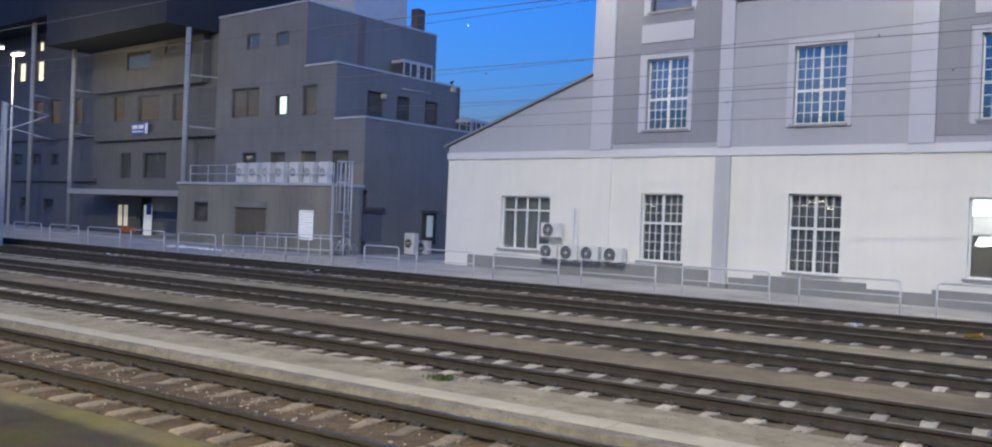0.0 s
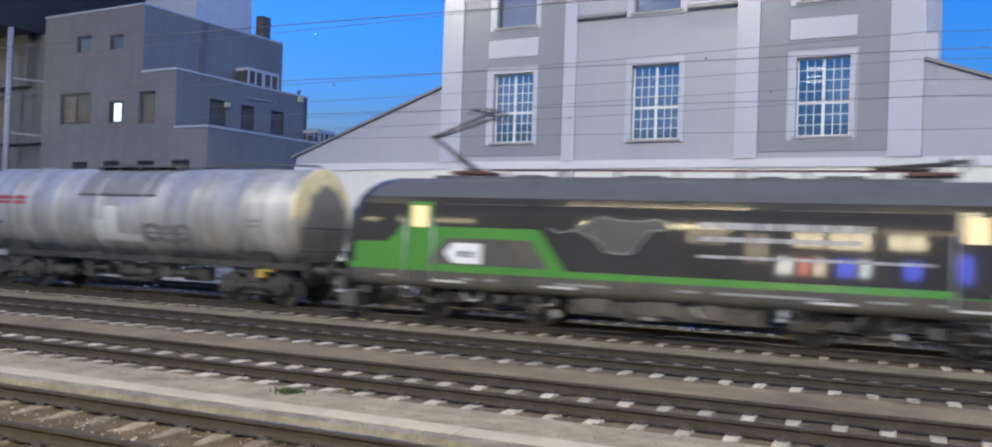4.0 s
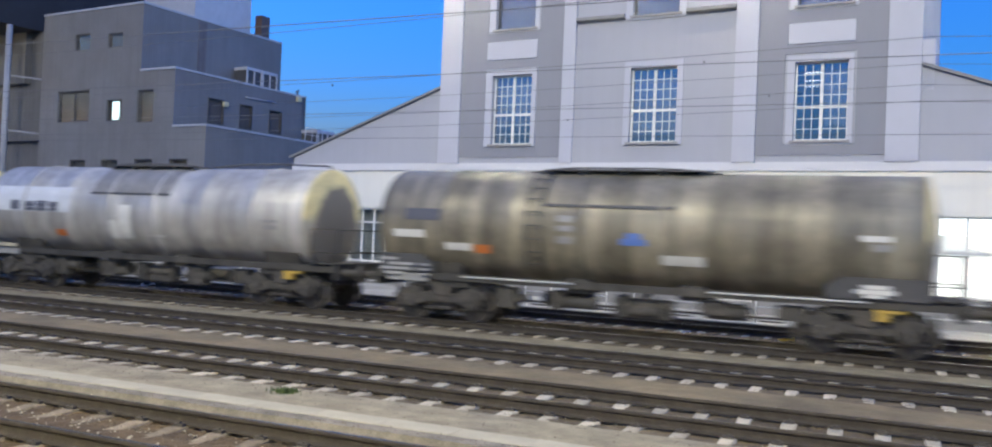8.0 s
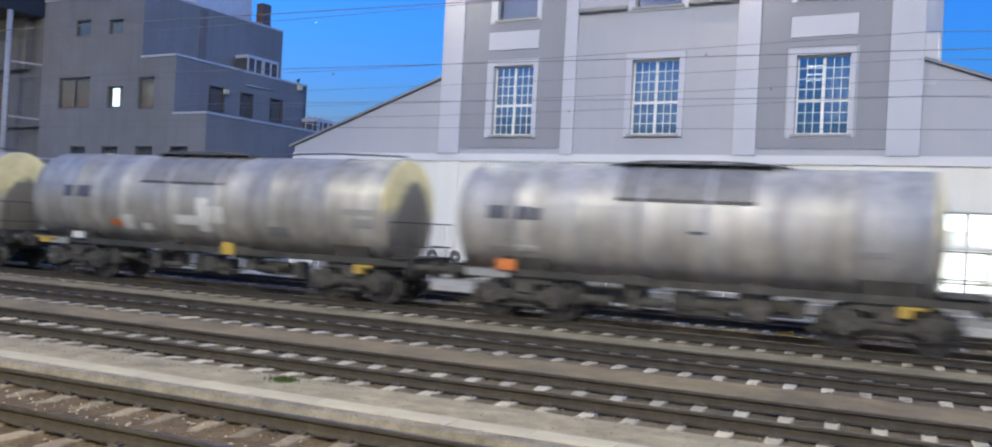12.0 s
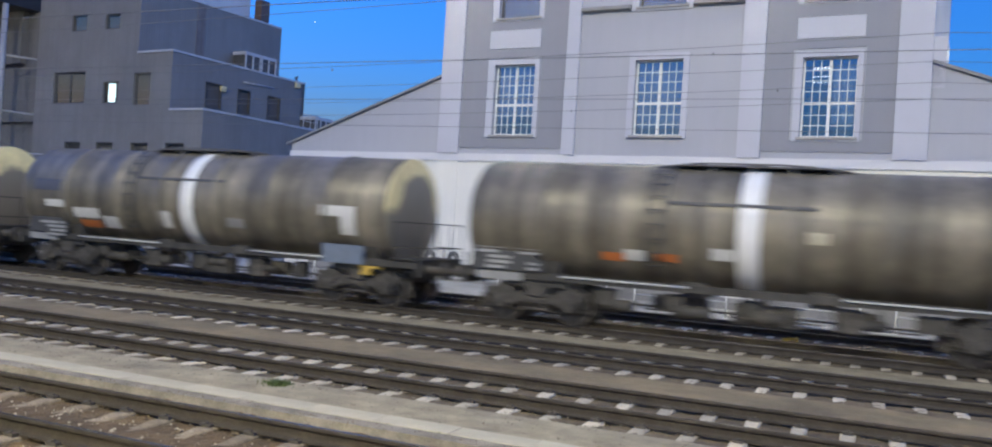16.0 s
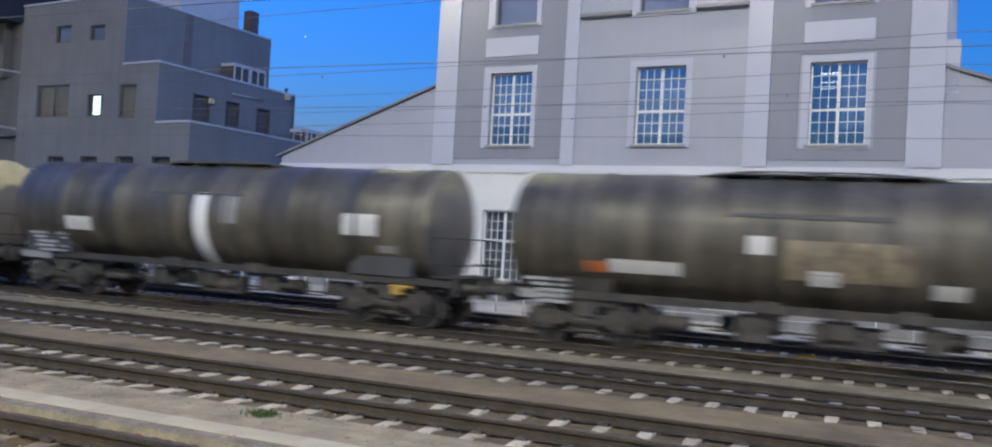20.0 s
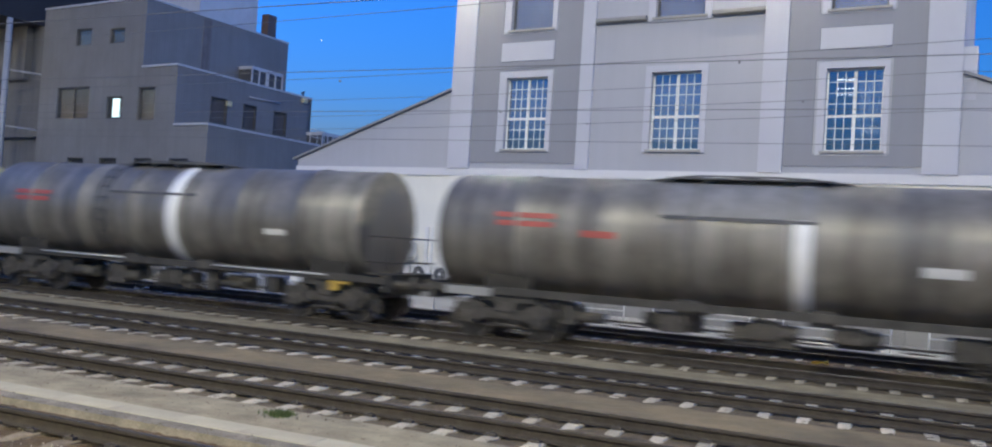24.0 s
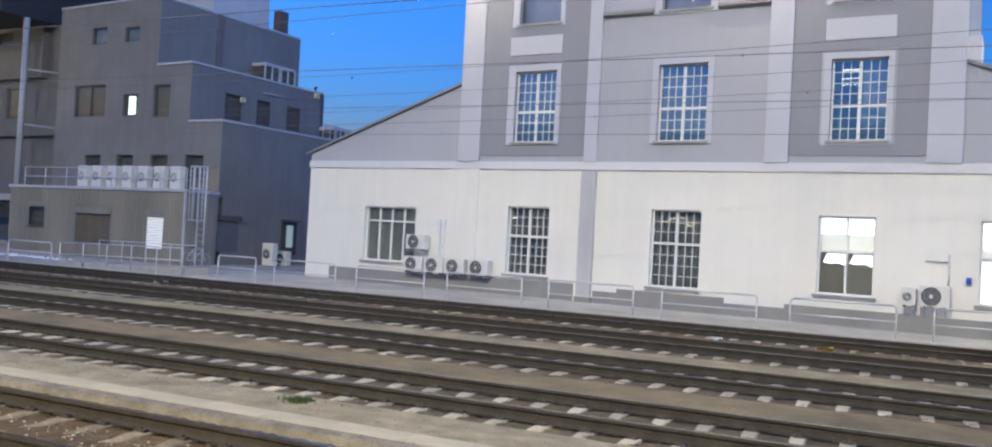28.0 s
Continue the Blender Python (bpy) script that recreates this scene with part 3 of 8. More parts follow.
# ragged pale deposit on the pavement before the wall, and rubble beside the ramp
wash = pose(-15.0, 32.1, 0.0, 0, 0, -5.88)
rng = random.Random(77)
bm = bmnew()
edge = [(-8.6 + i * 0.22, -1.06 + rng.uniform(-0.05, 0.05), rng.uniform(0.1, 0.24)) for i in range(140)]
lo = [bm.verts.new((u, v, 0.137)) for u, v, w in edge]
hi = [bm.verts.new((u, v + w, 0.139)) for u, v, w in edge]
for i in range(len(edge) - 1):
    bm.faces.new((lo[i], lo[i + 1], hi[i + 1], hi[i]))
lone("lime_deposit", bm, M_SALT, "ragged pale lime deposit on the pavement before the wall", "deposit", wash, kind="structure")
scatter("rubble", 90, [(-41.5, -36.5, 30.2, 30.9, 0.16)], 0.09, M_LITTER, "pale rubble lying on the pavement beside the ramp", 9)
# ---------------------------------------------------------------- white factory building
BM = pose(-15.0, 32.1, 0.0, 0, 0, -5.88)      # the buildings' own axes: u along the front, v back, z up
M_BLUEBLIND = mat("blue_grey_blind", (0.08, 0.09, 0.15), 0.7, vary=0.06, bump=0.05)
M_TINTSHEET = mat("blue_grey_tint_sheet", (0.3, 0.31, 0.4), 0.9, vary=0.12, streak=0.1)
WT = 0.42                                     # wall thickness


def window_grid(parent, u0, u1, z0, z1, v, ups, downs, cols, split, surround=None, sill=True, label="", glass=M_PANE):
    """A mullioned window: frame with mullion and transom as the part, panes and sill as its pieces."""
    um, bar = (u0 + u1) / 2, 0.026
    fr = 0.055
    bm = bmnew()
    box(bm, u0, u0 + fr, v, v + 0.07, z0, z1)
    box(bm, u1 - fr, u1, v, v + 0.07, z0, z1)
    box(bm, u0 + fr, u1 - fr, v, v + 0.07, z0, z0 + fr)
    box(bm, u0 + fr, u1 - fr, v, v + 0.07, z1 - fr, z1)
    box(bm, um - 0.05, um + 0.05, v - 0.012, v + 0.08, z0 + fr, z1 - fr)
    box(bm, u0 + fr, um - 0.05, v - 0.008, v + 0.075, split - 0.045, split + 0.045)
    box(bm, um + 0.05, u1 - fr, v - 0.008, v + 0.075, split - 0.045, split + 0.045)
    cells = []
    for a, b in ((u0 + fr, um - 0.05), (um + 0.05, u1 - fr)):
        for c, d, rows in ((z0 + fr, split - 0.045, downs), (split + 0.045, z1 - fr, ups)):
            for i in range(1, cols):
                x = a + (b - a) * i / cols
                box(bm, x - bar / 2, x + bar / 2, v + 0.012, v + 0.055, c, d)
            for j in range(1, rows):
                z = c + (d - c) * j / rows
                for i in range(cols):
                    p, q = a + (b - a) * i / cols, a + (b - a) * (i + 1) / cols
                    box(bm, p + (bar / 2 if i else 0), q - (bar / 2 if i < cols - 1 else 0), v + 0.014, v + 0.053, z - bar / 2, z + bar / 2)
            cells += [(a + (b - a) * (i + 0.5) / cols, c + (d - c) * (j + 0.5) / rows, (b - a) / cols, (d - c) / rows) for i in range(cols) for j in range(rows)]
    win = part("window", bm, M_FRAME, parent, label or "white mullioned window frame")
    shapes = {}
    for cu, cz, w, h in cells:
        key = (round(w, 3), round(h, 3))
        if key not in shapes:
            shapes[key] = boxed("pane", glass, (-w / 2, w / 2, -0.003, 0.003, -h / 2, h / 2))
        ob = part("pane", shapes[key], None, win, at=pose(cu, v + 0.034, cz, random.uniform(-0.25, 0.25), 0, random.uniform(-0.35, 0.35)))
        ob.visible_shadow = False
    if sill:
        bm = bmnew()
        box(bm, u0 - 0.1, u1 + 0.1, -0.11, v + 0.02, z0 - 0.09, z0 - 0.004, bevel=0.008)
        part("sill", bm, M_SILL, win)
    if surround:
        a, b, c, d = surround
        bm = bmnew()
        box(bm, a, u0, -0.055, 0.05, c, d)
        box(bm, u1, b, -0.055, 0.05, c, d)
        box(bm, u0, u1, -0.055, 0.05, c, z0 - 0.09)
        box(bm, u0, u1, -0.055, 0.05, z1, d)
        part("surround", bm, M_TRIM, win, "pale raised window surround")
    return win


factory = thing("factory_building", "white and grey rendered factory building with tall mullioned windows", "building", BM)
G_WIN = [(-6.45, -3.78, 1.12, 3.42), (0.60, 2.40, 1.0, 3.62), (6.47, 8.28, 0.95, 3.68), (12.15, 13.86, 1.14, 3.65), (16.75, 18.45, 1.15, 3.65)]
U_WIN = [(0.66, 2.43, 6.1, 8.84), (6.50, 8.28, 6.1, 8.82), (12.33, 14.03, 6.07, 8.7)]
T_WIN = [(0.70, 2.47, 10.68, 13.4), (6.50, 8.26, 10.76, 13.4), (12.36, 14.06, 10.6, 13.3)]
EAST = 30.0

bm = bmnew()
holed(bm, -9.66, EAST, 0.1, 5.05, 0.0, WT, G_WIN)
part("ground_floor_wall", bm, M_WHITE, factory, "white rendered lower wall")
bm = bmnew()
box(bm, -9.70, EAST, -0.07, WT, 5.05, 5.35)
part("string_course", bm, M_BAND, factory, "bright white raised band")
bm = bmnew()
holed(bm, -1.75, 16.15, 5.35, 15.0, 0.0, WT, U_WIN + T_WIN)
part("upper_wall", bm, M_UPPER, factory, "light grey rendered upper wall")
for a, b in ((-0.80, 3.75), (11.1, 15.2)):
    holes = [w for w in U_WIN + T_WIN if a < w[0] < b]
    holes = [(h[0] - 0.33, h[1] + 0.24, h[2] - 0.1, h[3] + 0.28) for h in holes]
    holes += [(0.35, 2.62, 9.46, 10.2), (12.08, 14.22, 9.3, 10.02)]
    bm = bmnew()
    holed(bm, a, b, 5.58, 15.0, -0.03, 0.004, holes)
    part("recessed_panel", bm, M_PANEL, factory, "mid-grey rendered wall panel")
for a, b in ((-1.78, -0.80), (3.75, 4.26), (10.33, 11.1), (15.2, 16.18)):
    bm = bmnew()
    box(bm, a, b, -0.12, 0.004, 5.352, 15.0)
    part("pilaster", bm, M_TRIM, factory, "pale rendered pilaster")
for a, b, c, d in ((0.36, 2.61, 9.47, 10.19), (12.09, 14.21, 9.31, 10.01)):
    bm = bmnew()
    box(bm, a, b, -0.05, 0.004, c, d, bevel=0.01)
    part("spandrel_panel", bm, M_TRIM, factory, "pale rendered spandrel panel")
for a, b in ((4.28, 6.2), (8.55, 10.31)):
    bm = bmnew()
    prism(bm, [(-0.2, 10.70), (-0.02, 10.66), (-0.02, 10.84), (-0.16, 10.84), (-0.2, 10.78)], a, b, "x")
    part("cornice", bm, M_PLINTH, factory, "grey projecting cornice")
bm = bmnew()
prism(bm, [(-9.66, 5.35), (-1.75, 5.35), (-1.75, 8.42), (-9.66, 5.64)], 0.0, WT, "y")
part("gable_wall", bm, M_UPPER, factory, "light grey sloping gable wall")
bm = bmnew()
prism(bm, [(-9.9, 5.60), (-1.78, 8.44), (-1.78, 8.54), (-9.9, 5.70)], -0.12, 14, "y")
part("lean_to_roof", bm, M_ROOF, factory, "sloping zinc roof")
bm = bmnew()
prism(bm, [(16.15, 5.35), (EAST, 5.35), (EAST, 5.55), (24.0, 5.5), (16.15, 8.37)], 0.0, WT, "y")
part("gable_wall", bm, M_UPPER, factory, "light grey sloping gable wall")
bm = bmnew()
prism(bm, [(16.19, 8.38), (24.2, 5.44), (EAST, 5.5), (EAST, 5.6), (24.2, 5.56), (16.19, 8.48)], -0.12, 14, "y")
part("lean_to_roof", bm, M_ROOF, factory, "sloping zinc roof")
bm = bmnew()
box(bm, 16.18, 16.55, 0.0, 1.4, 7.6, 9.2)
part("chimney_stub", bm, M_TRIM, factory, "pale rendered stub beside the tower")
# sides, back and floors close the building
for m_, b in ((M_WHITE, (-9.66, -9.24, WT, 14.0, 0.1, 5.62)), (M_WHITE, (EAST - 0.4, EAST, WT, 14.0, 0.1, 5.5)), (M_UPPER, (-1.75, -1.35, WT, 9.0, 5.36, 15.0)), (M_UPPER, (15.75, 16.15, WT, 9.0, 5.36, 15.0))):
    bm = bmnew()
    box(bm, *b)
    part("side_wall", bm, m_, factory)
bm = bmnew()
box(bm, -9.24, EAST - 0.4, 13.6, 14.0, 0.1, 5.3)
part("back_wall", bm, M_WHITE, factory)
bm = bmnew()
box(bm, -1.35, 15.75, 8.6, 9.0, 5.36, 15.0)
part("tower_back_wall", bm, M_ROOM, factory)
for name, b in (("floor_slab", (-1.34, 15.74, WT, 8.6, 5.36, 5.45)), ("floor_slab", (-1.34, 15.74, WT, 8.6, 10.05, 10.3)), ("flat_roof", (-1.75, 16.15, -0.1, 9.0, 15.0, 15.3)),
                ("floor_slab", (-9.23, EAST - 0.41, WT + 0.001, 13.59, 4.4, 4.6)), ("inner_wall", (-9.23, EAST - 0.41, 3.4, 3.6, 0.12, 4.4)), ("inner_wall", (3.3, 3.45, WT + 0.01, 8.59, 5.46, 10.04))):
    bm = bmnew()
    box(bm, *b)
    part(name, bm, M_ROOM, factory)

# plinth with its stepped top
for a, b, top in ((-8.25, -1.8, 0.74), (-1.8, 3.56, 0.82), (5.3, 9.2, 0.76), (4.36, 5.3, 0.62), (9.2, 11.2, 0.58), (11.2, 15.0, 0.72), (15.0, EAST, 0.7)):
    bm = bmnew()
    box(bm, a + 0.002, b - 0.002, -0.05, 0.004, 0.12, top, bevel=0.006)
    part("plinth", bm, M_PLINTH, factory, "grey rendered plinth")
bm = bmnew()
box(bm, -1.78, -0.79, -0.045, 0.004, 0.83, 5.048)
part("corner_strip", bm, M_WHITE, factory, "white raised strip below the tower corner")
bm = bmnew()
box(bm, 3.74, 4.30, -0.17, 0.004, 0.12, 5.02)
part("pier", bm, M_PIER, factory, "blue-grey rendered pier")
bm = bmnew()
box(bm, 3.7, 4.34, -0.2, 0.003, 0.12, 0.36)
part("pier_base", bm, M_PLINTH, factory)

for (u0, u1, z0, z1), s in zip(U_WIN, ((0.35, 2.63, 5.99, 9.08), (6.27, 8.5, 5.99, 9.05), (12.09, 14.2, 5.92, 8.9))):
    window_grid(factory, u0, u1, z0, z1, 0.16, 4, 3, 3, z0 + (z1 - z0) * 0.43, s, glass=M_TINTED)
for (u0, u1, z0, z1), s in zip(T_WIN, ((0.4, 2.67, 10.54, 13.62), (6.24, 8.5, 10.6, 13.62), (12.1, 14.25, 10.46, 13.5))):
    bm = bmnew()
    box(bm, u0, u0 + 0.05, 0.16, 0.23, z0, z1)
    box(bm, u1 - 0.05, u1, 0.16, 0.23, z0, z1)
    box(bm, u0 + 0.05, u1 - 0.05, 0.16, 0.23, z0, z0 + 0.05)
    box(bm, u0 + 0.05, u1 - 0.05, 0.16, 0.23, z1 - 0.05, z1)
    win = part("window", bm, M_DARKFRAME, factory, "plain top-floor window with a drawn blue-grey blind")
    bm = bmnew()
    box(bm, u0 + 0.054, u1 - 0.054, 0.19, 0.196, z0 + 0.054, z1 - 0.054)
    ob = part("pane", bm, M_PANE, win)
    ob.visible_shadow = False
    bm = bmnew()
    slats = int((z1 - z0 - 0.12) / 0.11)
    for k in range(slats):
        z = z0 + 0.06 + k * 0.11
        prism(bm, [(0.26, z), (0.272, z + 0.003), (0.272, z + 0.105), (0.26, z + 0.108)], u0 + 0.055, u1 - 0.055, "x")
    part("roller_blind", bm, M_BLUEBLIND, win, "blue-grey roller blind")
    bm = bmnew()
    box(bm, u0 - 0.1, u1 + 0.1, -0.11, 0.158, z0 - 0.09, z0 - 0.004, bevel=0.008)
    part("sill", bm, M_SILL, win)
    a, b, c, d = s
    bm = bmnew()
    box(bm, a, u0, -0.055, 0.05, c, d)
    box(bm, u1, b, -0.055, 0.05, c, d)
    box(bm, u0, u1, -0.055, 0.05, c, z0 - 0.09)
    box(bm, u0, u1, -0.055, 0.05, z1, d)
    part("surround", bm, M_TRIM, win, "pale raised window surround")
# sheets added behind the upper panes; their colour stands in for reflected sky
for (u0, u1, z0, z1), low in zip(U_WIN, (0.75, 0.35, 0.55)):
    bm = bmnew()
    n = 24
    a0 = u0 - 0.05 if u0 < 12 else (u0 + u1) / 2 + 0.06
    pts = [(a0 + (u1 + 0.05 - a0) * i / n, 0.5 + 0.018 * math.sin(i * math.pi / 2)) for i in range(n + 1)]
    lo = [bm.verts.new((p, q, z0 + low)) for p, q in pts]
    hi = [bm.verts.new((p, q, z1 + 0.04)) for p, q in pts]
    for i in range(n):
        bm.faces.new((lo[i], lo[i + 1], hi[i + 1], hi[i]))
    part("tint_sheet", bm, M_TINTSHEET, factory, "blue-grey sheet added behind the upper window to tint its panes")
# lit ceiling tubes and a pale curtain behind the upper window of the middle of the right bay
u0, u1, z0, z1 = U_WIN[2]
for row, (z, w) in enumerate(((8.42, 0.075), (8.16, 0.065), (7.98, 0.055))):
    for k in range(5):
        bm = bmnew()
        box(bm, u0 + 0.22 + k * 0.115, u0 + 0.22 + k * 0.115 + w, 0.6 + row * 0.1, 0.62 + row * 0.1, z, z + 0.06 - row * 0.012)
        part("ceiling_tube", bm, G_TUBE, factory, "lit ceiling tube seen through the window")
bm = bmnew()
box(bm, u0 - 0.1, u0 + 0.16, 0.5, 0.55, z0 - 0.05, 7.75)
part("window_curtain", bm, M_ACDARK, factory, "dark curtain edge")
for i in (1, 2):
    u0, u1, z0, z1 = G_WIN[i]
    window_grid(factory, u0, u1, z0, z1, 0.18, 3, 4, 3, z0 + (z1 - z0) * 0.565)


def plain_window(parent, u0, u1, z0, z1, v, cols, split, label=""):
    """A wide casement: upright bars and one transom, one pane in every field."""
    fr = 0.06
    bm = bmnew()
    box(bm, u0, u0 + fr, v, v + 0.08, z0, z1)
    box(bm, u1 - fr, u1, v, v + 0.08, z0, z1)
    box(bm, u0 + fr, u1 - fr, v, v + 0.08, z0, z0 + fr)
    box(bm, u0 + fr, u1 - fr, v, v + 0.08, z1 - fr, z1)
    edges = [u0 + fr + (u1 - u0 - 2 * fr) * i / cols for i in range(cols + 1)]
    for x in edges[1:-1]:
        box(bm, x - 0.035, x + 0.035, v - 0.006, v + 0.085, z0 + fr, z1 - fr)
    for a, b in zip(edges, edges[1:]):
        box(bm, a + 0.035, b - 0.035, v - 0.004, v + 0.08, split - 0.035, split + 0.035)
    win = part("window", bm, M_FRAME, parent, label or "white casement window frame")
    for c, d in ((z0 + fr, split - 0.035), (split + 0.035, z1 - fr)):
        w, h = edges[1] - edges[0], d - c
        me = boxed("pane", M_PANE, (-w / 2 + 0.004, w / 2 - 0.004, -0.004, 0.004, -h / 2, h / 2))
        for a, b in zip(edges, edges[1:]):
            ob = part("pane", me, None, win, at=pose((a + b) / 2, v + 0.04, (c + d) / 2, random.uniform(-0.25, 0.25), 0, random.uniform(-0.3, 0.3)))
            ob.visible_shadow = False
    bm = bmnew()
    box(bm, u0 - 0.1, u1 + 0.1, -0.11, v + 0.02, z0 - 0.08, z0 - 0.004, bevel=0.008)
    part("sill", bm, M_SILL, win)
    return win


def curtain(parent, name, u0, u1, z0, z1, v, folds, depth, material, label):
    """Hanging fabric in vertical folds."""
    bm = bmnew()
    n = folds * 4
    lo = [bm.verts.new((u0 + (u1 - u0) * i / n, v + depth * math.sin(i * math.pi / 2), z0)) for i in range(n + 1)]
    hi = [bm.verts.new((u0 + (u1 - u0) * i / n, v + depth * math.sin(i * math.pi / 2), z1)) for i in range(n + 1)]
    for i in range(n):
        bm.faces.new((lo[i], lo[i + 1], hi[i + 1], hi[i]))
    bmesh.ops.solidify(bm, geom=bm.faces[:], thickness=0.006)
    return part(name, bm, material, parent, label)


plain_window(factory, *G_WIN[0], 0.18, 4, 2.82)
curtain(factory, "curtain", -6.4, -3.82, 1.16, 3.4, 0.34, 26, 0.025, M_CURTAIN, "pale vertical blinds behind the window")
curtain(factory, "curtain", 0.64, 2.36, 1.05, 3.6, 0.34, 14, 0.04, M_CURTAIN, "grey curtain behind the window")
curtain(factory, "curtain", 6.5, 8.25, 1.0, 3.66, 0.34, 14, 0.04, M_CURTAIN, "grey curtain behind the window")
for i in (3, 4):
    u0, u1, z0, z1 = G_WIN[i]
    win = plain_window(factory, u0, u1, z0, z1, 0.18, 2, z0 + (z1 - z0) * 0.56, "white casement window frame of a lit room")
    um = (u0 + u1) / 2
    bm = bmnew()
    box(bm, u0 + 0.02, u1 - 0.02, 0.36, 0.365, z0 + (z1 - z0) * 0.775, z1 - 0.02)
    part("lit_room_ceiling", bm, G_LIT, win, "bright cold-lit room behind the glass")
    bm = bmnew()
    box(bm, u0 + 0.02, u1 - 0.02, 0.345, 0.352, z0 + (z1 - z0) * 0.53, z0 + (z1 - z0) * 0.775)
    part("blind", bm, M_FRAME, win, "white half-lowered blind")
    if i == 3:
        bm = bmnew()
        for a, b in ((u0 + 0.1, um - 0.06), (um + 0.06, u1 - 0.1)):
            w, zt = b - a, z0 + (z1 - z0) * 0.53
            prism(bm, [(a + 0.02, zt - 0.3), (a + w * 0.2, zt - 0.02), (b, zt - 0.02), (b, zt - 0.38), (a + w * 0.7, zt - 0.30), (a + w * 0.35, zt - 0.34)], 0.40, 0.405, "y")
        part("lit_lampshade", bm, G_LIT, win, "bright lamps seen through the lower panes")
    else:
        bm = bmnew()
        box(bm, u0 + 0.02, u1 - 0.02, 0.40, 0.405, z0 + 0.02, z0 + (z1 - z0) * 0.53)
        part("lit_blind", bm, G_LITDIM, win, "softly lit pale blind")


# ---------------------------------------------------------------- air conditioners on the factory front
def ac_unit(name_label, m, w=0.92, h=0.64, d=0.36, bracket=True, group="", fan=0.42, hole=M_ACDARK):
    """An outdoor unit: bevelled casing, round fan grille of rings, side panel and feet."""
    g = thing("air_conditioner", name_label, "air conditioner", m, group)
    bm = bmnew()
    box(bm, 0, w, -d, 0, 0.04, h, bevel=0.015)
    part("casing", bm, M_AC, g)
    c, r = (w * 0.40, -d - 0.004, h * 0.53), min(w * 0.33, h * fan)
    bm = bmnew()
    rod(bm, (c[0], c[1] + 0.02, c[2]), (c[0], c[1] - 0.002, c[2]), r, 24)
    part("fan_opening", bm, hole, g)
    bm = bmnew()
    for k in range(1, 5):
        rr = r * k / 4.0
        for i in range(20):
            a, b = 2 * math.pi * i / 20, 2 * math.pi * (i + 1) / 20
            rod(bm, (c[0] + rr * math.cos(a), c[1] - 0.012, c[2] + rr * math.sin(a)), (c[0] + rr * math.cos(b), c[1] - 0.012, c[2] + rr * math.sin(b)), 0.006, 4)
    rod(bm, (c[0], c[1], c[2]), (c[0], c[1] - 0.02, c[2]), r * 0.2, 12)
    part("fan_grille", bm, M_AC, g)
    bm = bmnew()
    box(bm, w * 0.8, w * 0.96, -d - 0.006, -d + 0.01, h * 0.12, h * 0.9)
    part("side_cover", bm, M_AC, g)
    for x in (w * 0.15, w * 0.8):
        bm = bmnew()
        box(bm, x, x + 0.05, -d - 0.02, 0.02, 0.0, 0.045)
        part("foot", bm, M_ACDARK, g)
    if bracket:
        for x in (w * 0.12, w * 0.82):
            bm = bmnew()
            box(bm, x, x + 0.04, -d - 0.05, 0.1, -0.045, -0.002)
            box(bm, x, x + 0.04, 0.06, 0.1, -0.3, -0.045)
            part("bracket", bm, M_GALV, g)
    return g


for u, z in ((-3.87, 1.68), (-3.94, 0.78), (-2.92, 0.79), (-1.92, 0.80), (-0.82, 0.81)):
    ac_unit("off-white outdoor air conditioner bracketed to the white wall", BM @ pose(u, -0.1, z), group="air conditioners on the white wall")
ac_unit("off-white outdoor air conditioner standing on a wall bracket", BM @ pose(15.2, -0.1, 0.98), 0.84, 0.66)
ac_unit("off-white outdoor air conditioner standing on a wall bracket", BM @ pose(14.72, -0.1, 0.98), 0.4, 0.55)
bm = bmnew()
box(bm, -2.62, -2.46, -0.09, -0.002, 1.46, 2.98, bevel=0.01)
lone("cable_duct", bm, M_CONDUIT, "white plastic cable duct on the wall", "duct", BM)
bm = bmnew()
box(bm, -2.36, -2.24, -0.09, -0.002, 1.46, 2.98, bevel=0.01)
lone("cable_duct", bm, M_CONDUIT, "white plastic cable duct on the wall", "duct", BM)
bm = bmnew()
rod(bm, (15.95, -0.06, 1.66), (15.95, -0.06, 2.6), 0.025)
rod(bm, (15.95, -0.06, 2.38), (15.3, -0.06, 2.38), 0.018)
lone("drain_pipe", bm, M_GALV, "thin grey pipe rising above the air conditioner", "pipe", BM)
bm = bmnew()
box(bm, 16.42, 16.56, -0.12, -0.004, 1.75, 1.95, bevel=0.01)
lone("junction_box", bm, M_SIGN, "small blue junction box on the wall", "junction box", BM)

# ---------------------------------------------------------------- stepped grey works building
works = thing("works_building", "stepped dark grey clad works building with pale roof copings", "building", BM)


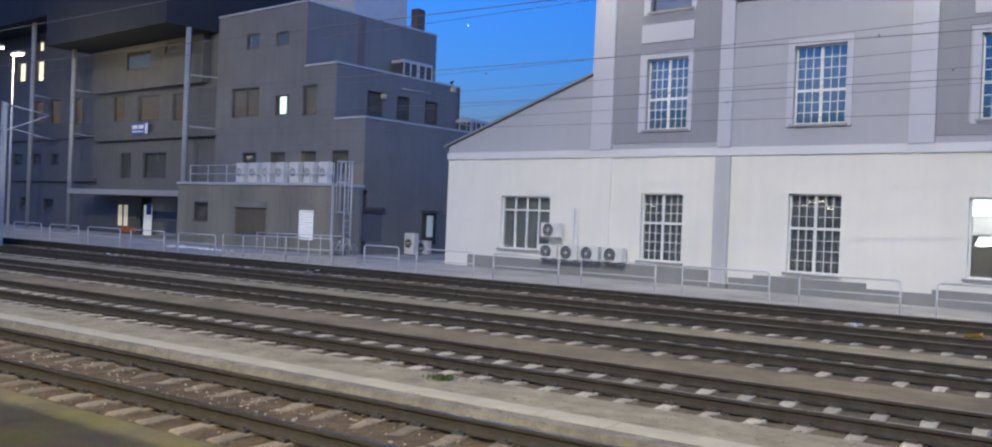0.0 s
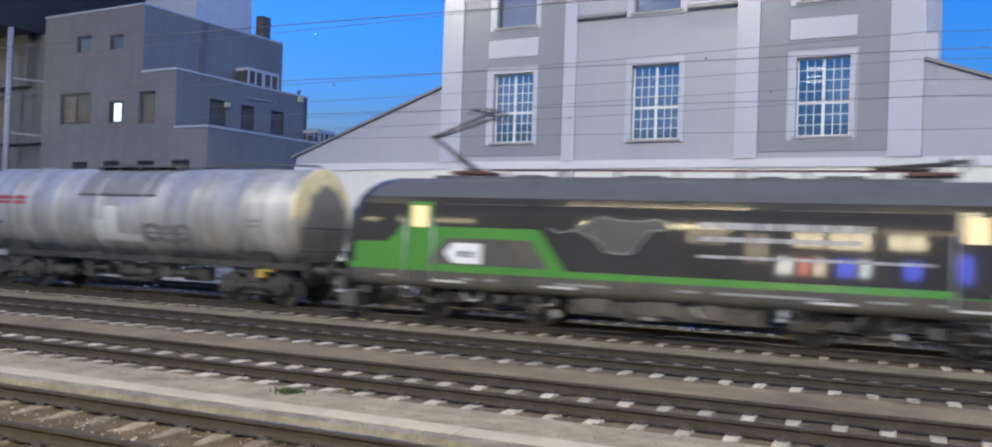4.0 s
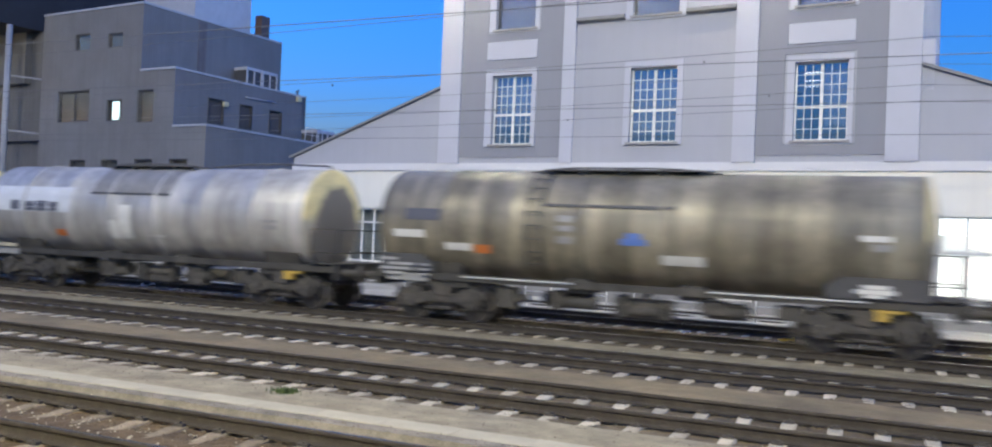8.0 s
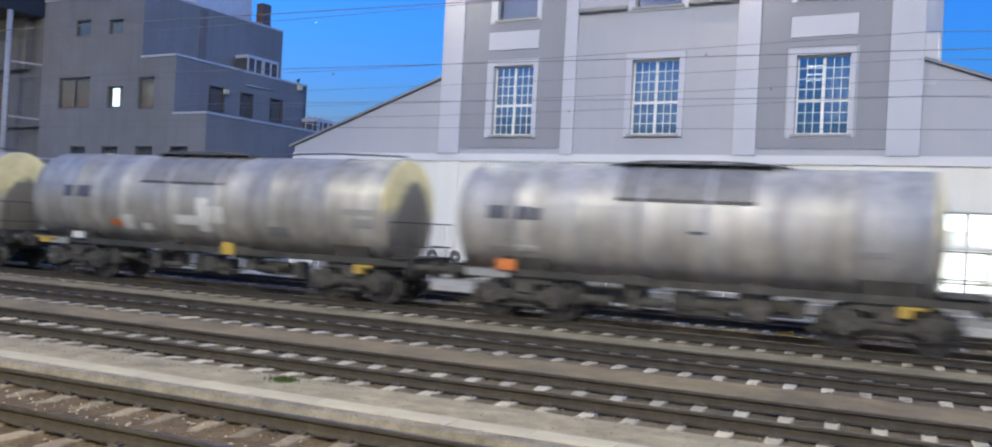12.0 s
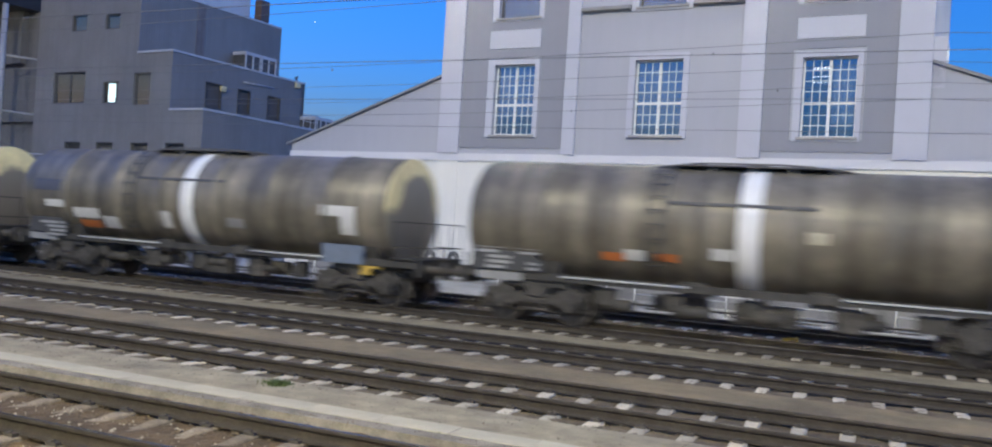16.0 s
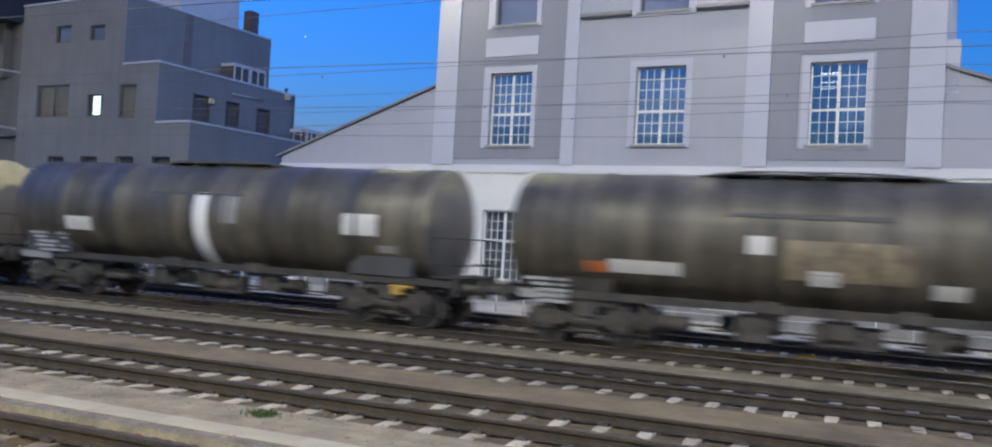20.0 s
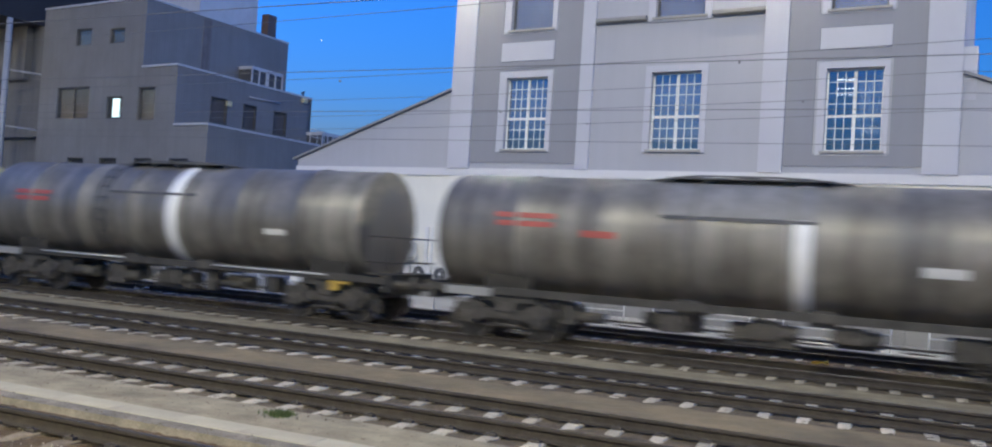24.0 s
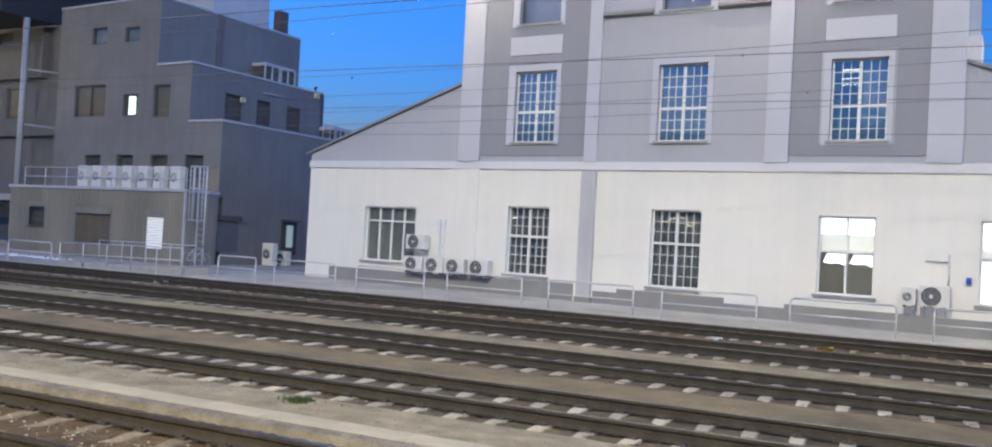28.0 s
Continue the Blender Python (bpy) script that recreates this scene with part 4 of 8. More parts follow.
def small_window(parent, u0, u1, z0, z1, v, lit=None, bars=1, label=""):
    """A dark-framed window set in the wall: frame, panes and a blind or a lit room behind them."""
    fr = 0.07
    bm = bmnew()
    box(bm, u0, u0 + fr, v - 0.03, v + 0.08, z0, z1)
    box(bm, u1 - fr, u1, v - 0.03, v + 0.08, z0, z1)
    box(bm, u0 + fr, u1 - fr, v - 0.03, v + 0.08, z0, z0 + fr)
    box(bm, u0 + fr, u1 - fr, v - 0.03, v + 0.08, z1 - fr, z1)
    edges = [u0 + fr + (u1 - u0 - 2 * fr) * i / bars for i in range(bars + 1)]
    for x in edges[1:-1]:
        box(bm, x - 0.03, x + 0.03, v - 0.03, v + 0.06, z0 + fr, z1 - fr)
    win = part("window", bm, M_DARKFRAME, parent, label or "dark framed window")
    for a, b in zip(edges, edges[1:]):
        bm = bmnew()
        box(bm, (a - b) / 2 + 0.004, (b - a) / 2 - 0.004, -0.004, 0.004, (z0 - z1) / 2 + fr, (z1 - z0) / 2 - fr)
        ob = part("pane", bm, M_PANE, win, at=pose((a + b) / 2, v + 0.03, (z0 + z1) / 2, 2.6))
        ob.visible_shadow = False
    bm = bmnew()
    box(bm, u0 + fr, u1 - fr, v + 0.12, v + 0.13, z0 + fr, z1 - fr)
    part("blind", bm, lit or M_BLIND, win)
    bm = bmnew()
    box(bm, u0 - 0.06, u1 + 0.06, v - 0.09, v + 0.02, z0 - 0.06, z0 - 0.003)
    part("sill", bm, M_DARKFRAME, win)
    return win


FRONT = 1.0
M_CREAMCAP = mat("cream_enamel", (0.6, 0.52, 0.3), 0.5, vary=0.08)
MAIN_WIN = [(-28.7, -25.9, 7.86, 9.62), (-24.4, -23.1, 7.83, 9.0), (-21.9, -20.6, 7.7, 9.42), (-27.38, -26.06, 11.88, 12.82), (-24.54, -23.31, 11.86, 12.66)] + \
           [(a, a + 1.38, 4.5, 5.72) for a in (-27.38, -24.64, -21.88, -19.2)]
bm = bmnew()
holed(bm, -30.3, -16.59, 0.1, 14.1, FRONT, FRONT + 0.35, MAIN_WIN + [(-21.7, -16.5, 10.45, 14.2), (-19.02, -16.5, 7.4, 10.5), (-17.4, -16.5, 0.0, 3.6)])
part("front_wall", bm, M_DARKCLAD, works, "dark grey clad front wall")
bm = bmnew()
box(bm, -16.94, -16.59, FRONT + 0.35, 13, 0.1, 7.4)
part("side_wall", bm, M_DARKCLAD, works, "dark grey clad side wall")
bm = bmnew()
SIDE2 = [(3.26, 4.4), (5.56, 6.54), (7.9, 8.95)]
holes = [(a, b, 8.0, 9.25) for a, b in SIDE2]
tmp = bmnew()
holed(tmp, FRONT + 0.35, 11.0, 7.4, 10.45, 0, 0.35, holes)
for v in tmp.verts:
    v.co = (-19.02 - v.co.y, v.co.x, v.co.z)
part("side_wall", tmp, M_DARKCLAD, works, "dark grey clad side wall of the middle storey")
box(bm, -22.05, -21.7, FRONT + 0.35, 11.2, 10.45, 14.1)
part("side_wall", bm, M_DARKCLAD, works, "dark grey clad side wall of the top storey")
for name, m_, b in (("back_wall", M_DARKCLAD, (-30.3, -21.7, 11.2, 11.5, 0.1, 14.1)), ("back_wall", M_DARKCLAD, (-21.7, -16.59, 12.7, 13.0, 0.1, 7.4)), ("back_wall", M_DARKCLAD, (-21.7, -19.02, 10.7, 11.0, 7.4, 10.45)),
                    ("flat_roof", M_ROOF, (-30.2, -22.06, FRONT + 0.36, 11.19, 13.9, 14.05)), ("flat_roof", M_ROOF, (-21.69, -19.38, FRONT + 0.36, 10.69, 10.25, 10.4)), ("flat_roof", M_ROOF, (-21.69, -16.95, FRONT + 0.36, 12.69, 7.2, 7.35))):
    bm = bmnew()
    box(bm, *b)
    part(name, bm, m_, works)
for a, b, z, back in ((-30.3, -21.66, 14.1, 11.5), (-21.7, -18.97, 10.45, 11.0), (-19.02, -16.54, 7.4, 13.0)):
    bm = bmnew()
    box(bm, a, b, FRONT - 0.06, FRONT + 0.3, z, z + 0.1)
    box(bm, b - 0.36, b, FRONT + 0.3, back, z, z + 0.1)
    part("coping", bm, M_CAP, works, "pale metal roof coping")
# corrugated sheet on the lower front corner
bm = bmnew()
n = 22
for i in range(n):
    a = -17.4 + 0.81 * i / n
    prism(bm, [(a, FRONT), (a + 0.009, FRONT - 0.03), (a + 0.028, FRONT - 0.03), (a + 0.0366, FRONT)], 3.75, 5.0, "z")
part("corrugated_sheet", bm, M_ANNEX, works, "grey corrugated steel sheet")
G_COLD = glow("cold_lit_room", (0.75, 0.95, 0.98), 1.3)
for i, w in enumerate(MAIN_WIN):
    small_window(works, *w, FRONT + 0.12, None, 2 if w[1] - w[0] > 2 else 1)
bm = bmnew()
box(bm, -24.0, -23.45, FRONT + 0.10, FRONT + 0.11, 7.92, 8.9)
part("lit_room", bm, G_COLD, works, "cold lit room behind the window")
for a, b in SIDE2:
    bm = bmnew()
    box(bm, -19.14, -19.12, a, b, 8.0, 9.25)
    part("shutter", bm, M_DARKSHUTTER, works, "closed dark roller shutter")
    bm = bmnew()
    box(bm, -19.16, -18.98, a, a + 0.06, 8.0, 9.25)
    box(bm, -19.16, -18.98, b - 0.06, b, 8.0, 9.25)
    box(bm, -19.16, -18.96, a, b, 7.93, 8.0)
    box(bm, -19.16, -18.98, a, b, 9.25, 9.3)
    part("window_frame", bm, M_DARKFRAME, works)
# two glazed rooftop boxes, penthouse, chimney and stains of rust
for v0, v1 in ((7.42, 8.66), (8.72, 9.96)):
    bm = bmnew()
    box(bm, -21.5, -20.52, v0 + 0.03, v1 - 0.03, 10.4, 11.74)
    part("skylight_pane", bm, M_ACDARK, works, "dark glazed rooftop box")
    bm = bmnew()
    box(bm, -21.55, -20.46, v0, v1, 11.66, 11.84, bevel=0.02)
    for v in (v0, (v0 + v1) / 2 - 0.04, v1 - 0.08):
        box(bm, -20.52, -20.45, v, v + 0.08, 10.4, 11.66)
    part("skylight_frame", bm, M_CAP, works, "pale frame of the glazed rooftop box")
bm = bmnew()
box(bm, -27.0, -22.6, 5.2, 9.6, 14.1, 17.5)
part("penthouse", bm, M_CAP, works, "pale rooftop plant room")
bm = bmnew()
box(bm, -22.5, -21.95, 9.9, 10.6, 14.1, 15.6)
part("chimney", bm, M_INSUL, works, "dark brown chimney")
bm = bmnew()
box(bm, -19.02, -18.86, 10.1, 10.46, 10.12, 10.42, bevel=0.02)
part("wall_lamp", bm, M_CREAMCAP, works, "small cream lamp box under the roof edge")
bm = bmnew()
rod(bm, (-19.1, 10.3, 10.5), (-19.1, 10.3, 10.7), 0.05, 8)
rod(bm, (-19.1, 10.22, 10.7), (-19.1, 10.4, 10.82), 0.09, 8, 0.05)
part("roof_siren", bm, M_ACDARK, works, "small dark horn on the roof edge")
bm = bmnew()
box(bm, -19.02, -18.88, 4.28, 4.62, 8.95, 9.22, bevel=0.02)
part("wall_lamp", bm, M_CREAMCAP, works, "small cream lamp box on the wall")
bm = bmnew()
rod(bm, (-18.93, 5.9, 9.72), (-18.93, 8.3, 9.78), 0.03, 6)
part("cable_conduit", bm, M_CAP, works, "pale conduit along the wall")
bm = bmnew()
box(bm, -16.588, -16.56, 1.06, 2.42, 0.9, 2.42)
part("garage_panel", bm, M_BLUEBAND, works, "blue-grey door panel in the side wall")
bm = bmnew()
box(bm, -16.588, -16.4, 1.02, 2.5, 2.5, 2.72)
part("garage_lintel", bm, M_DARKFRAME, works)
bm = bmnew()
box(bm, -21.69, -21.66, 4.75, 5.35, 10.7, 14.0)
part("rust_streak_panel", bm, mat("rust_stained_sheet", (0.155, 0.138, 0.138), 0.7, streak=0.3, vary=0.2), works, "rust-stained wall sheet")
bm = bmnew()
for v in (8.6, 9.2, 9.8):
    rod(bm, (-16.8, v, 7.5), (-16.8, v, 8.3), 0.025)
rod(bm, (-16.8, 8.6, 8.3), (-16.8, 9.8, 8.3), 0.025)
rod(bm, (-16.8, 8.6, 7.9), (-16.8, 9.8, 7.9), 0.02)
part("roof_railing", bm, M_GALV, works, "galvanised roof edge railing")
bm = bmnew()
box(bm, -18.2, -17.04, 9.88, 11.4, 7.3, 8.2)
part("roof_ventilator", bm, M_ACDARK, works, "dark glazed box on the lower roof")
bm = bmnew()
box(bm, -18.25, -16.98, 9.84, 11.44, 8.14, 8.34, bevel=0.04)
for v in (9.84, 10.3, 10.78):
    box(bm, -17.04, -16.98, v, v + 0.08, 7.3, 8.14)
part("ventilator_frame", bm, M_CAP, works, "pale frame of the roof box")
bm = bmnew()
box(bm, -16.58, -16.5, 5.5, 6.6, 0.8, 2.55)
part("side_door", bm, M_BLIND, works, "dim grey side door")
bm = bmnew()
box(bm, -16.495, -16.48, 5.8, 6.3, 1.2, 2.4)
part("door_pane", bm, glow("dim_lit_door_glass", (0.62, 0.74, 0.66), 0.1), works, "dimly lit greenish door pane")
bm = bmnew()
box(bm, -16.5, -16.3, 5.35, 6.75, 2.6, 2.68)
part("door_hood", bm, M_DARKFRAME, works)
ac_unit("tall off-white outdoor unit standing on the pavement", BM @ pose(-15.95, 3.9, 0.23), 0.75, 1.2, 0.34, False)
ac_unit("off-white outdoor unit standing on the pavement", BM @ pose(-15.95, 4.9, 0.23), 0.75, 0.8, 0.34, False)

# ---------------------------------------------------------------- corrugated annex with its roof units
annex = thing("annex", "low grey corrugated steel annex with a railed flat roof", "building", BM)
A0, A1, AV = -30.88, -16.55, -1.0
AN_HOLES = [(-29.12, -27.68, 1.62, 2.7), (-24.92, -22.1, 0.95, 2.46), (-19.32, -18.05, 0.87, 2.46)]
bm = bmnew()
holed(bm, A0, A1, 0.1, 3.72, AV, AV + 0.15, AN_HOLES)
part("front_wall", bm, M_ANNEX, annex, "grey steel front wall")
n = int((A1 - A0) / 0.21)
rib = bmnew()
prism(rib, [(-0.04, 0.0), (-0.022, -0.028), (0.022, -0.028), (0.04, 0.0)], 0.0, 1.0, "z")
ribs = bmnew()
for i in range(n):
    a = A0 + 0.08 + i * (A1 - A0 - 0.1) / n
    spans = [(0.15, 3.7)]
    for h in AN_HOLES:
        if h[0] - 0.12 < a < h[1] + 0.12:
            spans = [(0.15, h[2] - 0.08), (h[3] + 0.3, 3.7)]
    for c, d in spans:
        vs = [ribs.verts.new(p) for z in (c, d) for p in ((a - 0.06, AV, z), (a - 0.03, AV - 0.055, z), (a + 0.03, AV - 0.055, z), (a + 0.06, AV, z))]
        for k in range(3):
            ribs.faces.new((vs[k], vs[k + 1], vs[k + 5], vs[k + 4]))
rib.free()
tagged(part("corrugation", ribs, M_ANNEX, annex, "vertical ribs of corrugated steel"), kind="stuff")
bm = bmnew()
box(bm, A1 - 0.15, A1, AV + 0.15, FRONT, 0.1, 3.72)
part("side_wall", bm, M_ANNEX, annex)
bm = bmnew()
box(bm, A0, A0 + 0.15, AV + 0.15, FRONT, 0.1, 3.72)
part("side_wall", bm, M_ANNEX, annex)
bm = bmnew()
box(bm, A1 - 0.06, A1 + 0.035, AV - 0.06, AV + 0.03, 0.12, 3.72)
part("corner_trim", bm, M_CAP, annex, "pale corner trim")
bm = bmnew()
box(bm, A0 - 0.08, A1 + 0.1, AV - 0.1, FRONT, 3.72, 3.86)
part("roof_edge", bm, M_CAP, annex, "pale metal roof edge")
small_window(annex, *AN_HOLES[0], AV + 0.05)
bm = bmnew()
box(bm, -24.9, -22.12, AV + 0.075, AV + 0.085, 0.97, 2.46)
shutter = part("roller_shutter", bm, M_SHUTTER, annex, "brown closed roller shutter")
for i in range(14):
    z = 0.97 + i * 0.106
    bm = bmnew()
    prism(bm, [(AV + 0.07, z), (AV + 0.045, z + 0.02), (AV + 0.045, z + 0.08), (AV + 0.07, z + 0.1)], -24.9, -22.12, "x")
    part("slat", bm, M_SHUTTER, shutter)
bm = bmnew()
box(bm, -25.0, -22.02, AV - 0.08, AV + 0.1, 2.47, 2.78)
part("shutter_box", bm, M_ANNEX, annex)
# the slats emit a little so the shutter looks lit; no lamp behind
bm = bmnew()
box(bm, -19.3, -18.07, AV + 0.08, AV + 0.09, 0.9, 2.46)
shutter = part("glow_shutter", bm, M_DARKFRAME, annex, "white slatted shutter whose slats glow to look lit")
G_SLAT = glow("glowing_white_slats", (0.9, 0.9, 0.9), 0.28)
for i in range(12):
    z = 0.9 + i * 0.13
    bm = bmnew()
    prism(bm, [(AV + 0.075, z), (AV + 0.045, z + 0.015), (AV + 0.055, z + 0.105), (AV + 0.075, z + 0.11)], -19.3, -18.07, "x")
    part("slat", bm, G_SLAT, shutter)
bm = bmnew()
box(bm, -19.42, -17.95, AV - 0.06, AV + 0.1, 2.47, 2.74)
part("shutter_box", bm, M_ANNEX, annex)
bm = bmnew()
box(bm, -19.40, -17.97, AV - 0.06, AV + 0.02, 0.79, 0.86)
part("shutter_sill", bm, M_ANNEX, annex)
for i in range(8):
    u = -29.9 + i * 1.88
    bm = bmnew()
    rod(bm, (u, AV + 0.15, 3.86), (u, AV + 0.15, 4.85), 0.03)
    part("roof_rail_post", bm, M_GALV, annex)
for z in (4.35, 4.85):
    bm = bmnew()
    rod(bm, (-29.9, AV + 0.15, z), (-16.74, AV + 0.15, z), 0.027)
    part("roof_rail", bm, M_GALV, annex, "galvanised roof rail")
for i in range(7):
    u = -26.45 + i * 1.24
    ac_unit("off-white air conditioner standing on the annex roof", BM @ pose(u, 0.35, 3.86), 0.74, 1.18, 0.36, False, "row of air conditioners on the annex roof", 0.3, M_COLUMN)
# caged ladder up to the annex roof
ladder = thing("caged_ladder", "galvanised steel ladder with a safety cage", "ladder", BM)
for s in (0, 0.5):
    bm = bmnew()
    rod(bm, (-16.2 + s, AV + 0.45, 0.25), (-16.2 + s, AV + 0.45, 5.0), 0.042)
    part("stile", bm, M_GALV, ladder)
for i in range(15):
    bm = bmnew()
    rod(bm, (-16.2, AV + 0.45, 0.5 + i * 0.3), (-15.7, AV + 0.45, 0.5 + i * 0.3), 0.014, 6)
    part("rung", bm, M_GALV, ladder)
for z in (2.4, 3.9, 4.95):
    bm = bmnew()
    for i in range(8):
        a, b = math.pi * i / 8, math.pi * (i + 1) / 8
        rod(bm, (-15.95 + 0.38 * math.cos(a), AV + 0.42 - 0.65 * math.sin(a), z), (-15.95 + 0.38 * math.cos(b), AV + 0.42 - 0.65 * math.sin(b), z), 0.03, 6)
    part("cage_hoop", bm, M_GALV, ladder)
for i in range(1, 8, 2):
    a = math.pi * i / 8
    bm = bmnew()
    rod(bm, (-15.95 + 0.38 * math.cos(a), AV + 0.42 - 0.65 * math.sin(a), 2.4), (-15.95 + 0.38 * math.cos(a), AV + 0.42 - 0.65 * math.sin(a), 4.9), 0.024, 6)
    part("cage_bar", bm, M_GALV, ladder)


def bicycle(m):
    """A parked bicycle: two spoked wheels, diamond frame, bars, saddle."""
    g = thing("bicycle", "grey bicycle parked beside the annex corner", "bicycle", m)
    for x in (0, 1.02):
        bm = bmnew()
        for i in range(20):
            a, b = 2 * math.pi * i / 20, 2 * math.pi * (i + 1) / 20
            rod(bm, (x + 0.33 * math.cos(a), 0, 0.34 + 0.33 * math.sin(a)), (x + 0.33 * math.cos(b), 0, 0.34 + 0.33 * math.sin(b)), 0.018, 5)
        for i in range(8):
            a = math.pi * i / 4
            rod(bm, (x, 0, 0.34), (x + 0.32 * math.cos(a), 0, 0.34 + 0.32 * math.sin(a)), 0.004, 4)
        part("wheel", bm, M_COLUMN, g)
    bm = bmnew()
    pts = {"r": (0, 0, 0.34), "b": (0.42, 0, 0.3), "s": (0.3, 0, 0.82), "h": (0.82, 0, 0.86), "f": (1.02, 0, 0.34)}
    for a, b in ("rb", "bs", "rs", "sh", "bh", "hf"):
        rod(bm, pts[a], pts[b], 0.017, 6)
    part("frame", bm, M_GALV, g)
    bm = bmnew()
    rod(bm, (0.82, -0.26, 1.0), (0.82, 0.26, 1.0), 0.014, 6)
    rod(bm, (0.82, 0, 0.86), (0.82, 0, 1.0), 0.014, 6)
    part("handlebar", bm, M_ACDARK, g)
    bm = bmnew()
    box(bm, 0.15, 0.42, -0.07, 0.07, 0.9, 0.96, bevel=0.02)
    rod(bm, (0.3, 0, 0.82), (0.29, 0, 0.9), 0.014, 6)
    part("saddle", bm, M_ACDARK, g)


bicycle(BM @ pose(-15.9, -1.3, 0.2, 0, 0, 12))

# ---------------------------------------------------------------- office building with deep eaves
office = thing("office_building", "old grey railway office building with black eaves and steel columns", "building", BM)
OV = 2.0
O_WIN = [(-58.2, -56.8, 12.15, 13.9), (-61.7, -60.2, 12.35, 14.0), (-58.05, -56.95, 14.64, 15.5), (-55.4, -53.5, 8.5, 10.5), (-58.4, -56.5, 8.55, 10.5), (-51.3, -50.0, 8.35, 10.4),
         (-45.1, -43.4, 8.35, 10.22), (-41.6, -38.7, 8.22, 10.05), (-37.05, -35.5, 8.1, 10.0), (-43.8, -42.25, 4.22, 6.05), (-40.6, -37.6, 4.22, 6.0),
         (-62.0, -60.2, 5.3, 6.24), (-58.3, -56.7, 5.26, 6.18), (-55.1, -53.5, 5.24, 6.14), (-60.6, -59.2, 1.5, 2.6), (-56.2, -54.2, 1.5, 2.54)]
TOP_WIN = [(-42.6, -39.3, 11.85, 13.15), (-37.6, -36.0, 12.6, 13.4)]
WING = -48.2                                  # the left wing is a storey taller
bm = bmnew()
holed(bm, WING, -30.4, 0.1, 13.55, OV, OV + 0.4, [w for w in O_WIN if w[0] > WING] + [(-41.3, -36.0, 0.1, 2.9)])
part("front_wall", bm, M_OFFICE, office, "weathered grey plaster front")
bm = bmnew()
holed(bm, -78, WING - 0.004, 0.1, 16.2, OV, OV + 0.4, [w for w in O_WIN if w[0] < WING])
part("front_wall", bm, M_OFFICE, office, "weathered grey plaster front of the taller wing")
bm = bmnew()
holed(bm, -47.6, -32.9, 10.45, 13.55, OV - 0.42, OV - 0.004, TOP_WIN)
part("projecting_storey", bm, M_OFFICE, office, "projecting grey top storey")
for b in ((-47.1, -30.35, OV - 0.3, OV - 0.003, 6.95, 7.4), (-78, -47.2, OV - 0.25, OV - 0.003, 3.95, 4.15), (-78, -47.2, OV - 0.2, OV - 0.003, 7.3, 7.5)):
    bm = bmnew()
    box(bm, *b)
    part("storey_band", bm, M_OFFICE, office, "projecting grey storey band")
for b in ((-78, -77.6, OV + 0.4, 13.6, 0.3, 13.0), (-30.8, -30.4, OV + 0.4, 13.6, 0.3, 13.0), (-78, -30.4, 13.6, 14, 0.3, 13.0)):
    bm = bmnew()
    box(bm, *b)
    part("outer_wall", bm, M_OFFICE, office)
bm = bmnew()
prism(bm, [(-1.6, 13.56), (14.5, 13.6), (14.5, 25.0), (0.6, 25.0), (-1.6, 20.0)], WING, -31.95, "x")
part("eaves_roof", bm, M_EAVES, office, "deep black roof with wide eaves")
bm = bmnew()
prism(bm, [(-0.8, 16.22), (14.5, 16.3), (14.5, 25.5), (0.8, 25.5), (-0.8, 21.0)], -80, WING - 0.01, "x")
part("eaves_roof", bm, M_EAVES, office, "deep black roof with wide eaves")
for u in (-32.05, -47.2, -54.0, -63.0):
    bm = bmnew()
    rod(bm, (u, 0.0, 0.2), (u, 0.0, 13.55 if u > WING else 16.2), 0.17, 14)
    part("column", bm, M_COLUMN, office, "pale painted steel column")
for u in (-32.05, -47.2, -54.0):
    for z in (7.4, 10.6):
        bm = bmnew()
        rod(bm, (u, 0.0, z), (u + 1.9 if u > -33 else u, OV, z - 0.15), 0.06)
        part("bracing", bm, M_COLUMN, office)
bm = bmnew()
box(bm, -46.7, -31.95, -0.4, OV, 2.98, 3.34)
part("entrance_canopy", bm, M_COLUMN, office, "pale flat entrance canopy")
for i, w in enumerate(O_WIN):
    small_window(office, *w, OV + 0.12, G_WARM if i < 3 else None, 1)
for w in TOP_WIN:
    small_window(office, *w, OV - 0.36, None, 1)
bm = bmnew()
box(bm, -40.8, -39.75, OV + 0.3, OV + 0.34, 0.2, 2.35)
part("lit_doorway", bm, G_DOOR, office, "lit white doorway")
bm = bmnew()
box(bm, -43.75, -43.25, OV - 0.03, OV - 0.003, 0.8, 2.3)
part("lit_notice", bm, G_NOTICE, office, "lit yellowish notice case")
bm = bmnew()
box(bm, -42.95, -42.45, OV - 0.03, OV - 0.003, 0.8, 2.3)
part("lit_notice", bm, G_NOTICE, office, "lit yellowish notice case")
bm = bmnew()
box(bm, -43.3, -41.2, OV - 0.06, OV - 0.032, 0.35, 0.78)
part("orange_board", bm, M_ORANGE, office, "orange board beside the door")
bm = bmnew()
box(bm, -41.4, -35.9, OV + 1.2, OV + 1.3, 0.1, 3.0)
part("entrance_recess", bm, M_ROOM, office)
bm = bmnew()
box(bm, -39.3, -38.7, OV - 0.35, OV - 0.3, 1.7, 2.5)
part("small_sign", bm, M_SIGN, office, "small blue hanging sign")
bm = bmnew()
rod(bm, (-30.9, OV - 0.1, 0.2), (-30.9, OV - 0.1, 12.6), 0.12, 10)
part("downpipe", bm, M_EAVES, office, "dark downpipe")
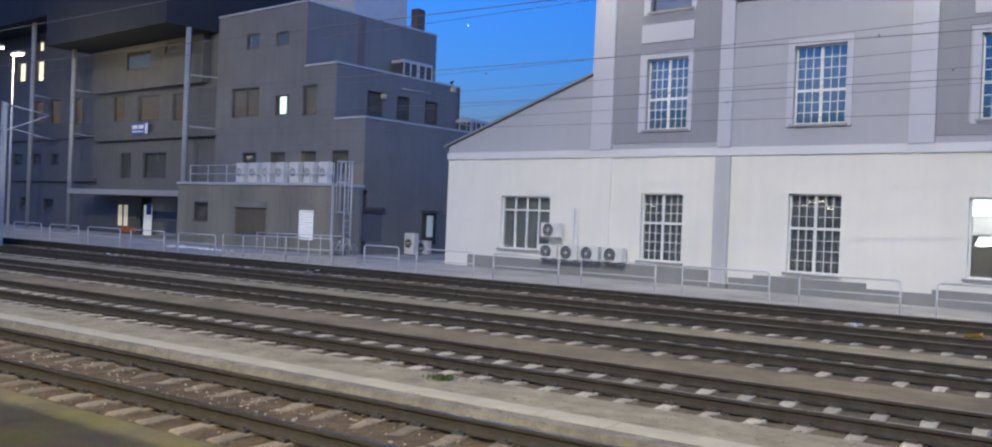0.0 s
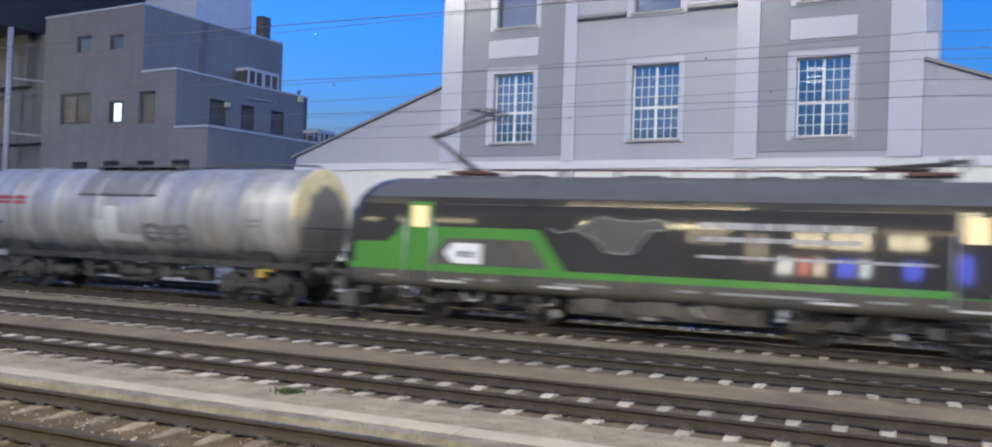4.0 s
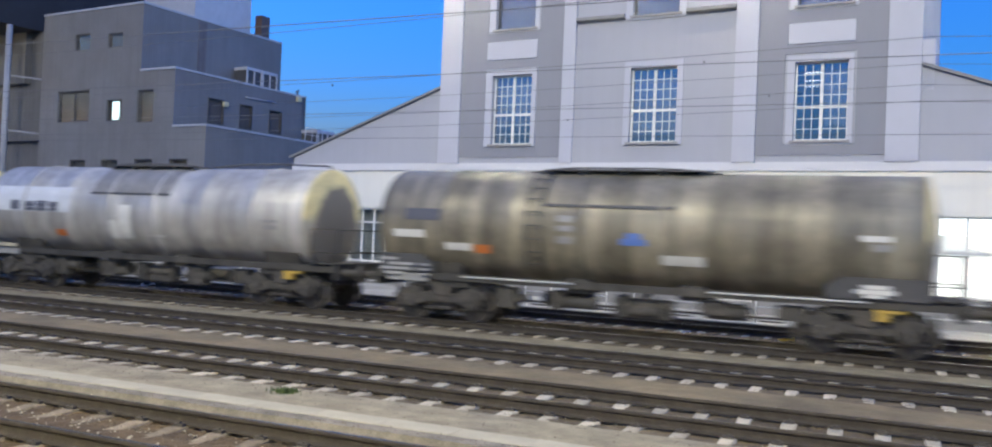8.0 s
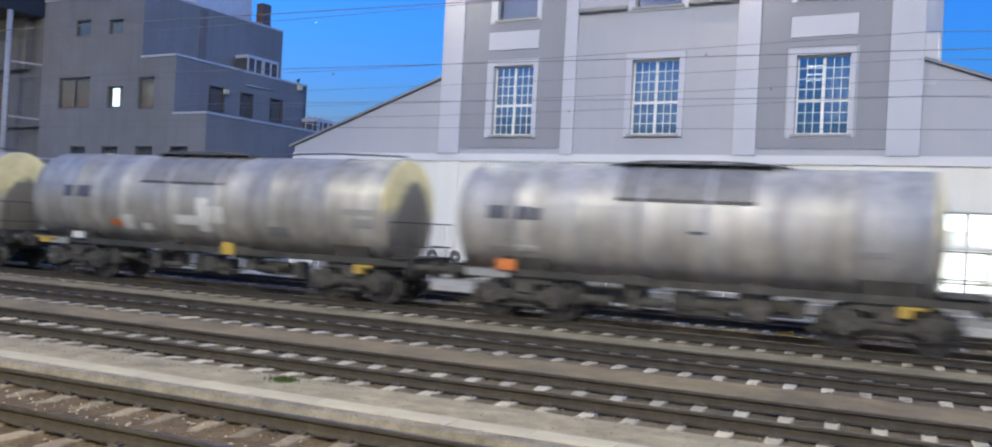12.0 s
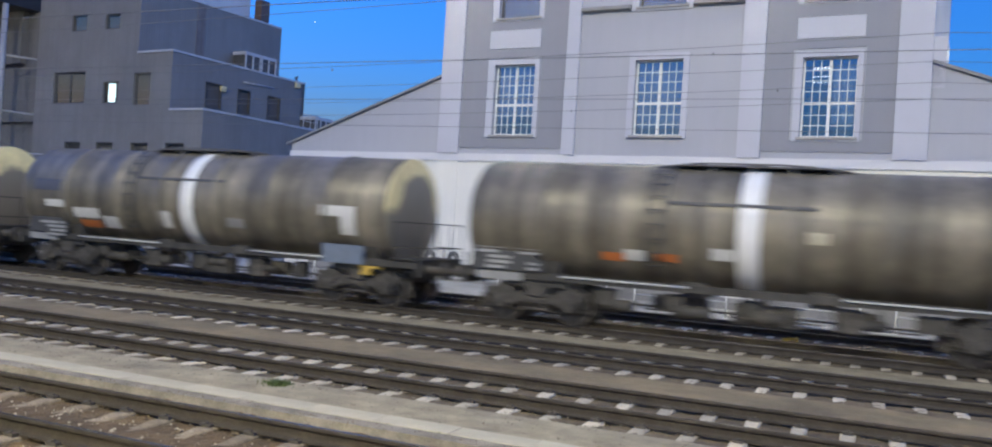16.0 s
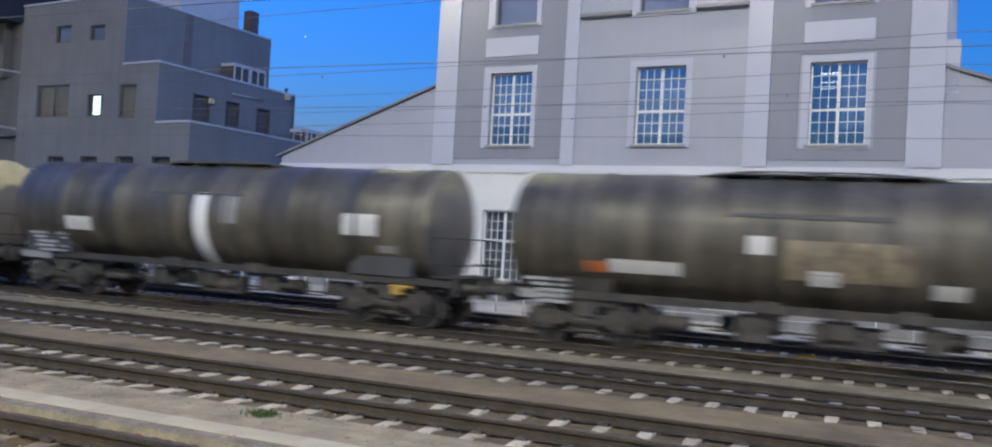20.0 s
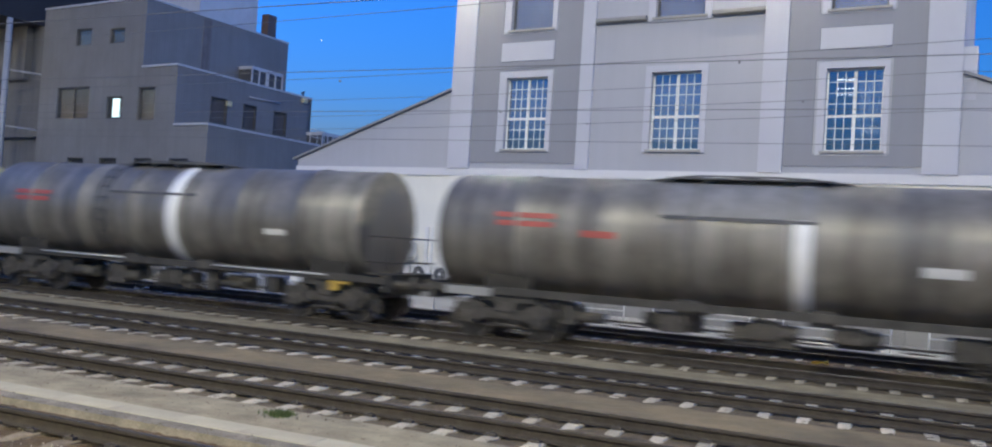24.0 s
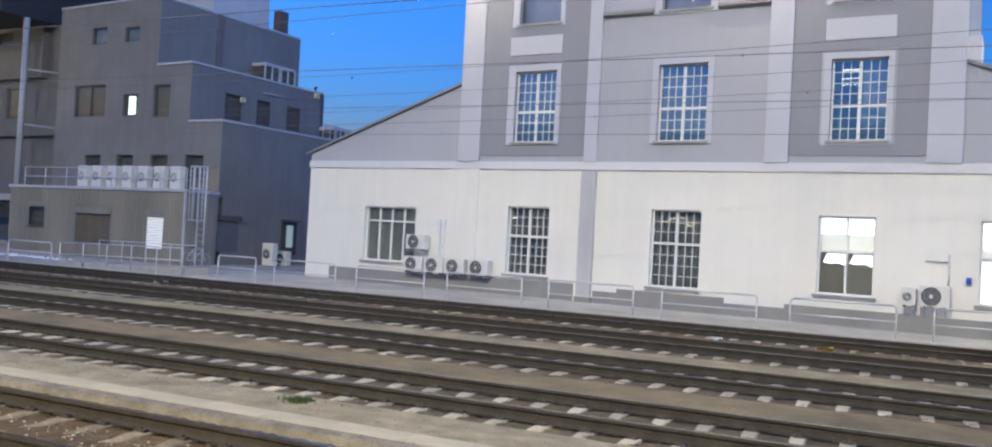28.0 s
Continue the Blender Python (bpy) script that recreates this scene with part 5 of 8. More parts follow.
# station sign: word bars, since the writing is too small to read
sign = thing("station_sign", "blue enamel station sign with white lettering on the wall", "sign", BM)
bm = bmnew()
box(bm, -41.6, -39.35, OV - 0.42, OV - 0.355, 7.28, 8.05, bevel=0.01)
part("board", bm, M_SIGN, sign)
bm = bmnew()
for a, b, z0, z1 in ((-41.45, -40.75, 7.66, 7.92), (-40.62, -39.95, 7.66, 7.92), (-41.45, -39.95, 7.42, 7.52)):
    box(bm, a, b, OV - 0.43, OV - 0.424, z0, z1)
part("lettering", bm, M_SIGNTXT, sign, "white bars of lettering")
bm = bmnew()
box(bm, -39.75, -39.4, OV - 0.432, OV - 0.424, 7.32, 8.01)
part("pictogram_panel", bm, M_SIGNTXT, sign)
bm = bmnew()
box(bm, -39.0, -35.9, OV - 0.04, OV - 0.003, 1.23, 1.97)
lone("notice_board", bm, M_BLUEBAND, "dull blue wall board beside the entrance", "notice board", BM)
bm = bmnew()
box(bm, -46.0, -43.8, OV - 0.04, OV - 0.003, 1.23, 2.02)
lone("notice_board", bm, M_BLUEBAND, "dull blue wall board beside the notice cases", "notice board", BM)


# ---------------------------------------------------------------- street lamps and the catenary
def street_lamp(x, y, h):
    g = thing("street_lamp", "tall grey street lamp with a glowing head", "street lamp", pose(x, y, 0.13))
    bm = bmnew()
    rod(bm, (0, 0, 0), (0, 0, h - 0.1), 0.09, 10, 0.06)
    part("pole", bm, M_GALV, g)
    bm = bmnew()
    rod(bm, (0, 0, h - 0.12), (0.55, -0.2, h), 0.04)
    part("arm", bm, M_GALV, g)
    bm = bmnew()
    box(bm, 0.35, 1.35, -0.42, 0.0, h, h + 0.16, bevel=0.04)
    part("head", bm, M_GALV, g)
    bm = bmnew()
    box(bm, 0.4, 1.3, -0.4, -0.02, h - 0.05, h - 0.004, bevel=0.015)
    part("lens", bm, G_LAMP, g, "glowing warm lens")


# the first two are added out of view, bodies for the right-hand fill
street_lamp(9.0, 29.6, 9.0)
street_lamp(27.0, 29.6, 9.0)
street_lamp(-56.35, 29.6, 11.28)
street_lamp(-58.85, 29.6, 11.85)

mast = thing("catenary_mast", "grey steel catenary mast with a bracket arm", "catenary mast", pose(-46.0, 23.8, -0.05))
bm = bmnew()
for s in (-1, 1):
    box(bm, -0.08, 0.08, s * 0.1 - 0.015, s * 0.1 + 0.015, 0, 7.4)
box(bm, -0.012, 0.012, -0.085, 0.085, 0, 7.4)
part("pole", bm, M_GALV, mast)
for s in (-1, 1):
    bm = bmnew()
    rod(bm, (0, s * 0.1, 7.3), (0.25, s * 2.2, 6.95), 0.035)
    rod(bm, (0, s * 0.1, 5.95), (0.25, s * 2.2, 6.95), 0.035)
    rod(bm, (0, s * 0.3, 6.1), (0.25, s * 2.4, 5.7), 0.025)
    part("bracket_arm", bm, M_GALV, mast)
    bm = bmnew()
    for i in range(5):
        rod(bm, (0, s * (0.2 + i * 0.06), 7.28 - i * 0.01), (0, s * (0.23 + i * 0.06), 7.275 - i * 0.01), 0.07, 10)
    part("insulator", bm, M_INSUL, mast)


def wire(name, pts, r, label):
    bm = bmnew()
    tube(bm, pts, r)
    return lone(name, bm, M_WIRE, label, "overhead wire")


SUPPORTS = (-123, -61, 1, 63)
# place across, lowest height of the hanging wire
for k, (ty, cz) in enumerate(zip(TRACKS, (5.85, 5.88, 5.85, 5.80, 5.61))):
    wire("contact_wire", [(-200, ty, cz), (-61, ty + 0.15, cz), (1, ty - 0.15, cz + 0.02), (80, ty + 0.15, cz)], 0.008, "dark contact wire stretched over a track")
HANGING = ((12.2, 6.8), (16.75, 6.82), (21.55, 6.6), (25.95, 5.86), (26.6, 6.98), (26.3, 6.36))
for ty, low in HANGING:
    pts = []
    for a, b in zip(SUPPORTS, SUPPORTS[1:]):
        pts += [(a + (b - a) * i / 12, ty, low + 0.00072 * (a + (b - a) * i / 12 - (a + b) / 2) ** 2) for i in range(12)]
    pts.append((SUPPORTS[-1], ty, low + 0.00072 * 31 ** 2))
    wire("messenger_wire", pts, 0.007, "dark messenger wire sagging over a track")
# portals that carry the wires at both ends, beyond the view
for px in (62.9, -122.9):
    portal = thing("catenary_portal", "grey steel portal carrying the overhead wires", "catenary portal", pose(px, 0, 0), "catenary portals", "structure")
    for y in (4.6, 28.0):
        bm = bmnew()
        box(bm, -0.12, 0.12, y - 0.12, y + 0.12, -0.1, 8.3)
        part("post", bm, M_GALV, portal)
    bm = bmnew()
    box(bm, -0.12, 0.12, 4.4, 28.2, 8.3, 8.6)
    part("beam", bm, M_GALV, portal)
    for y in sorted(set(TRACKS + tuple(w[0] for w in HANGING))):
        bm = bmnew()
        rod(bm, (0, y, 5.5), (0, y, 8.32), 0.16, 8)
        part("hanger", bm, M_GALV, portal)
for x, y, z in ((-14.8, 21.55, 6.68), (-4.0, 21.55, 6.93), (-12.0, 26.3, 6.6), (-9.0, 25.95, 6.18), (-3.0, 26.3, 6.85)):
    bm = bmnew()
    box(bm, x - 0.02, x + 0.02, y - 0.015, y + 0.015, z - 0.035, z + 0.02)
    lone("wire_clamp", bm, M_WIRE, "small dark clamp on an overhead wire", "wire clamp")

# ---------------------------------------------------------------- added, unseen canopy over and behind the camera
canopy = thing("added_canopy", "flat unseen canopy added over the platform with strip lights", "canopy", kind="structure")
# the slab is never in view; it cuts the strips' upward light
bm = bmnew()
box(bm, -60, 36, -6.0, 2.2, 4.5, 4.75)
part("roof_slab", bm, M_PIER, canopy)
for x in (-50, -34, -18, -2 + 16, 30):
    bm = bmnew()
    rod(bm, (x, -3.0, 0.1), (x, -3.0, 4.5), 0.14, 12)
    part("column", bm, M_COLUMN, canopy)
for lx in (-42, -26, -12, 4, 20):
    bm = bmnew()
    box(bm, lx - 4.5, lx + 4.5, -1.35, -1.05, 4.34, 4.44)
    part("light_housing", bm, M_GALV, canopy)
for lx in (-36, -8, 20):
    yard = thing("floodlight_mast", "high yard floodlight mast behind the platform", "floodlight mast", pose(lx, -18.8, -0.1), "yard floodlight masts")
    bm = bmnew()
    rod(bm, (0, 0, 0), (0, 0, 35.2), 0.35, 14, 0.16)
    part("pole", bm, M_GALV, yard)
    bm = bmnew()
    box(bm, -1.6, 1.6, -0.1, 0.1, 34.2, 34.4)
    part("crossbar", bm, M_GALV, yard)
    for x in (-1.2, 0, 1.2):
        bm = bmnew()
        box(bm, x - 0.35, x + 0.35, 0.12, 0.45, 34.2, 34.7, bevel=0.03)
        part("lamp_housing", bm, M_GALV, yard)
# fittings made up to go with the added fill lights
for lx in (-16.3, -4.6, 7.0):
    wall_lamp = thing("wall_fill_fitting", "grey bracketed fitting of an added fill light above the view", "floodlight", pose(lx, 30.9 - 0.103 * (lx + 15.0), 14.3), "floodlights on the factory front")
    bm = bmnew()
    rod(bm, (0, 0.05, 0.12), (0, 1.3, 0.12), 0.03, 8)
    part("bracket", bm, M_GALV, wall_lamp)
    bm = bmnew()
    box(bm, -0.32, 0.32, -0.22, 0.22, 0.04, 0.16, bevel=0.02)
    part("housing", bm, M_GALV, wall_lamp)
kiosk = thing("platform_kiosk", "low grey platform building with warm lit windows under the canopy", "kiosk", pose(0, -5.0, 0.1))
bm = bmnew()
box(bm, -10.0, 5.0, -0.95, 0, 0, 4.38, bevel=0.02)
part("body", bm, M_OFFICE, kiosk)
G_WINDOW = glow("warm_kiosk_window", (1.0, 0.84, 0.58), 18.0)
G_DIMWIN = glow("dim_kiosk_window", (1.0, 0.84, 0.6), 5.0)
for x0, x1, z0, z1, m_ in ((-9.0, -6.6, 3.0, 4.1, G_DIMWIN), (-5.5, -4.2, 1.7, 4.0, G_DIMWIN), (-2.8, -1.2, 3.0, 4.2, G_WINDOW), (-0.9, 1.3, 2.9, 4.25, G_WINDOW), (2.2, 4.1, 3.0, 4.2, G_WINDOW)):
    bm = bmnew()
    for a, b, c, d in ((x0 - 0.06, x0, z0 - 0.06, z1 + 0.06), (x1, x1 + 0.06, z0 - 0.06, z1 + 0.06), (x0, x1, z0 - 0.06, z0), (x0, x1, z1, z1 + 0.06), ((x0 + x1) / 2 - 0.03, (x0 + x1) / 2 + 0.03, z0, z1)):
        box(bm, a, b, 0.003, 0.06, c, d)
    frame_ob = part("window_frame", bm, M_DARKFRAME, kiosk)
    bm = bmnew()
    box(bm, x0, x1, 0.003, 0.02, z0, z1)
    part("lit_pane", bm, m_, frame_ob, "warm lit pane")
for x0, x1, colour, lb in ((-3.75, -2.75, (1.0, 0.97, 0.92), "white lit vending machine on the platform"), (-2.6, -1.9, (0.9, 0.25, 0.2), "red lit vending machine on the platform"), (-1.8, -1.05, (1.0, 0.8, 0.6), "cream lit vending machine on the platform"),
                           (-0.55, 0.5, (0.12, 0.16, 1.0), "blue lit vending machine on the platform"), (0.6, 1.25, (0.9, 0.95, 1.0), "pale lit vending machine on the platform"), (2.8, 3.8, (0.1, 0.14, 1.0), "blue lit vending machine on the platform")):
    machine = thing("vending_machine", lb, "vending machine", pose(x0, -4.99, 0.1))
    w_ = x1 - x0
    bm = bmnew()
    box(bm, 0.01, w_ - 0.01, 0, 0.7, 0, 2.2, bevel=0.02)
    part("casing", bm, M_SKIRTGREY, machine)
    bm = bmnew()
    box(bm, 0.06, w_ - 0.06, 0.702, 0.72, 0.9, 2.12)
    part("lit_front", bm, glow("lit_machine_front", colour, 16.0), machine, "lit front panel")
# added wall, unseen; its height keeps the low sky out of window reflections
bm = bmnew()
box(bm, -420, 150, -30, -29.5, -0.1, 11.0)
lone("sky_block_wall", bm, M_OFFICE, "plain grey unseen wall added behind the platform to block low sky", "wall", kind="structure")


bm = bmnew()
bmesh.ops.create_icosphere(bm, subdivisions=2, radius=0.75)
lone("evening_star", bm, glow("starlight", (1.0, 1.0, 1.0), 3.0), "bright evening star in the dusk sky", "star", pose(-1028, 1428, 381), kind="structure")

# ---------------------------------------------------------------- the train
SPEED = 11.6                                     # metres a second
LOCO = (-41.15, -60.05)                          # front and rear on the line at the start
GAPS = (-60.05, -75.05, -90.35, -105.7, -121.0, -136.3, -149.8, -165.2, -180.4, -195.9, -211.7, -225.4, -241.2, -257.4, -273.4, -289.9, -306.0, -322.55)
WHEEL_R = 0.46
TRAIN = []                                       # (thing, x at the start)
AXLES = {}                                       # axle place on its bogie -> wheelsets

M_STEEL = mat("grimy_brown_steel", (0.044, 0.04, 0.035), 0.75, scale=5, fine=40, vary=0.6, dirt=(0.085, 0.077, 0.064))
M_FRAMEST = mat("dirty_grey_underframe", (0.034, 0.032, 0.028), 0.7, scale=2, vary=0.4, dirt=(0.06, 0.055, 0.046))
M_WHEEL = mat("wheel_steel", (0.05, 0.045, 0.039), 0.7, metal=0.2, scale=5, vary=0.5)
M_TREAD = mat("wheel_tread", (0.35, 0.34, 0.33), 0.3, metal=0.9, vary=0.08)
M_YELLOW = mat("yellow_paint", (0.42, 0.28, 0.05), 0.6, vary=0.1)
M_LABEL = mat("white_label_paint", (0.54, 0.54, 0.52), 0.6, vary=0.1, scale=5)
M_DULLLABEL = mat("grey_label_paint", (0.24, 0.24, 0.235), 0.6, vary=0.1, scale=5)
M_DARKLABEL = mat("dark_label_paint", (0.07, 0.075, 0.1), 0.6, vary=0.1, scale=5)
M_REDLABEL = mat("faded_red_lettering", (0.32, 0.07, 0.055), 0.6, vary=0.15, scale=5)
M_BLUELABEL = mat("blue_lettering", (0.065, 0.095, 0.2), 0.6, vary=0.15, scale=5)
M_BLUEMARK = mat("clear_blue_paint", (0.09, 0.17, 0.45), 0.5, vary=0.1, scale=5)
M_HAZ = mat("orange_hazard_plate", (0.5, 0.15, 0.04), 0.5, vary=0.06)
M_SKIRT = mat("dark_grey_skirt_paint", (0.05, 0.05, 0.051), 0.65, vary=0.2, scale=2)
M_WALK = mat("dark_grating", (0.075, 0.075, 0.078), 0.7, vary=0.2)
M_PIPE = mat("pale_pipe", (0.5, 0.5, 0.48), 0.5, vary=0.1)
M_ROWS = mat("worn_white_lettering", (0.3, 0.3, 0.29), 0.6, vary=0.3, scale=8)
M_SCRAWL = mat("dark_spray_paint", (0.16, 0.16, 0.165), 0.6, vary=0.3, scale=6)
M_PALEPANEL = mat("pale_grey_repaint", (0.5, 0.52, 0.55), 0.55, vary=0.12, scale=2)
M_PALEBLUE = mat("washed_out_blue_lettering", (0.2, 0.29, 0.42), 0.6, vary=0.2, scale=5)
M_CREAM = mat("cream_paint", (0.38, 0.35, 0.26), 0.6, vary=0.2, scale=4)
M_MINT = mat("pale_green_paint", (0.36, 0.45, 0.4), 0.6, vary=0.15, scale=4)
M_BLUEBOX = mat("blue_grey_paint", (0.13, 0.16, 0.21), 0.6, vary=0.15, scale=4)
M_PALEBOX = mat("weathered_pale_paint", (0.3, 0.29, 0.26), 0.7, vary=0.4, scale=5, dirt=(0.1, 0.095, 0.085))
M_WORN = mat("worn_pale_tank_paint", (0.24, 0.2, 0.13), 0.65, vary=0.35, scale=3, dirt=(0.13, 0.11, 0.08))
M_APRON = mat("dirty_grey_apron", (0.2, 0.195, 0.19), 0.6, vary=0.2, scale=2, streak=0.15)
M_SPRAY = mat("pale_spray_paint", (0.3, 0.29, 0.265), 0.6, vary=0.3, scale=6)


def tank_mat(name, colour, dirt, metal, rough, bands, vary=0.16):
    """Tank plating: rings of plates with their own tone, streaks of spilt cargo and soot, grime from the wheels."""
    m = mat(name, colour, rough, metal, vary=vary, scale=0.8, fine=30, bump=0.05, streak=0.2, dirt=dirt)
    nt = m.node_tree
    n, link = nt.nodes, nt.links.new
    b = n["Principled BSDF"]
    src = b.inputs["Base Color"].links[0].from_socket
    tc = n.new("ShaderNodeTexCoord")
    sep = n.new("ShaderNodeSeparateXYZ")
    link(tc.outputs["Object"], sep.inputs[0])
    wv = n.new("ShaderNodeTexNoise")
    wv.noise_dimensions = "1D"
    wv.inputs["Scale"].default_value, wv.inputs["Detail"].default_value = 1.15, 1.5
    link(sep.outputs["X"], wv.inputs["W"])
    rg = n.new("ShaderNodeMapRange")
    rg.inputs["From Min"].default_value, rg.inputs["From Max"].default_value = 0.42, 0.58
    rg.inputs["To Min"].default_value, rg.inputs["To Max"].default_value = 1 - bands, 1 + bands
    link(wv.outputs["Fac"], rg.inputs["Value"])
    sc = n.new("ShaderNodeVectorMath")
    sc.operation = "SCALE"
    link(src, sc.inputs[0])
    link(rg.outputs["Result"], sc.inputs["Scale"])
    link(sc.outputs["Vector"], b.inputs["Base Color"])
    return m


T_SILVER = tank_mat("silver_tank", (0.43, 0.42, 0.4), (0.35, 0.335, 0.305), 0.34, 0.54, 0.13, 0.1)
T_GREY = tank_mat("dull_grey_tank", (0.38, 0.365, 0.335), (0.27, 0.255, 0.222), 0.28, 0.52, 0.13, 0.1)
T_BEIGE = tank_mat("grimy_beige_tank", (0.238, 0.214, 0.156), (0.118, 0.106, 0.083), 0.15, 0.48, 0.28)
T_DULL = tank_mat("weathered_grey_tank", (0.19, 0.18, 0.158), (0.125, 0.116, 0.1), 0.25, 0.48, 0.2, 0.1)
T_BROWN = tank_mat("soot_brown_tank", (0.13, 0.115, 0.083), (0.072, 0.065, 0.052), 0.1, 0.5, 0.28)
T_UMBER = tank_mat("dusty_umber_tank", (0.185, 0.164, 0.122), (0.105, 0.095, 0.076), 0.15, 0.48, 0.26)
T_DARK = tank_mat("black_brown_tank", (0.098, 0.088, 0.068), (0.052, 0.048, 0.04), 0.1, 0.5, 0.28)


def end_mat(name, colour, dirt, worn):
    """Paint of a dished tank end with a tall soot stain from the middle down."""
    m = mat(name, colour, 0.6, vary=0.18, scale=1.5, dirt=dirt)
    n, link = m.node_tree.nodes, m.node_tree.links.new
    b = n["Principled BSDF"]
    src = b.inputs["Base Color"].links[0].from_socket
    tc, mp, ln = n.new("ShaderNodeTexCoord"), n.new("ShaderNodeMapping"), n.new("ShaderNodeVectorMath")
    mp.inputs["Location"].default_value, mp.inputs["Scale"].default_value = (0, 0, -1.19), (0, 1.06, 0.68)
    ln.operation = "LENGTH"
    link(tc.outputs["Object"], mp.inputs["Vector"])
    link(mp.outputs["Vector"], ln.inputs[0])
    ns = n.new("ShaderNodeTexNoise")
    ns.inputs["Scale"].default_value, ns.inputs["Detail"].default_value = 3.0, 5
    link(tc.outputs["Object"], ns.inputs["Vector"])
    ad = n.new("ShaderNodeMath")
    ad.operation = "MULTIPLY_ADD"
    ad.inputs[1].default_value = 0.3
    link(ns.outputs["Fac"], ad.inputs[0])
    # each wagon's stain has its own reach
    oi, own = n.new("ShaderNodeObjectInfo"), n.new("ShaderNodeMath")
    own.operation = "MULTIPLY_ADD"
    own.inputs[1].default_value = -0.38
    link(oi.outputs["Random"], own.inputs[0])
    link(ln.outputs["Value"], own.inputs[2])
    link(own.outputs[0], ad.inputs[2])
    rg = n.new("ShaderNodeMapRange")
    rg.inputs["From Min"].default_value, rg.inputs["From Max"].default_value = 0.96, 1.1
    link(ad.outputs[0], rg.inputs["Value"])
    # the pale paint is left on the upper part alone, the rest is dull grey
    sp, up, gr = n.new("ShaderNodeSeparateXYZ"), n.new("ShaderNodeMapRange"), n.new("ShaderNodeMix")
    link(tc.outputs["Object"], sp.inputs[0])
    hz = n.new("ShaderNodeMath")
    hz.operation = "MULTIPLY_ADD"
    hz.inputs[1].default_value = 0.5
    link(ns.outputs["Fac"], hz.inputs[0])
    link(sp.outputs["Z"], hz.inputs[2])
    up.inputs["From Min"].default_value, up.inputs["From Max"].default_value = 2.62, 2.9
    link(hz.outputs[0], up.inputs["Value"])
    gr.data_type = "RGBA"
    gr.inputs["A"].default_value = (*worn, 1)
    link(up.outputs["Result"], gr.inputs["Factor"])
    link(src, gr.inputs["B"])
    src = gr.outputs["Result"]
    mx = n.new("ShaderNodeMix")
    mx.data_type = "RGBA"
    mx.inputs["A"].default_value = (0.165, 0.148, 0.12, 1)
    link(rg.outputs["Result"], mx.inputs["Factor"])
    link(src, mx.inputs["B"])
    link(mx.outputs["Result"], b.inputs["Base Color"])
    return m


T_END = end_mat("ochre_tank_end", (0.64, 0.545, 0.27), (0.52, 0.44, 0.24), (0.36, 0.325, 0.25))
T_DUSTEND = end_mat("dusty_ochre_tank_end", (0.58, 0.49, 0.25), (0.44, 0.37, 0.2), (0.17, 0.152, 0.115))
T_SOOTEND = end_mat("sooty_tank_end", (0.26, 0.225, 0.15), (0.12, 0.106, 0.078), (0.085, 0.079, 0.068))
T_BANDW = mat("white_tank_band", (0.7, 0.7, 0.68), 0.5, vary=0.08, scale=2)


def lathe(bm, prof, zc, seg=40, sag=0.0, half=1.0):
    """A body of revolution round a level axis: prof is (x, radius); the middle hangs lower by sag."""
    rings = []
    for x, r in prof:
        z = zc - sag * (1 - abs(x) / half)
        rings.append([bm.verts.new((x, r * math.sin(2 * math.pi * i / seg), z + r * math.cos(2 * math.pi * i / seg))) for i in range(seg)])
    for a, b in zip(rings, rings[1:]):
        for i in range(seg):
            f = bm.faces.new((a[i], a[(i + 1) % seg], b[(i + 1) % seg], b[i]))
            f.smooth = True
    bm.faces.new(rings[0])
    bm.faces.new(rings[-1][::-1])


def wheelset_mesh():
    """Two flanged wheels on an axle, axis along y."""
    bm = bmnew()
    rod(bm, (0, -1.05, 0), (0, 1.05, 0), 0.08, 12)
    for s in (-1, 1):
        y = 0.7535 * s
        rod(bm, (0, y - 0.06 * s, 0), (0, y + 0.075 * s, 0), WHEEL_R, 28)
        rod(bm, (0, y - 0.085 * s, 0), (0, y - 0.05 * s, 0), WHEEL_R + 0.028, 28)
        rod(bm, (0, y + 0.07 * s, 0), (0, y + 0.09 * s, 0), WHEEL_R - 0.07, 24)
        rod(bm, (0, y + 0.06 * s, 0), (0, y + 0.14 * s, 0), 0.13, 14)
        for i in range(6):
            a = i * math.pi / 3
            rod(bm, (0.25 * math.cos(a), y + 0.08 * s, 0.25 * math.sin(a)), (0.25 * math.cos(a), y + 0.096 * s, 0.25 * math.sin(a)), 0.045, 8)
    me = to_mesh("wheelset", bm, (M_WHEEL, M_TREAD))
    for p in me.polygons:
        c = p.center
        if abs(math.hypot(c.x, c.z) - WHEEL_R) < 0.02 and abs(p.normal.y) < 0.2:
            p.material_index = 1
    return me


WHEELSET = wheelset_mesh()


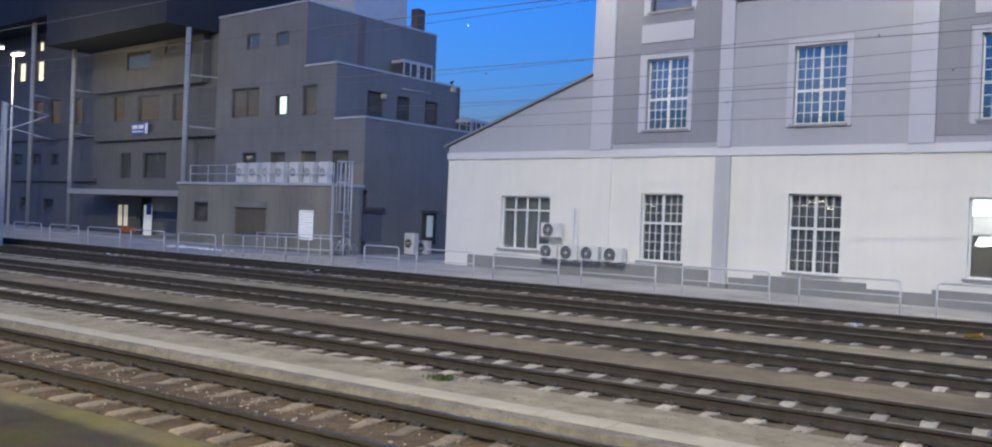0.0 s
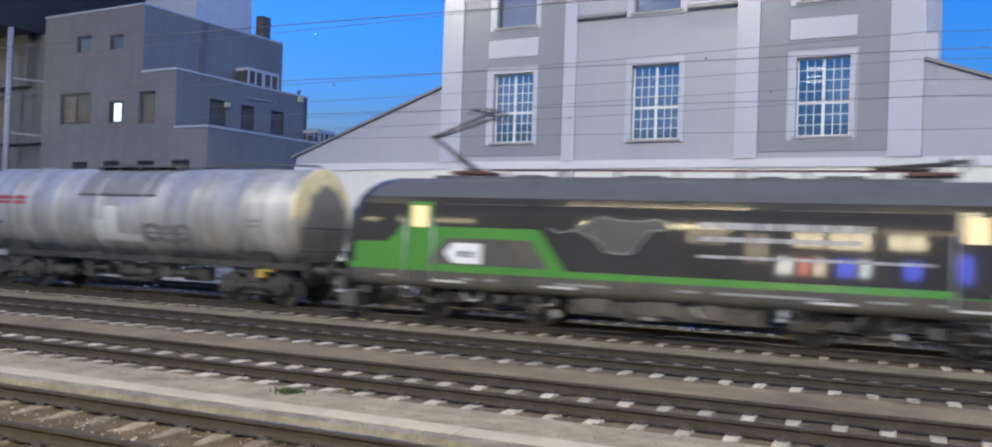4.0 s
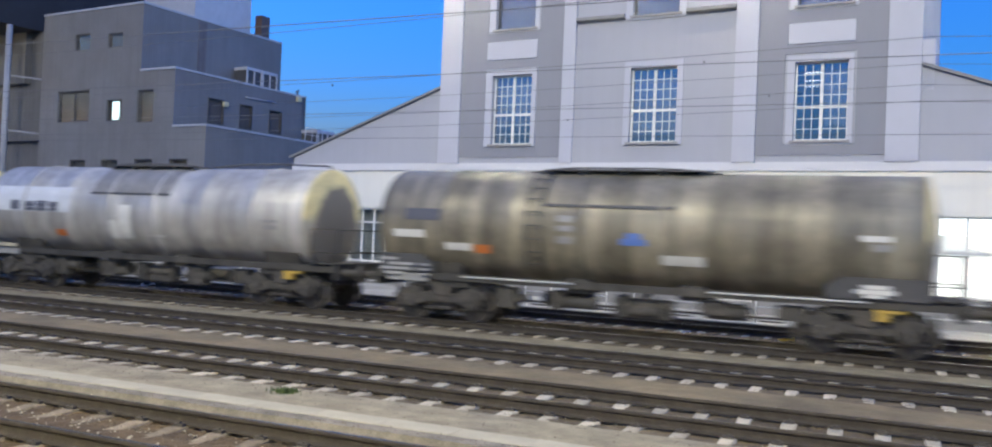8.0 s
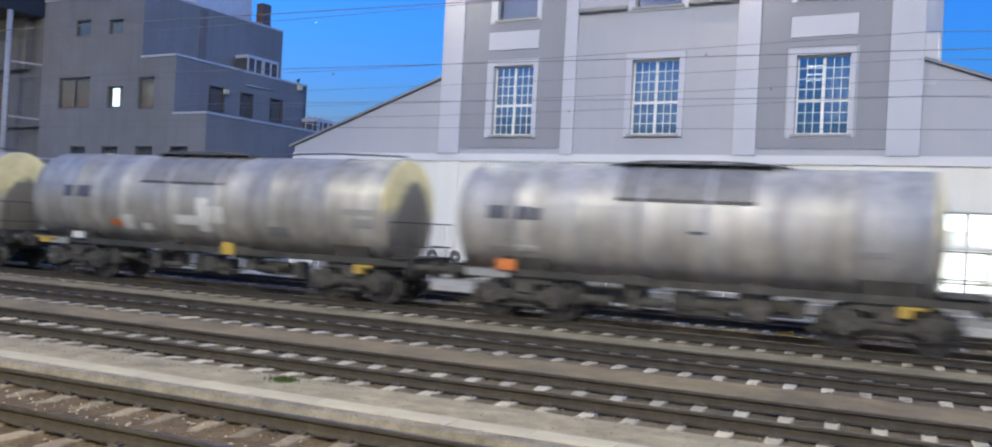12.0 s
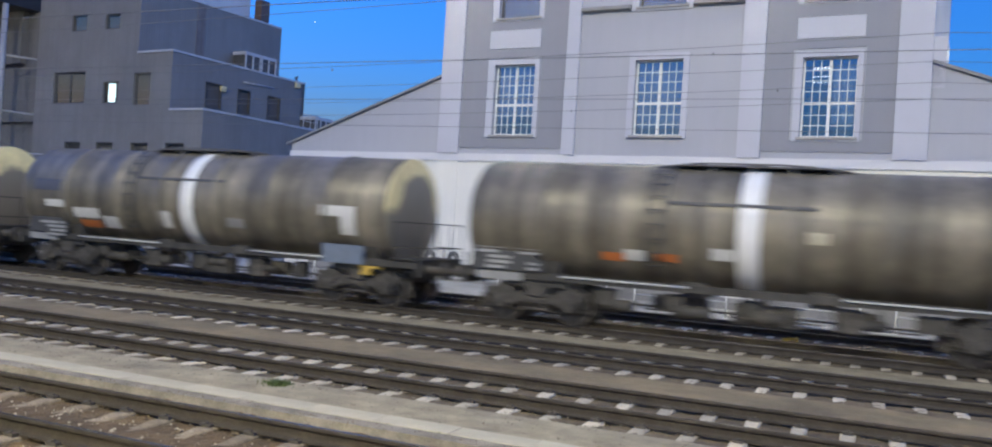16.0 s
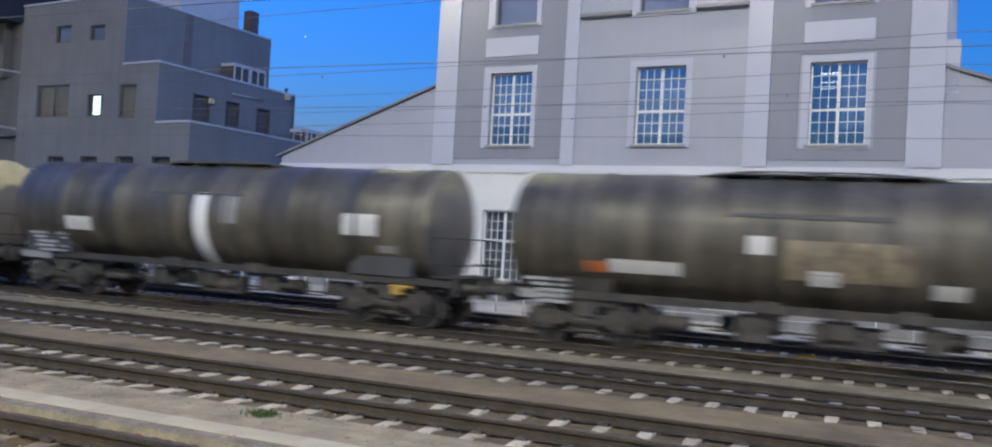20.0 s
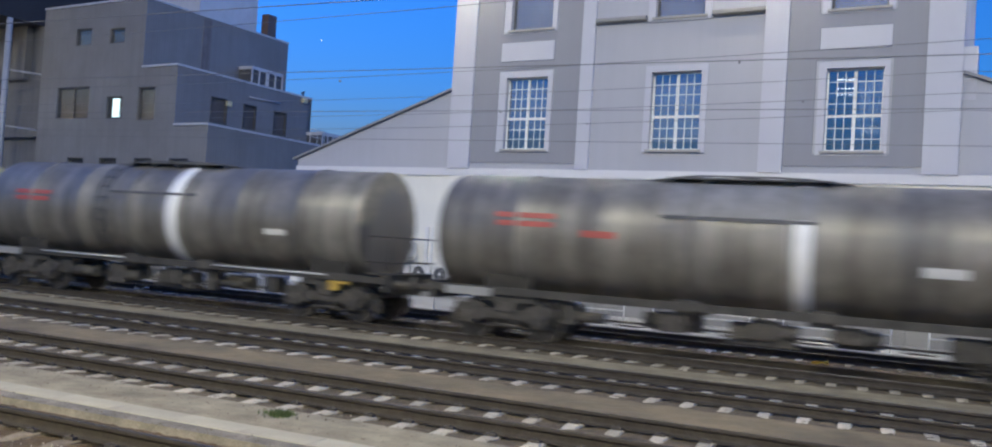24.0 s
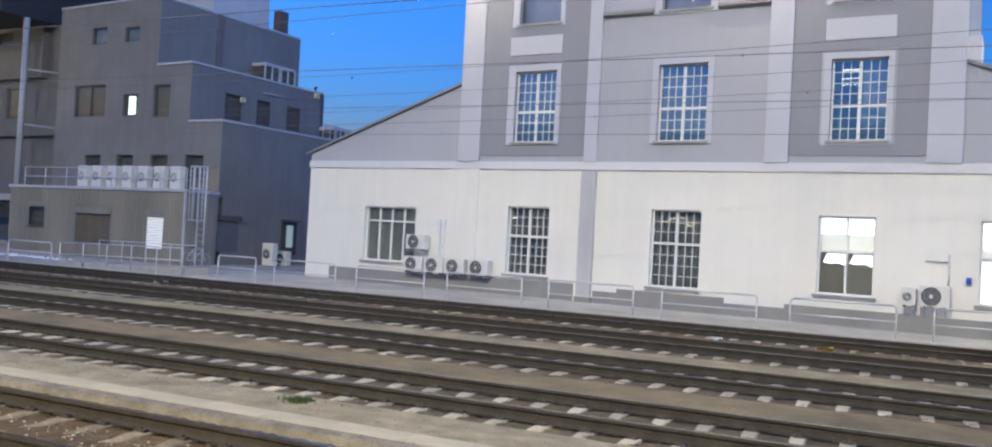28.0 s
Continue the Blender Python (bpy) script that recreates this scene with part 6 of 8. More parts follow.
def bogie_mesh(base):
    """A two-axle bogie frame: cranked side frames, bolster, axle boxes, springs and brake gear; origin on the rail at its middle."""
    bm = bmnew()
    h = base / 2
    for s in (-1, 1):
        y0, y1 = (0.93, 1.08) if s > 0 else (-1.08, -0.93)
        out = [(-h - 0.38, 0.62), (-h - 0.38, 0.80), (-h + 0.2, 0.86), (-h + 0.42, 0.72), (h - 0.42, 0.72), (h - 0.2, 0.86), (h + 0.38, 0.80), (h + 0.38, 0.62),
               (h + 0.18, 0.62), (h + 0.12, 0.42), (h - 0.32, 0.42), (h - 0.45, 0.50), (-h + 0.45, 0.50), (-h + 0.32, 0.42), (-h - 0.12, 0.42), (-h - 0.18, 0.62)]
        prism(bm, [p for p in out], y0, y1, "y")
        for x in (-h, h):
            box(bm, x - 0.17, x + 0.17, s * 1.0 - 0.14, s * 1.0 + 0.14, 0.34, 0.62, bevel=0.02)
            rod(bm, (x, s * 1.12, 0.46), (x, s * 1.2, 0.46), 0.13, 12)
            for d in (-0.26, 0.26):
                rod(bm, (x + d, s * 1.0, 0.42), (x + d, s * 1.0, 0.68), 0.075, 10)
        box(bm, -0.3, 0.3, s * 1.0 - 0.1, s * 1.0 + 0.1, 0.55, 0.9)
        for x in (-h - 0.56, -h + 0.56, h - 0.56, h + 0.56):
            box(bm, x - 0.06, x + 0.06, s * 0.7535 - 0.06, s * 0.7535 + 0.06, 0.28, 0.62)
        # coil springs, damper links, brake hangers and shoes, equalising rod and side bearer
        for x in (-h - 0.26, -h + 0.26, h - 0.26, h + 0.26):
            for k in range(4):
                rod(bm, (x, s * 1.0, 0.44 + k * 0.06), (x, s * 1.0, 0.465 + k * 0.06), 0.105, 10)
        for x in (-h, h):
            prism(bm, [(x - 0.2, 0.62), (x + 0.2, 0.62), (x + 0.1, 0.92), (x - 0.1, 0.92)], s * 1.0 - 0.06, s * 1.0 + 0.06, "y")
            rod(bm, (x - 0.34, s * 1.11, 0.86), (x - 0.12, s * 1.13, 0.5), 0.022, 6)
            rod(bm, (x + 0.34, s * 1.11, 0.86), (x + 0.12, s * 1.13, 0.5), 0.022, 6)
            box(bm, x - 0.07, x + 0.07, s * 1.2 - 0.02, s * 1.2 + 0.02, 0.4, 0.52)
        for x in (-h - 0.5, -h + 0.5, h - 0.5, h + 0.5):
            rod(bm, (x, s * 0.83, 0.92), (x * 1.03, s * 0.8, 0.3), 0.03, 6)
        tube(bm, [(-h - 0.45, s * 0.86, 0.34), (-0.4, s * 0.9, 0.28), (0.4, s * 0.9, 0.28), (h + 0.45, s * 0.86, 0.34)], 0.028)
        tube(bm, [(-0.35, s * 1.12, 0.95), (-0.2, s * 1.14, 0.7), (0.25, s * 1.14, 0.66), (0.42, s * 1.12, 0.95)], 0.02)
        for x in (-0.22, 0.0, 0.22):
            rod(bm, (x, s * 1.0, 0.36), (x, s * 1.0, 0.56), 0.07, 10)
        box(bm, -0.36, 0.36, s * 1.0 - 0.12, s * 1.0 + 0.12, 0.33, 0.38)
    box(bm, -0.28, 0.28, -0.93, 0.93, 0.6, 0.9)
    for x in (-h - 0.33, h + 0.33):
        box(bm, x - 0.06, x + 0.06, -0.95, 0.95, 0.64, 0.78)
    return to_mesh("bogie", bm, M_STEEL)


BOGIES = {1.8: bogie_mesh(1.8), 3.0: bogie_mesh(3.0)}


def bogie(parent, x, base=1.8):
    b = part("bogie", BOGIES[base], None, parent, at=pose(x, 0, 0))
    for d in (-base / 2, base / 2):
        w = part("wheelset", WHEELSET, None, b, at=pose(d, 0, WHEEL_R))
        AXLES.setdefault(d, []).append(w)
    return b


def buffer_mesh():
    bm = bmnew()
    rod(bm, (0, 0, 0), (0.3, 0, 0), 0.11, 12)
    rod(bm, (0.3, 0, 0), (0.56, 0, 0), 0.085, 12)
    rod(bm, (0.56, 0, 0), (0.62, 0, 0), 0.24, 20, 0.22)
    return to_mesh("buffer", bm, M_STEEL)


BUFFER = buffer_mesh()


def curved_patch(bm, x0, x1, a0, a1, r, zc, lift=0.006, n=6):
    """A thin plate lying on the tank's near side: between two heights given as degrees below the top, swung to the near side."""
    rows = []
    for k in (lift, lift + 0.004):
        rows.append([[bm.verts.new((x, -(r + k) * math.sin(radians(a0 + (a1 - a0) * i / n)), zc + (r + k) * math.cos(radians(a0 + (a1 - a0) * i / n)))) for x in (x0, x1)] for i in range(n + 1)])
    lo, hi = rows
    for i in range(n):
        bm.faces.new((hi[i][0], hi[i + 1][0], hi[i + 1][1], hi[i][1]))
        bm.faces.new((lo[i][0], lo[i][1], lo[i + 1][1], lo[i + 1][0]))
        for j in (0, 1):
            bm.faces.new((lo[i][j], lo[i + 1][j], hi[i + 1][j], hi[i][j]))
    for i in (0, n):
        bm.faces.new((lo[i][0], lo[i][1], hi[i][1], hi[i][0]))


def stroke(bm, pts, t, r, zc):
    """A hand-drawn line on the tank's near side through (x, degrees below the top), in short overlapping dabs."""
    for (x0, a0), (x1, a1) in zip(pts, pts[1:]):
        n = max(2, int((abs(x1 - x0) + abs(a1 - a0) * 0.0255) / (t * 0.6)))
        da = math.degrees(t / 2 / r)
        for i in range(n + 1):
            x, a = x0 + (x1 - x0) * i / n, a0 + (a1 - a0) * i / n
            curved_patch(bm, x - t / 2, x + t / 2, a - da, a + da, r, zc, 0.012 + 0.0001 * (i % 3), 1)


def tank_wagon(front, rear, plating, label, r=1.46, marks=(), band=None, end=None, pipe=False, walk_at=-0.3, walk_len=3.5, side_rail=True, yellow=True, skirt=(), braces=False, plates=(), rim=1.4, top_bar=False, strokes=()):
    """A bogie tank wagon. marks: (x from the middle, width, degree from, degree to, material, label); a negative width makes a loop."""
    L = front - rear
    mid = (front + rear) / 2
    h = L / 2
    w = thing("tank_wagon", label, "tank wagon", pose(mid, TRAIN_Y, RAIL), "tank wagons of the goods train")
    TRAIN.append((w, mid))
    zc = 3.99 - r
    xf, xr = h - rim, -h + 0.8                  # rims of the front and rear ends
    seams = 7
    dish = [(0.22, 0.15), (0.2, 0.5), (0.15, 0.85), (0.09, 1.13), (0.03, 1.34)]
    prof = [(xr - d, q) for d, q in dish] + [(xr + 0.01, r - 0.06), (xr + 0.06, r - 0.02), (xr + 0.14, r)]
    joints = [xr + (xf - xr) * i / seams for i in range(seams + 1)]
    for x in joints[1:-1]:
        prof += [(x - 0.03, r), (x - 0.015, r + 0.008), (x + 0.015, r + 0.008), (x + 0.03, r)]
    prof += [(xf - 0.06, r), (xf - 0.03, r - 0.03), (xf - 0.02, 1.3), (xf + 0.06, 0.9), (xf + 0.14, 0.3)]
    bm = bmnew()
    lathe(bm, prof, zc, 48)
    tank = part("tank", bm, plating, w)
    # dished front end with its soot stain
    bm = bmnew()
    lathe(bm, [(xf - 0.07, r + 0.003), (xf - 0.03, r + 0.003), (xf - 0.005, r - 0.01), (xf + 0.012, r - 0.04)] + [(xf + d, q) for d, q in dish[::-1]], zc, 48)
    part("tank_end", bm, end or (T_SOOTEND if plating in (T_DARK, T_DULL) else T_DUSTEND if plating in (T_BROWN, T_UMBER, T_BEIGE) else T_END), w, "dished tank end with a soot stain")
    for i in (1, 3, 4, 6):
        x = joints[i]
        bm = bmnew()
        lathe(bm, [(x - 0.05, r + 0.002), (x - 0.045, r + 0.03), (x + 0.045, r + 0.03), (x + 0.05, r + 0.002)], zc, 40)
        part("stiffening_ring", bm, plating, tank)
    if band is not None:
        bm = bmnew()
        lathe(bm, [(band - 0.24, r + 0.001), (band - 0.235, r + 0.012), (band + 0.235, r + 0.012), (band + 0.24, r + 0.001)], zc, 48)
        part("band", bm, T_BANDW, tank, "white painted band round the tank")
    for x, wd, a0, a1, m_, lb in marks:
        bm = bmnew()
        if wd < 0:
            for i in range(18):
                p, q = 2 * math.pi * i / 18, 2 * math.pi * (i + 1.15) / 18
                xs = sorted((x - wd / 2 * math.cos(p), x - wd / 2 * math.cos(q)))
                mid_a = (a0 + a1) / 2 + (a1 - a0) / 2 * (math.sin(p) + math.sin(q)) / 2
                curved_patch(bm, xs[0] - 0.035, xs[1] + 0.035, mid_a - 2.2, mid_a + 2.2, r, zc, 0.006, 2)
        else:
            curved_patch(bm, x - wd / 2, x + wd / 2, a0, a1, r, zc)
        part("marking", bm, m_, tank, lb)
    for pts, t, m_, lb in strokes:
        bm = bmnew()
        stroke(bm, pts, t, r, zc)
        part("marking", bm, m_, tank, lb)
    # underframe
    for s in (-1, 1):
        bm = bmnew()
        box(bm, -h + 0.62, h - 0.62, s * 1.12 - 0.05, s * 1.12 + 0.05, 1.06, 1.24)
        part("sole_bar", bm, M_FRAMEST, w)
    for s in (-1, 1):
        bm = bmnew()
        x = s * (h - 0.66)
        box(bm, x - 0.06, x + 0.06, -1.25, 1.25, 0.86, 1.28)
        part("headstock", bm, M_FRAMEST, w)
        for y in (-0.875, 0.875):
            part("buffer", BUFFER, None, w, at=pose(s * (h - 0.62), y, 1.06) if s > 0 else pose(-h + 0.62, y, 1.06, 0, 0, 180))
        bm = bmnew()
        box(bm, s * (h - 0.6), s * (h - 0.05), -0.06, 0.06, 0.98, 1.1)
        part("coupling", bm, M_STEEL, w)
    for x in (-h + 2.55, h - 2.55):
        bogie(w, x)
        bm = bmnew()
        for s in (-1, 1):
            prism(bm, [(s * 0.6, 1.2), (s * 1.0, 1.2), (s * 1.08, zc - 0.96), (s * 0.7, zc - 1.24)], x - 0.6, x + 0.6, "x")
        box(bm, x - 0.8, x + 0.8, -1.1, 1.1, 0.9, 1.2)
        part("saddle", bm, M_FRAMEST, w)
    bm = bmnew()
    for x in (-1.4, 1.4):
        box(bm, x - 0.3, x + 0.3, -1.05, 1.05, 0.95, 1.3)
    box(bm, -0.5, 0.9, -0.9, -0.5, 0.45, 0.9)
    rod(bm, (-2.4, -0.55, 0.75), (-1.1, -0.55, 0.75), 0.19, 14)
    rod(bm, (1.6, -0.2, 0.7), (2.5, -0.2, 0.7), 0.2, 14)
    rod(bm, (0.1, 0, 1.1), (0.1, -0.9, 0.62), 0.11, 12)
    part("brake_gear", bm, M_STEEL, w)
    bm = bmnew()
    rod(bm, (-h + 3.7, -0.25, 0.62), (h - 3.7, -0.25, 0.62), 0.03, 6)
    part("brake_rod", bm, M_STEEL, w)
    if pipe:
        bm = bmnew()
        rod(bm, (-h + 3.2, -1.19, 1.18), (-1.5, -1.19, 1.18), 0.024, 8)
        part("side_pipe", bm, M_PIPE, w, "pale pipe along the sole bar")
        bm = bmnew()
        rod(bm, (1.8, -1.19, 1.18), (h - 2.5, -1.19, 1.18), 0.024, 8)
        part("side_pipe", bm, M_PIPE, w, "pale pipe along the sole bar")
    if side_rail:
        # dark strip painted for the shading line at the panel's lower edge
        bm = bmnew()
        curved_patch(bm, walk_at - 1.72, walk_at + 1.5, 66.5, 69.5, r, zc, 0.02)
        part("panel_edge_line", bm, M_WALK, tank)
        if not pipe:
            bm = bmnew()
            curved_patch(bm, walk_at - 1.69, walk_at + 1.47, 22, 66, r, zc, 0.012, 10)
            part("splash_apron", bm, M_APRON if plating in (T_SILVER, T_GREY, T_DULL) else plating, tank, "dirty apron below the walkway")
    for a, b in skirt:
        bm = bmnew()
        prism(bm, [(a, 1.245), (b, 1.245), (b, 1.5), (b - 0.35 if a < 0 else b, 1.72), (a + 0.35 if a > 0 else a, 1.72), (a, 1.5)], -1.225, -1.2, "y")
        part("end_skirt", bm, M_SKIRT, w, "dark grey skirt plate over the bogie")
    if braces:
        for s in (-1, 1):
            bm = bmnew()
            prism(bm, [(-0.9 + s * 0.1, 1.2), (-0.9 + s * 0.22, 1.2), (-0.9 + s * 0.95, 1.62), (-0.9 + s * 0.8, 1.62)], -1.2, -1.15, "y")
            part("brace", bm, M_CREAM, w, "dull yellow diagonal brace")
    for a, b, c, d, m_, lb in plates:
        bm = bmnew()
        box(bm, a, b, -1.26, -1.228, c, d)
        part("plate", bm, m_, w, lb)
    # pipes, valves and tanks that crowd the underframe
    rr = random.Random(int(-rear * 10))
    for k in range(13):
        x = -h + 3.9 + (2 * h - 8.4) * (k + rr.uniform(-0.4, 0.4)) / 12
        bm = bmnew()
        kind = k % 3
        if kind == 0:
            box(bm, x, x + rr.uniform(0.25, 0.75), -1.02, -0.6, rr.uniform(0.42, 0.66), 0.98, bevel=0.02)
            rod(bm, (x + 0.1, -1.06, 0.6), (x + 0.1, -1.06, 1.1), 0.02, 5)
        elif kind == 1:
            q, z = rr.uniform(0.09, 0.17), rr.uniform(0.6, 0.8)
            rod(bm, (x - 0.45, -0.85, z), (x + 0.45, -0.85, z), q, 12)
            for d in (-0.28, 0.28):
                box(bm, x + d - 0.025, x + d + 0.025, -0.87, -0.83, z, 1.1)
        else:
            tube(bm, [(x, -0.95, 1.0), (x + 0.02, -0.98, 0.75), (x + 0.15, -1.0, 0.6), (x + 0.7, -1.0, 0.6), (x + 0.8, -1.0, 1.0)], 0.025)
        part("underframe_fitting", bm, M_STEEL if k % 2 else M_FRAMEST, w)
    # walkway, dome and end ladder
    bm = bmnew()
    box(bm, walk_at - walk_len / 2, walk_at + walk_len / 2, -0.62, 0.62, zc + r + 0.01, zc + r + 0.045)
    for i in range(5):
        x = walk_at - walk_len / 2 + walk_len * i / 4
        box(bm, x - 0.03, x + 0.03, -0.6, 0.6, zc + r - 0.16, zc + r + 0.01)
    # folded handrails and sloping end flaps
    for s in (-1, 1):
        tube(bm, [(walk_at - walk_len * 0.42, s * 0.6, zc + r + 0.05), (walk_at - walk_len * 0.3, s * 0.6, zc + r + 0.075), (walk_at + walk_len * 0.18, s * 0.6, zc + r + 0.08), (walk_at + walk_len * 0.4, s * 0.6, zc + r + 0.05)], 0.022)
        x = walk_at + s * walk_len / 2
        prism(bm, [(x, zc + r + 0.01), (x, zc + r + 0.045), (x + s * 0.42, zc + r - 0.01), (x + s * 0.42, zc + r - 0.04)], -0.4, 0.4, "y")
    part("walkway", bm, M_WALK, w, "dark grating walkway on the tank top")
    if top_bar:
        bm = bmnew()
        x = walk_at + walk_len / 2 + 0.3
        tube(bm, [(x, -0.1, zc + r + 0.02), (x + 1.2, -0.1, zc + r + 0.12), (x + 2.4, -0.1, zc + r + 0.15), (xf - 0.15, -0.1, zc + r + 0.1), (xf - 0.05, -0.1, zc + r - 0.01)], 0.032)
        part("top_pipe", bm, M_WALK, w, "dark pipe along the tank top")
    bm = bmnew()
    rod(bm, (walk_at, 0, zc + r - 0.05), (walk_at, 0, zc + r + 0.09), 0.3, 18)
    part("manhole", bm, M_WALK, w)
    bm = bmnew()
    for dx in (-0.2, 0.2) if pipe else ():
        tube(bm, [(walk_at - 1.95 + dx, -(r + 0.09) * math.sin(radians(22 + i * 14)), zc + (r + 0.09) * math.cos(radians(22 + i * 14))) for i in range(9)], 0.02)
    for i in range(9 if pipe else 0):
        a = radians(26 + i * 12.5)
        rod(bm, (walk_at - 2.15, -(r + 0.09) * math.sin(a), zc + (r + 0.09) * math.cos(a)), (walk_at - 1.75, -(r + 0.09) * math.sin(a), zc + (r + 0.09) * math.cos(a)), 0.014, 5)
    if pipe:
        part("side_ladder", bm, M_SKIRT, w, "dark ladder up the tank side")
    else:
        bm.free()
    x = h - 0.62
    bm = bmnew()
    box(bm, xf + 0.06, x + 0.05, -1.25, 1.25, 1.28, 1.31)
    deck = part("end_platform", bm, M_FRAMEST, w, "railed brakeman platform")
    for px, y in ((x, -1.2), (x, -0.3), (x, 0.5), (x, 1.2), (xf + 0.1, -1.2), (xf + 0.1, 1.2)):
        bm = bmnew()
        rod(bm, (px, y, 1.28), (px, y, 2.25), 0.018, 6)
        part("rail_post", bm, M_FRAMEST, deck)
    for z in (1.6, 2.25):
        bm = bmnew()
        tube(bm, [(xf + 0.1, -1.2, z), (x, -1.2, z), (x, 1.2, z), (xf + 0.1, 1.2, z)], 0.018)
        part("hand_rail", bm, M_FRAMEST, deck)
    bm = bmnew()
    box(bm, -h + 1.0, -h + 2.2, -1.19, -1.165, 1.0, 1.2)
    part("lettering_panel", bm, M_DULLLABEL, w)
    if yellow:
        bm = bmnew()
        box(bm, h - 2.36, h - 1.78, -1.26, -1.12, 0.98, 1.04)
        box(bm, h - 2.34, h - 2.08, -1.25, -1.1, 0.8, 0.98)
        part("brake_handle", bm, M_YELLOW, w, "yellow brake handle box")
    return w


W_, D_, G_, H_ = M_LABEL, M_DARKLABEL, M_DULLLABEL, M_HAZ
WD, DD, GD, HD = "white data label", "dark owner's mark", "grey worn label", "orange hazard plate"
BL = "blue block of a faded owner's mark"


def ring(x, w, a0, a1, m_, lb, t=0.2):
    """An outlined block of paint: two uprights and two cross bars."""
    d = (a1 - a0) * 0.16
    return ((x - w / 2 + t / 2, t, a0 + d, a1 - d, m_, lb), (x + w / 2 - t / 2, t, a0 + d, a1 - d, m_, lb), (x, w, a0, a0 + d, m_, lb), (x, w, a1 - d, a1, m_, lb))


def row_bars(x0, x1, z0, z1):
    """Short rows of unreadable white lettering on the end skirt."""
    rr = random.Random(int(abs(x0) * 100))
    out, z = [], z1
    while z > z0:
        a = x0 + rr.uniform(0, 0.35) + (z1 - z) * 0.5
        out.append((a, min(a + rr.uniform(0.45, 1.0), x1), z - 0.075, z, M_ROWS, "row of unreadable white lettering"))
        if rr.random() < 0.6:
            out.append((min(a + 1.1, x1 - 0.3), x1, z - 0.07, z - 0.005, M_DULLLABEL, "row of unreadable lettering"))
        z -= 0.125
    return tuple(out)


ENDS = iter(zip(GAPS, GAPS[1:]))


def next_wagon(plating, label, **opts):
    """The next wagon of the train, from front to rear."""
    front, rear = next(ENDS)
    tank_wagon(front, rear, plating, label, **opts)


next_wagon(T_SILVER, "silver tank wagon with pale labels and faded red lettering",
           marks=((-4.95, 1.45, 71, 76, M_REDLABEL, "faded red lettering bar"), (-4.9, 1.4, 78, 82, M_REDLABEL, "faded red lettering bar"), (-0.39, 0.53, 82, 125, W_, WD), (-0.96, 0.5, 99, 126, W_, WD), (0.33, 0.9, 116, 126, W_, WD), (5.06, 0.55, 93, 96, G_, GD), (5.06, 0.5, 99, 102, G_, GD), (-5.67, 0.7, 104, 108, D_, DD), (-6.4, 0.4, 120, 129, H_, HD))
        + ((1.25, -0.7, 103, 122, M_SCRAWL, "dark sprayed scrawl"), (1.9, -0.8, 105, 124, M_SCRAWL, "dark sprayed scrawl"), (2.45, -0.6, 103, 121, M_SCRAWL, "dark sprayed scrawl"), (1.8, 1.7, 112, 114, M_SCRAWL, "dark sprayed scrawl")),
           rim=1.0, walk_at=-0.15, walk_len=3.3, top_bar=True)
next_wagon(T_BROWN, "soot-brown tank wagon with a white band and pale graffiti",
           marks=((-4.35, 0.45, 113, 123, H_, HD), (-3.88, 0.38, 113, 120, W_, WD), (-2.83, 0.55, 118, 127, W_, WD), (5.0, 0.45, 96, 100, G_, GD), (0.9, 0.38, 74, 80, G_, GD), (0.9, 0.34, 86, 92, G_, GD), (0.95, 0.38, 98, 104, G_, GD), (0.9, 0.4, 112, 119, G_, GD)),
           strokes=tuple((p, t, M_SPRAY, "line of pale spray paint") for p, t in (
               (((2.26, 66), (2.8, 61), (3.38, 59), (3.46, 80), (3.5, 100), (3.52, 119)), 0.035), (((2.25, 85), (2.9, 81.5), (3.47, 79)), 0.07), (((2.34, 121), (3.52, 119.5)), 0.08),
               (((2.37, 120), (2.52, 111), (2.73, 105), (3.08, 106), (3.28, 111), (3.42, 118)), 0.09), (((2.23, 92), (2.5, 95), (2.77, 97)), 0.11), (((2.3, 99), (2.4, 110)), 0.07),
               (((-2.3, 88), (-2.27, 104), (-2.02, 121), (-1.54, 123), (-1.05, 119)), 0.09), (((-2.25, 86), (-1.74, 85)), 0.07), (((-2.01, 93), (-1.69, 110), (-1.32, 90), (-1.36, 102), (-1.1, 119)), 0.1),
               (((-2.05, 64), (-1.29, 62)), 0.04), (((-2.15, 96), (-1.9, 108), (-1.75, 121)), 0.06), (((-1.6, 95), (-1.5, 115)), 0.05))),
           band=-0.1,
           pipe=True,
           plates=row_bars(-7.1, -5.2, 1.2, 1.95) + ((5.2, 5.8, 1.3, 1.42, W_, WD),),
           rim=1.2, walk_at=-0.1, walk_len=3.4, skirt=((-6.9, -5.2), (4.6, 5.8)))
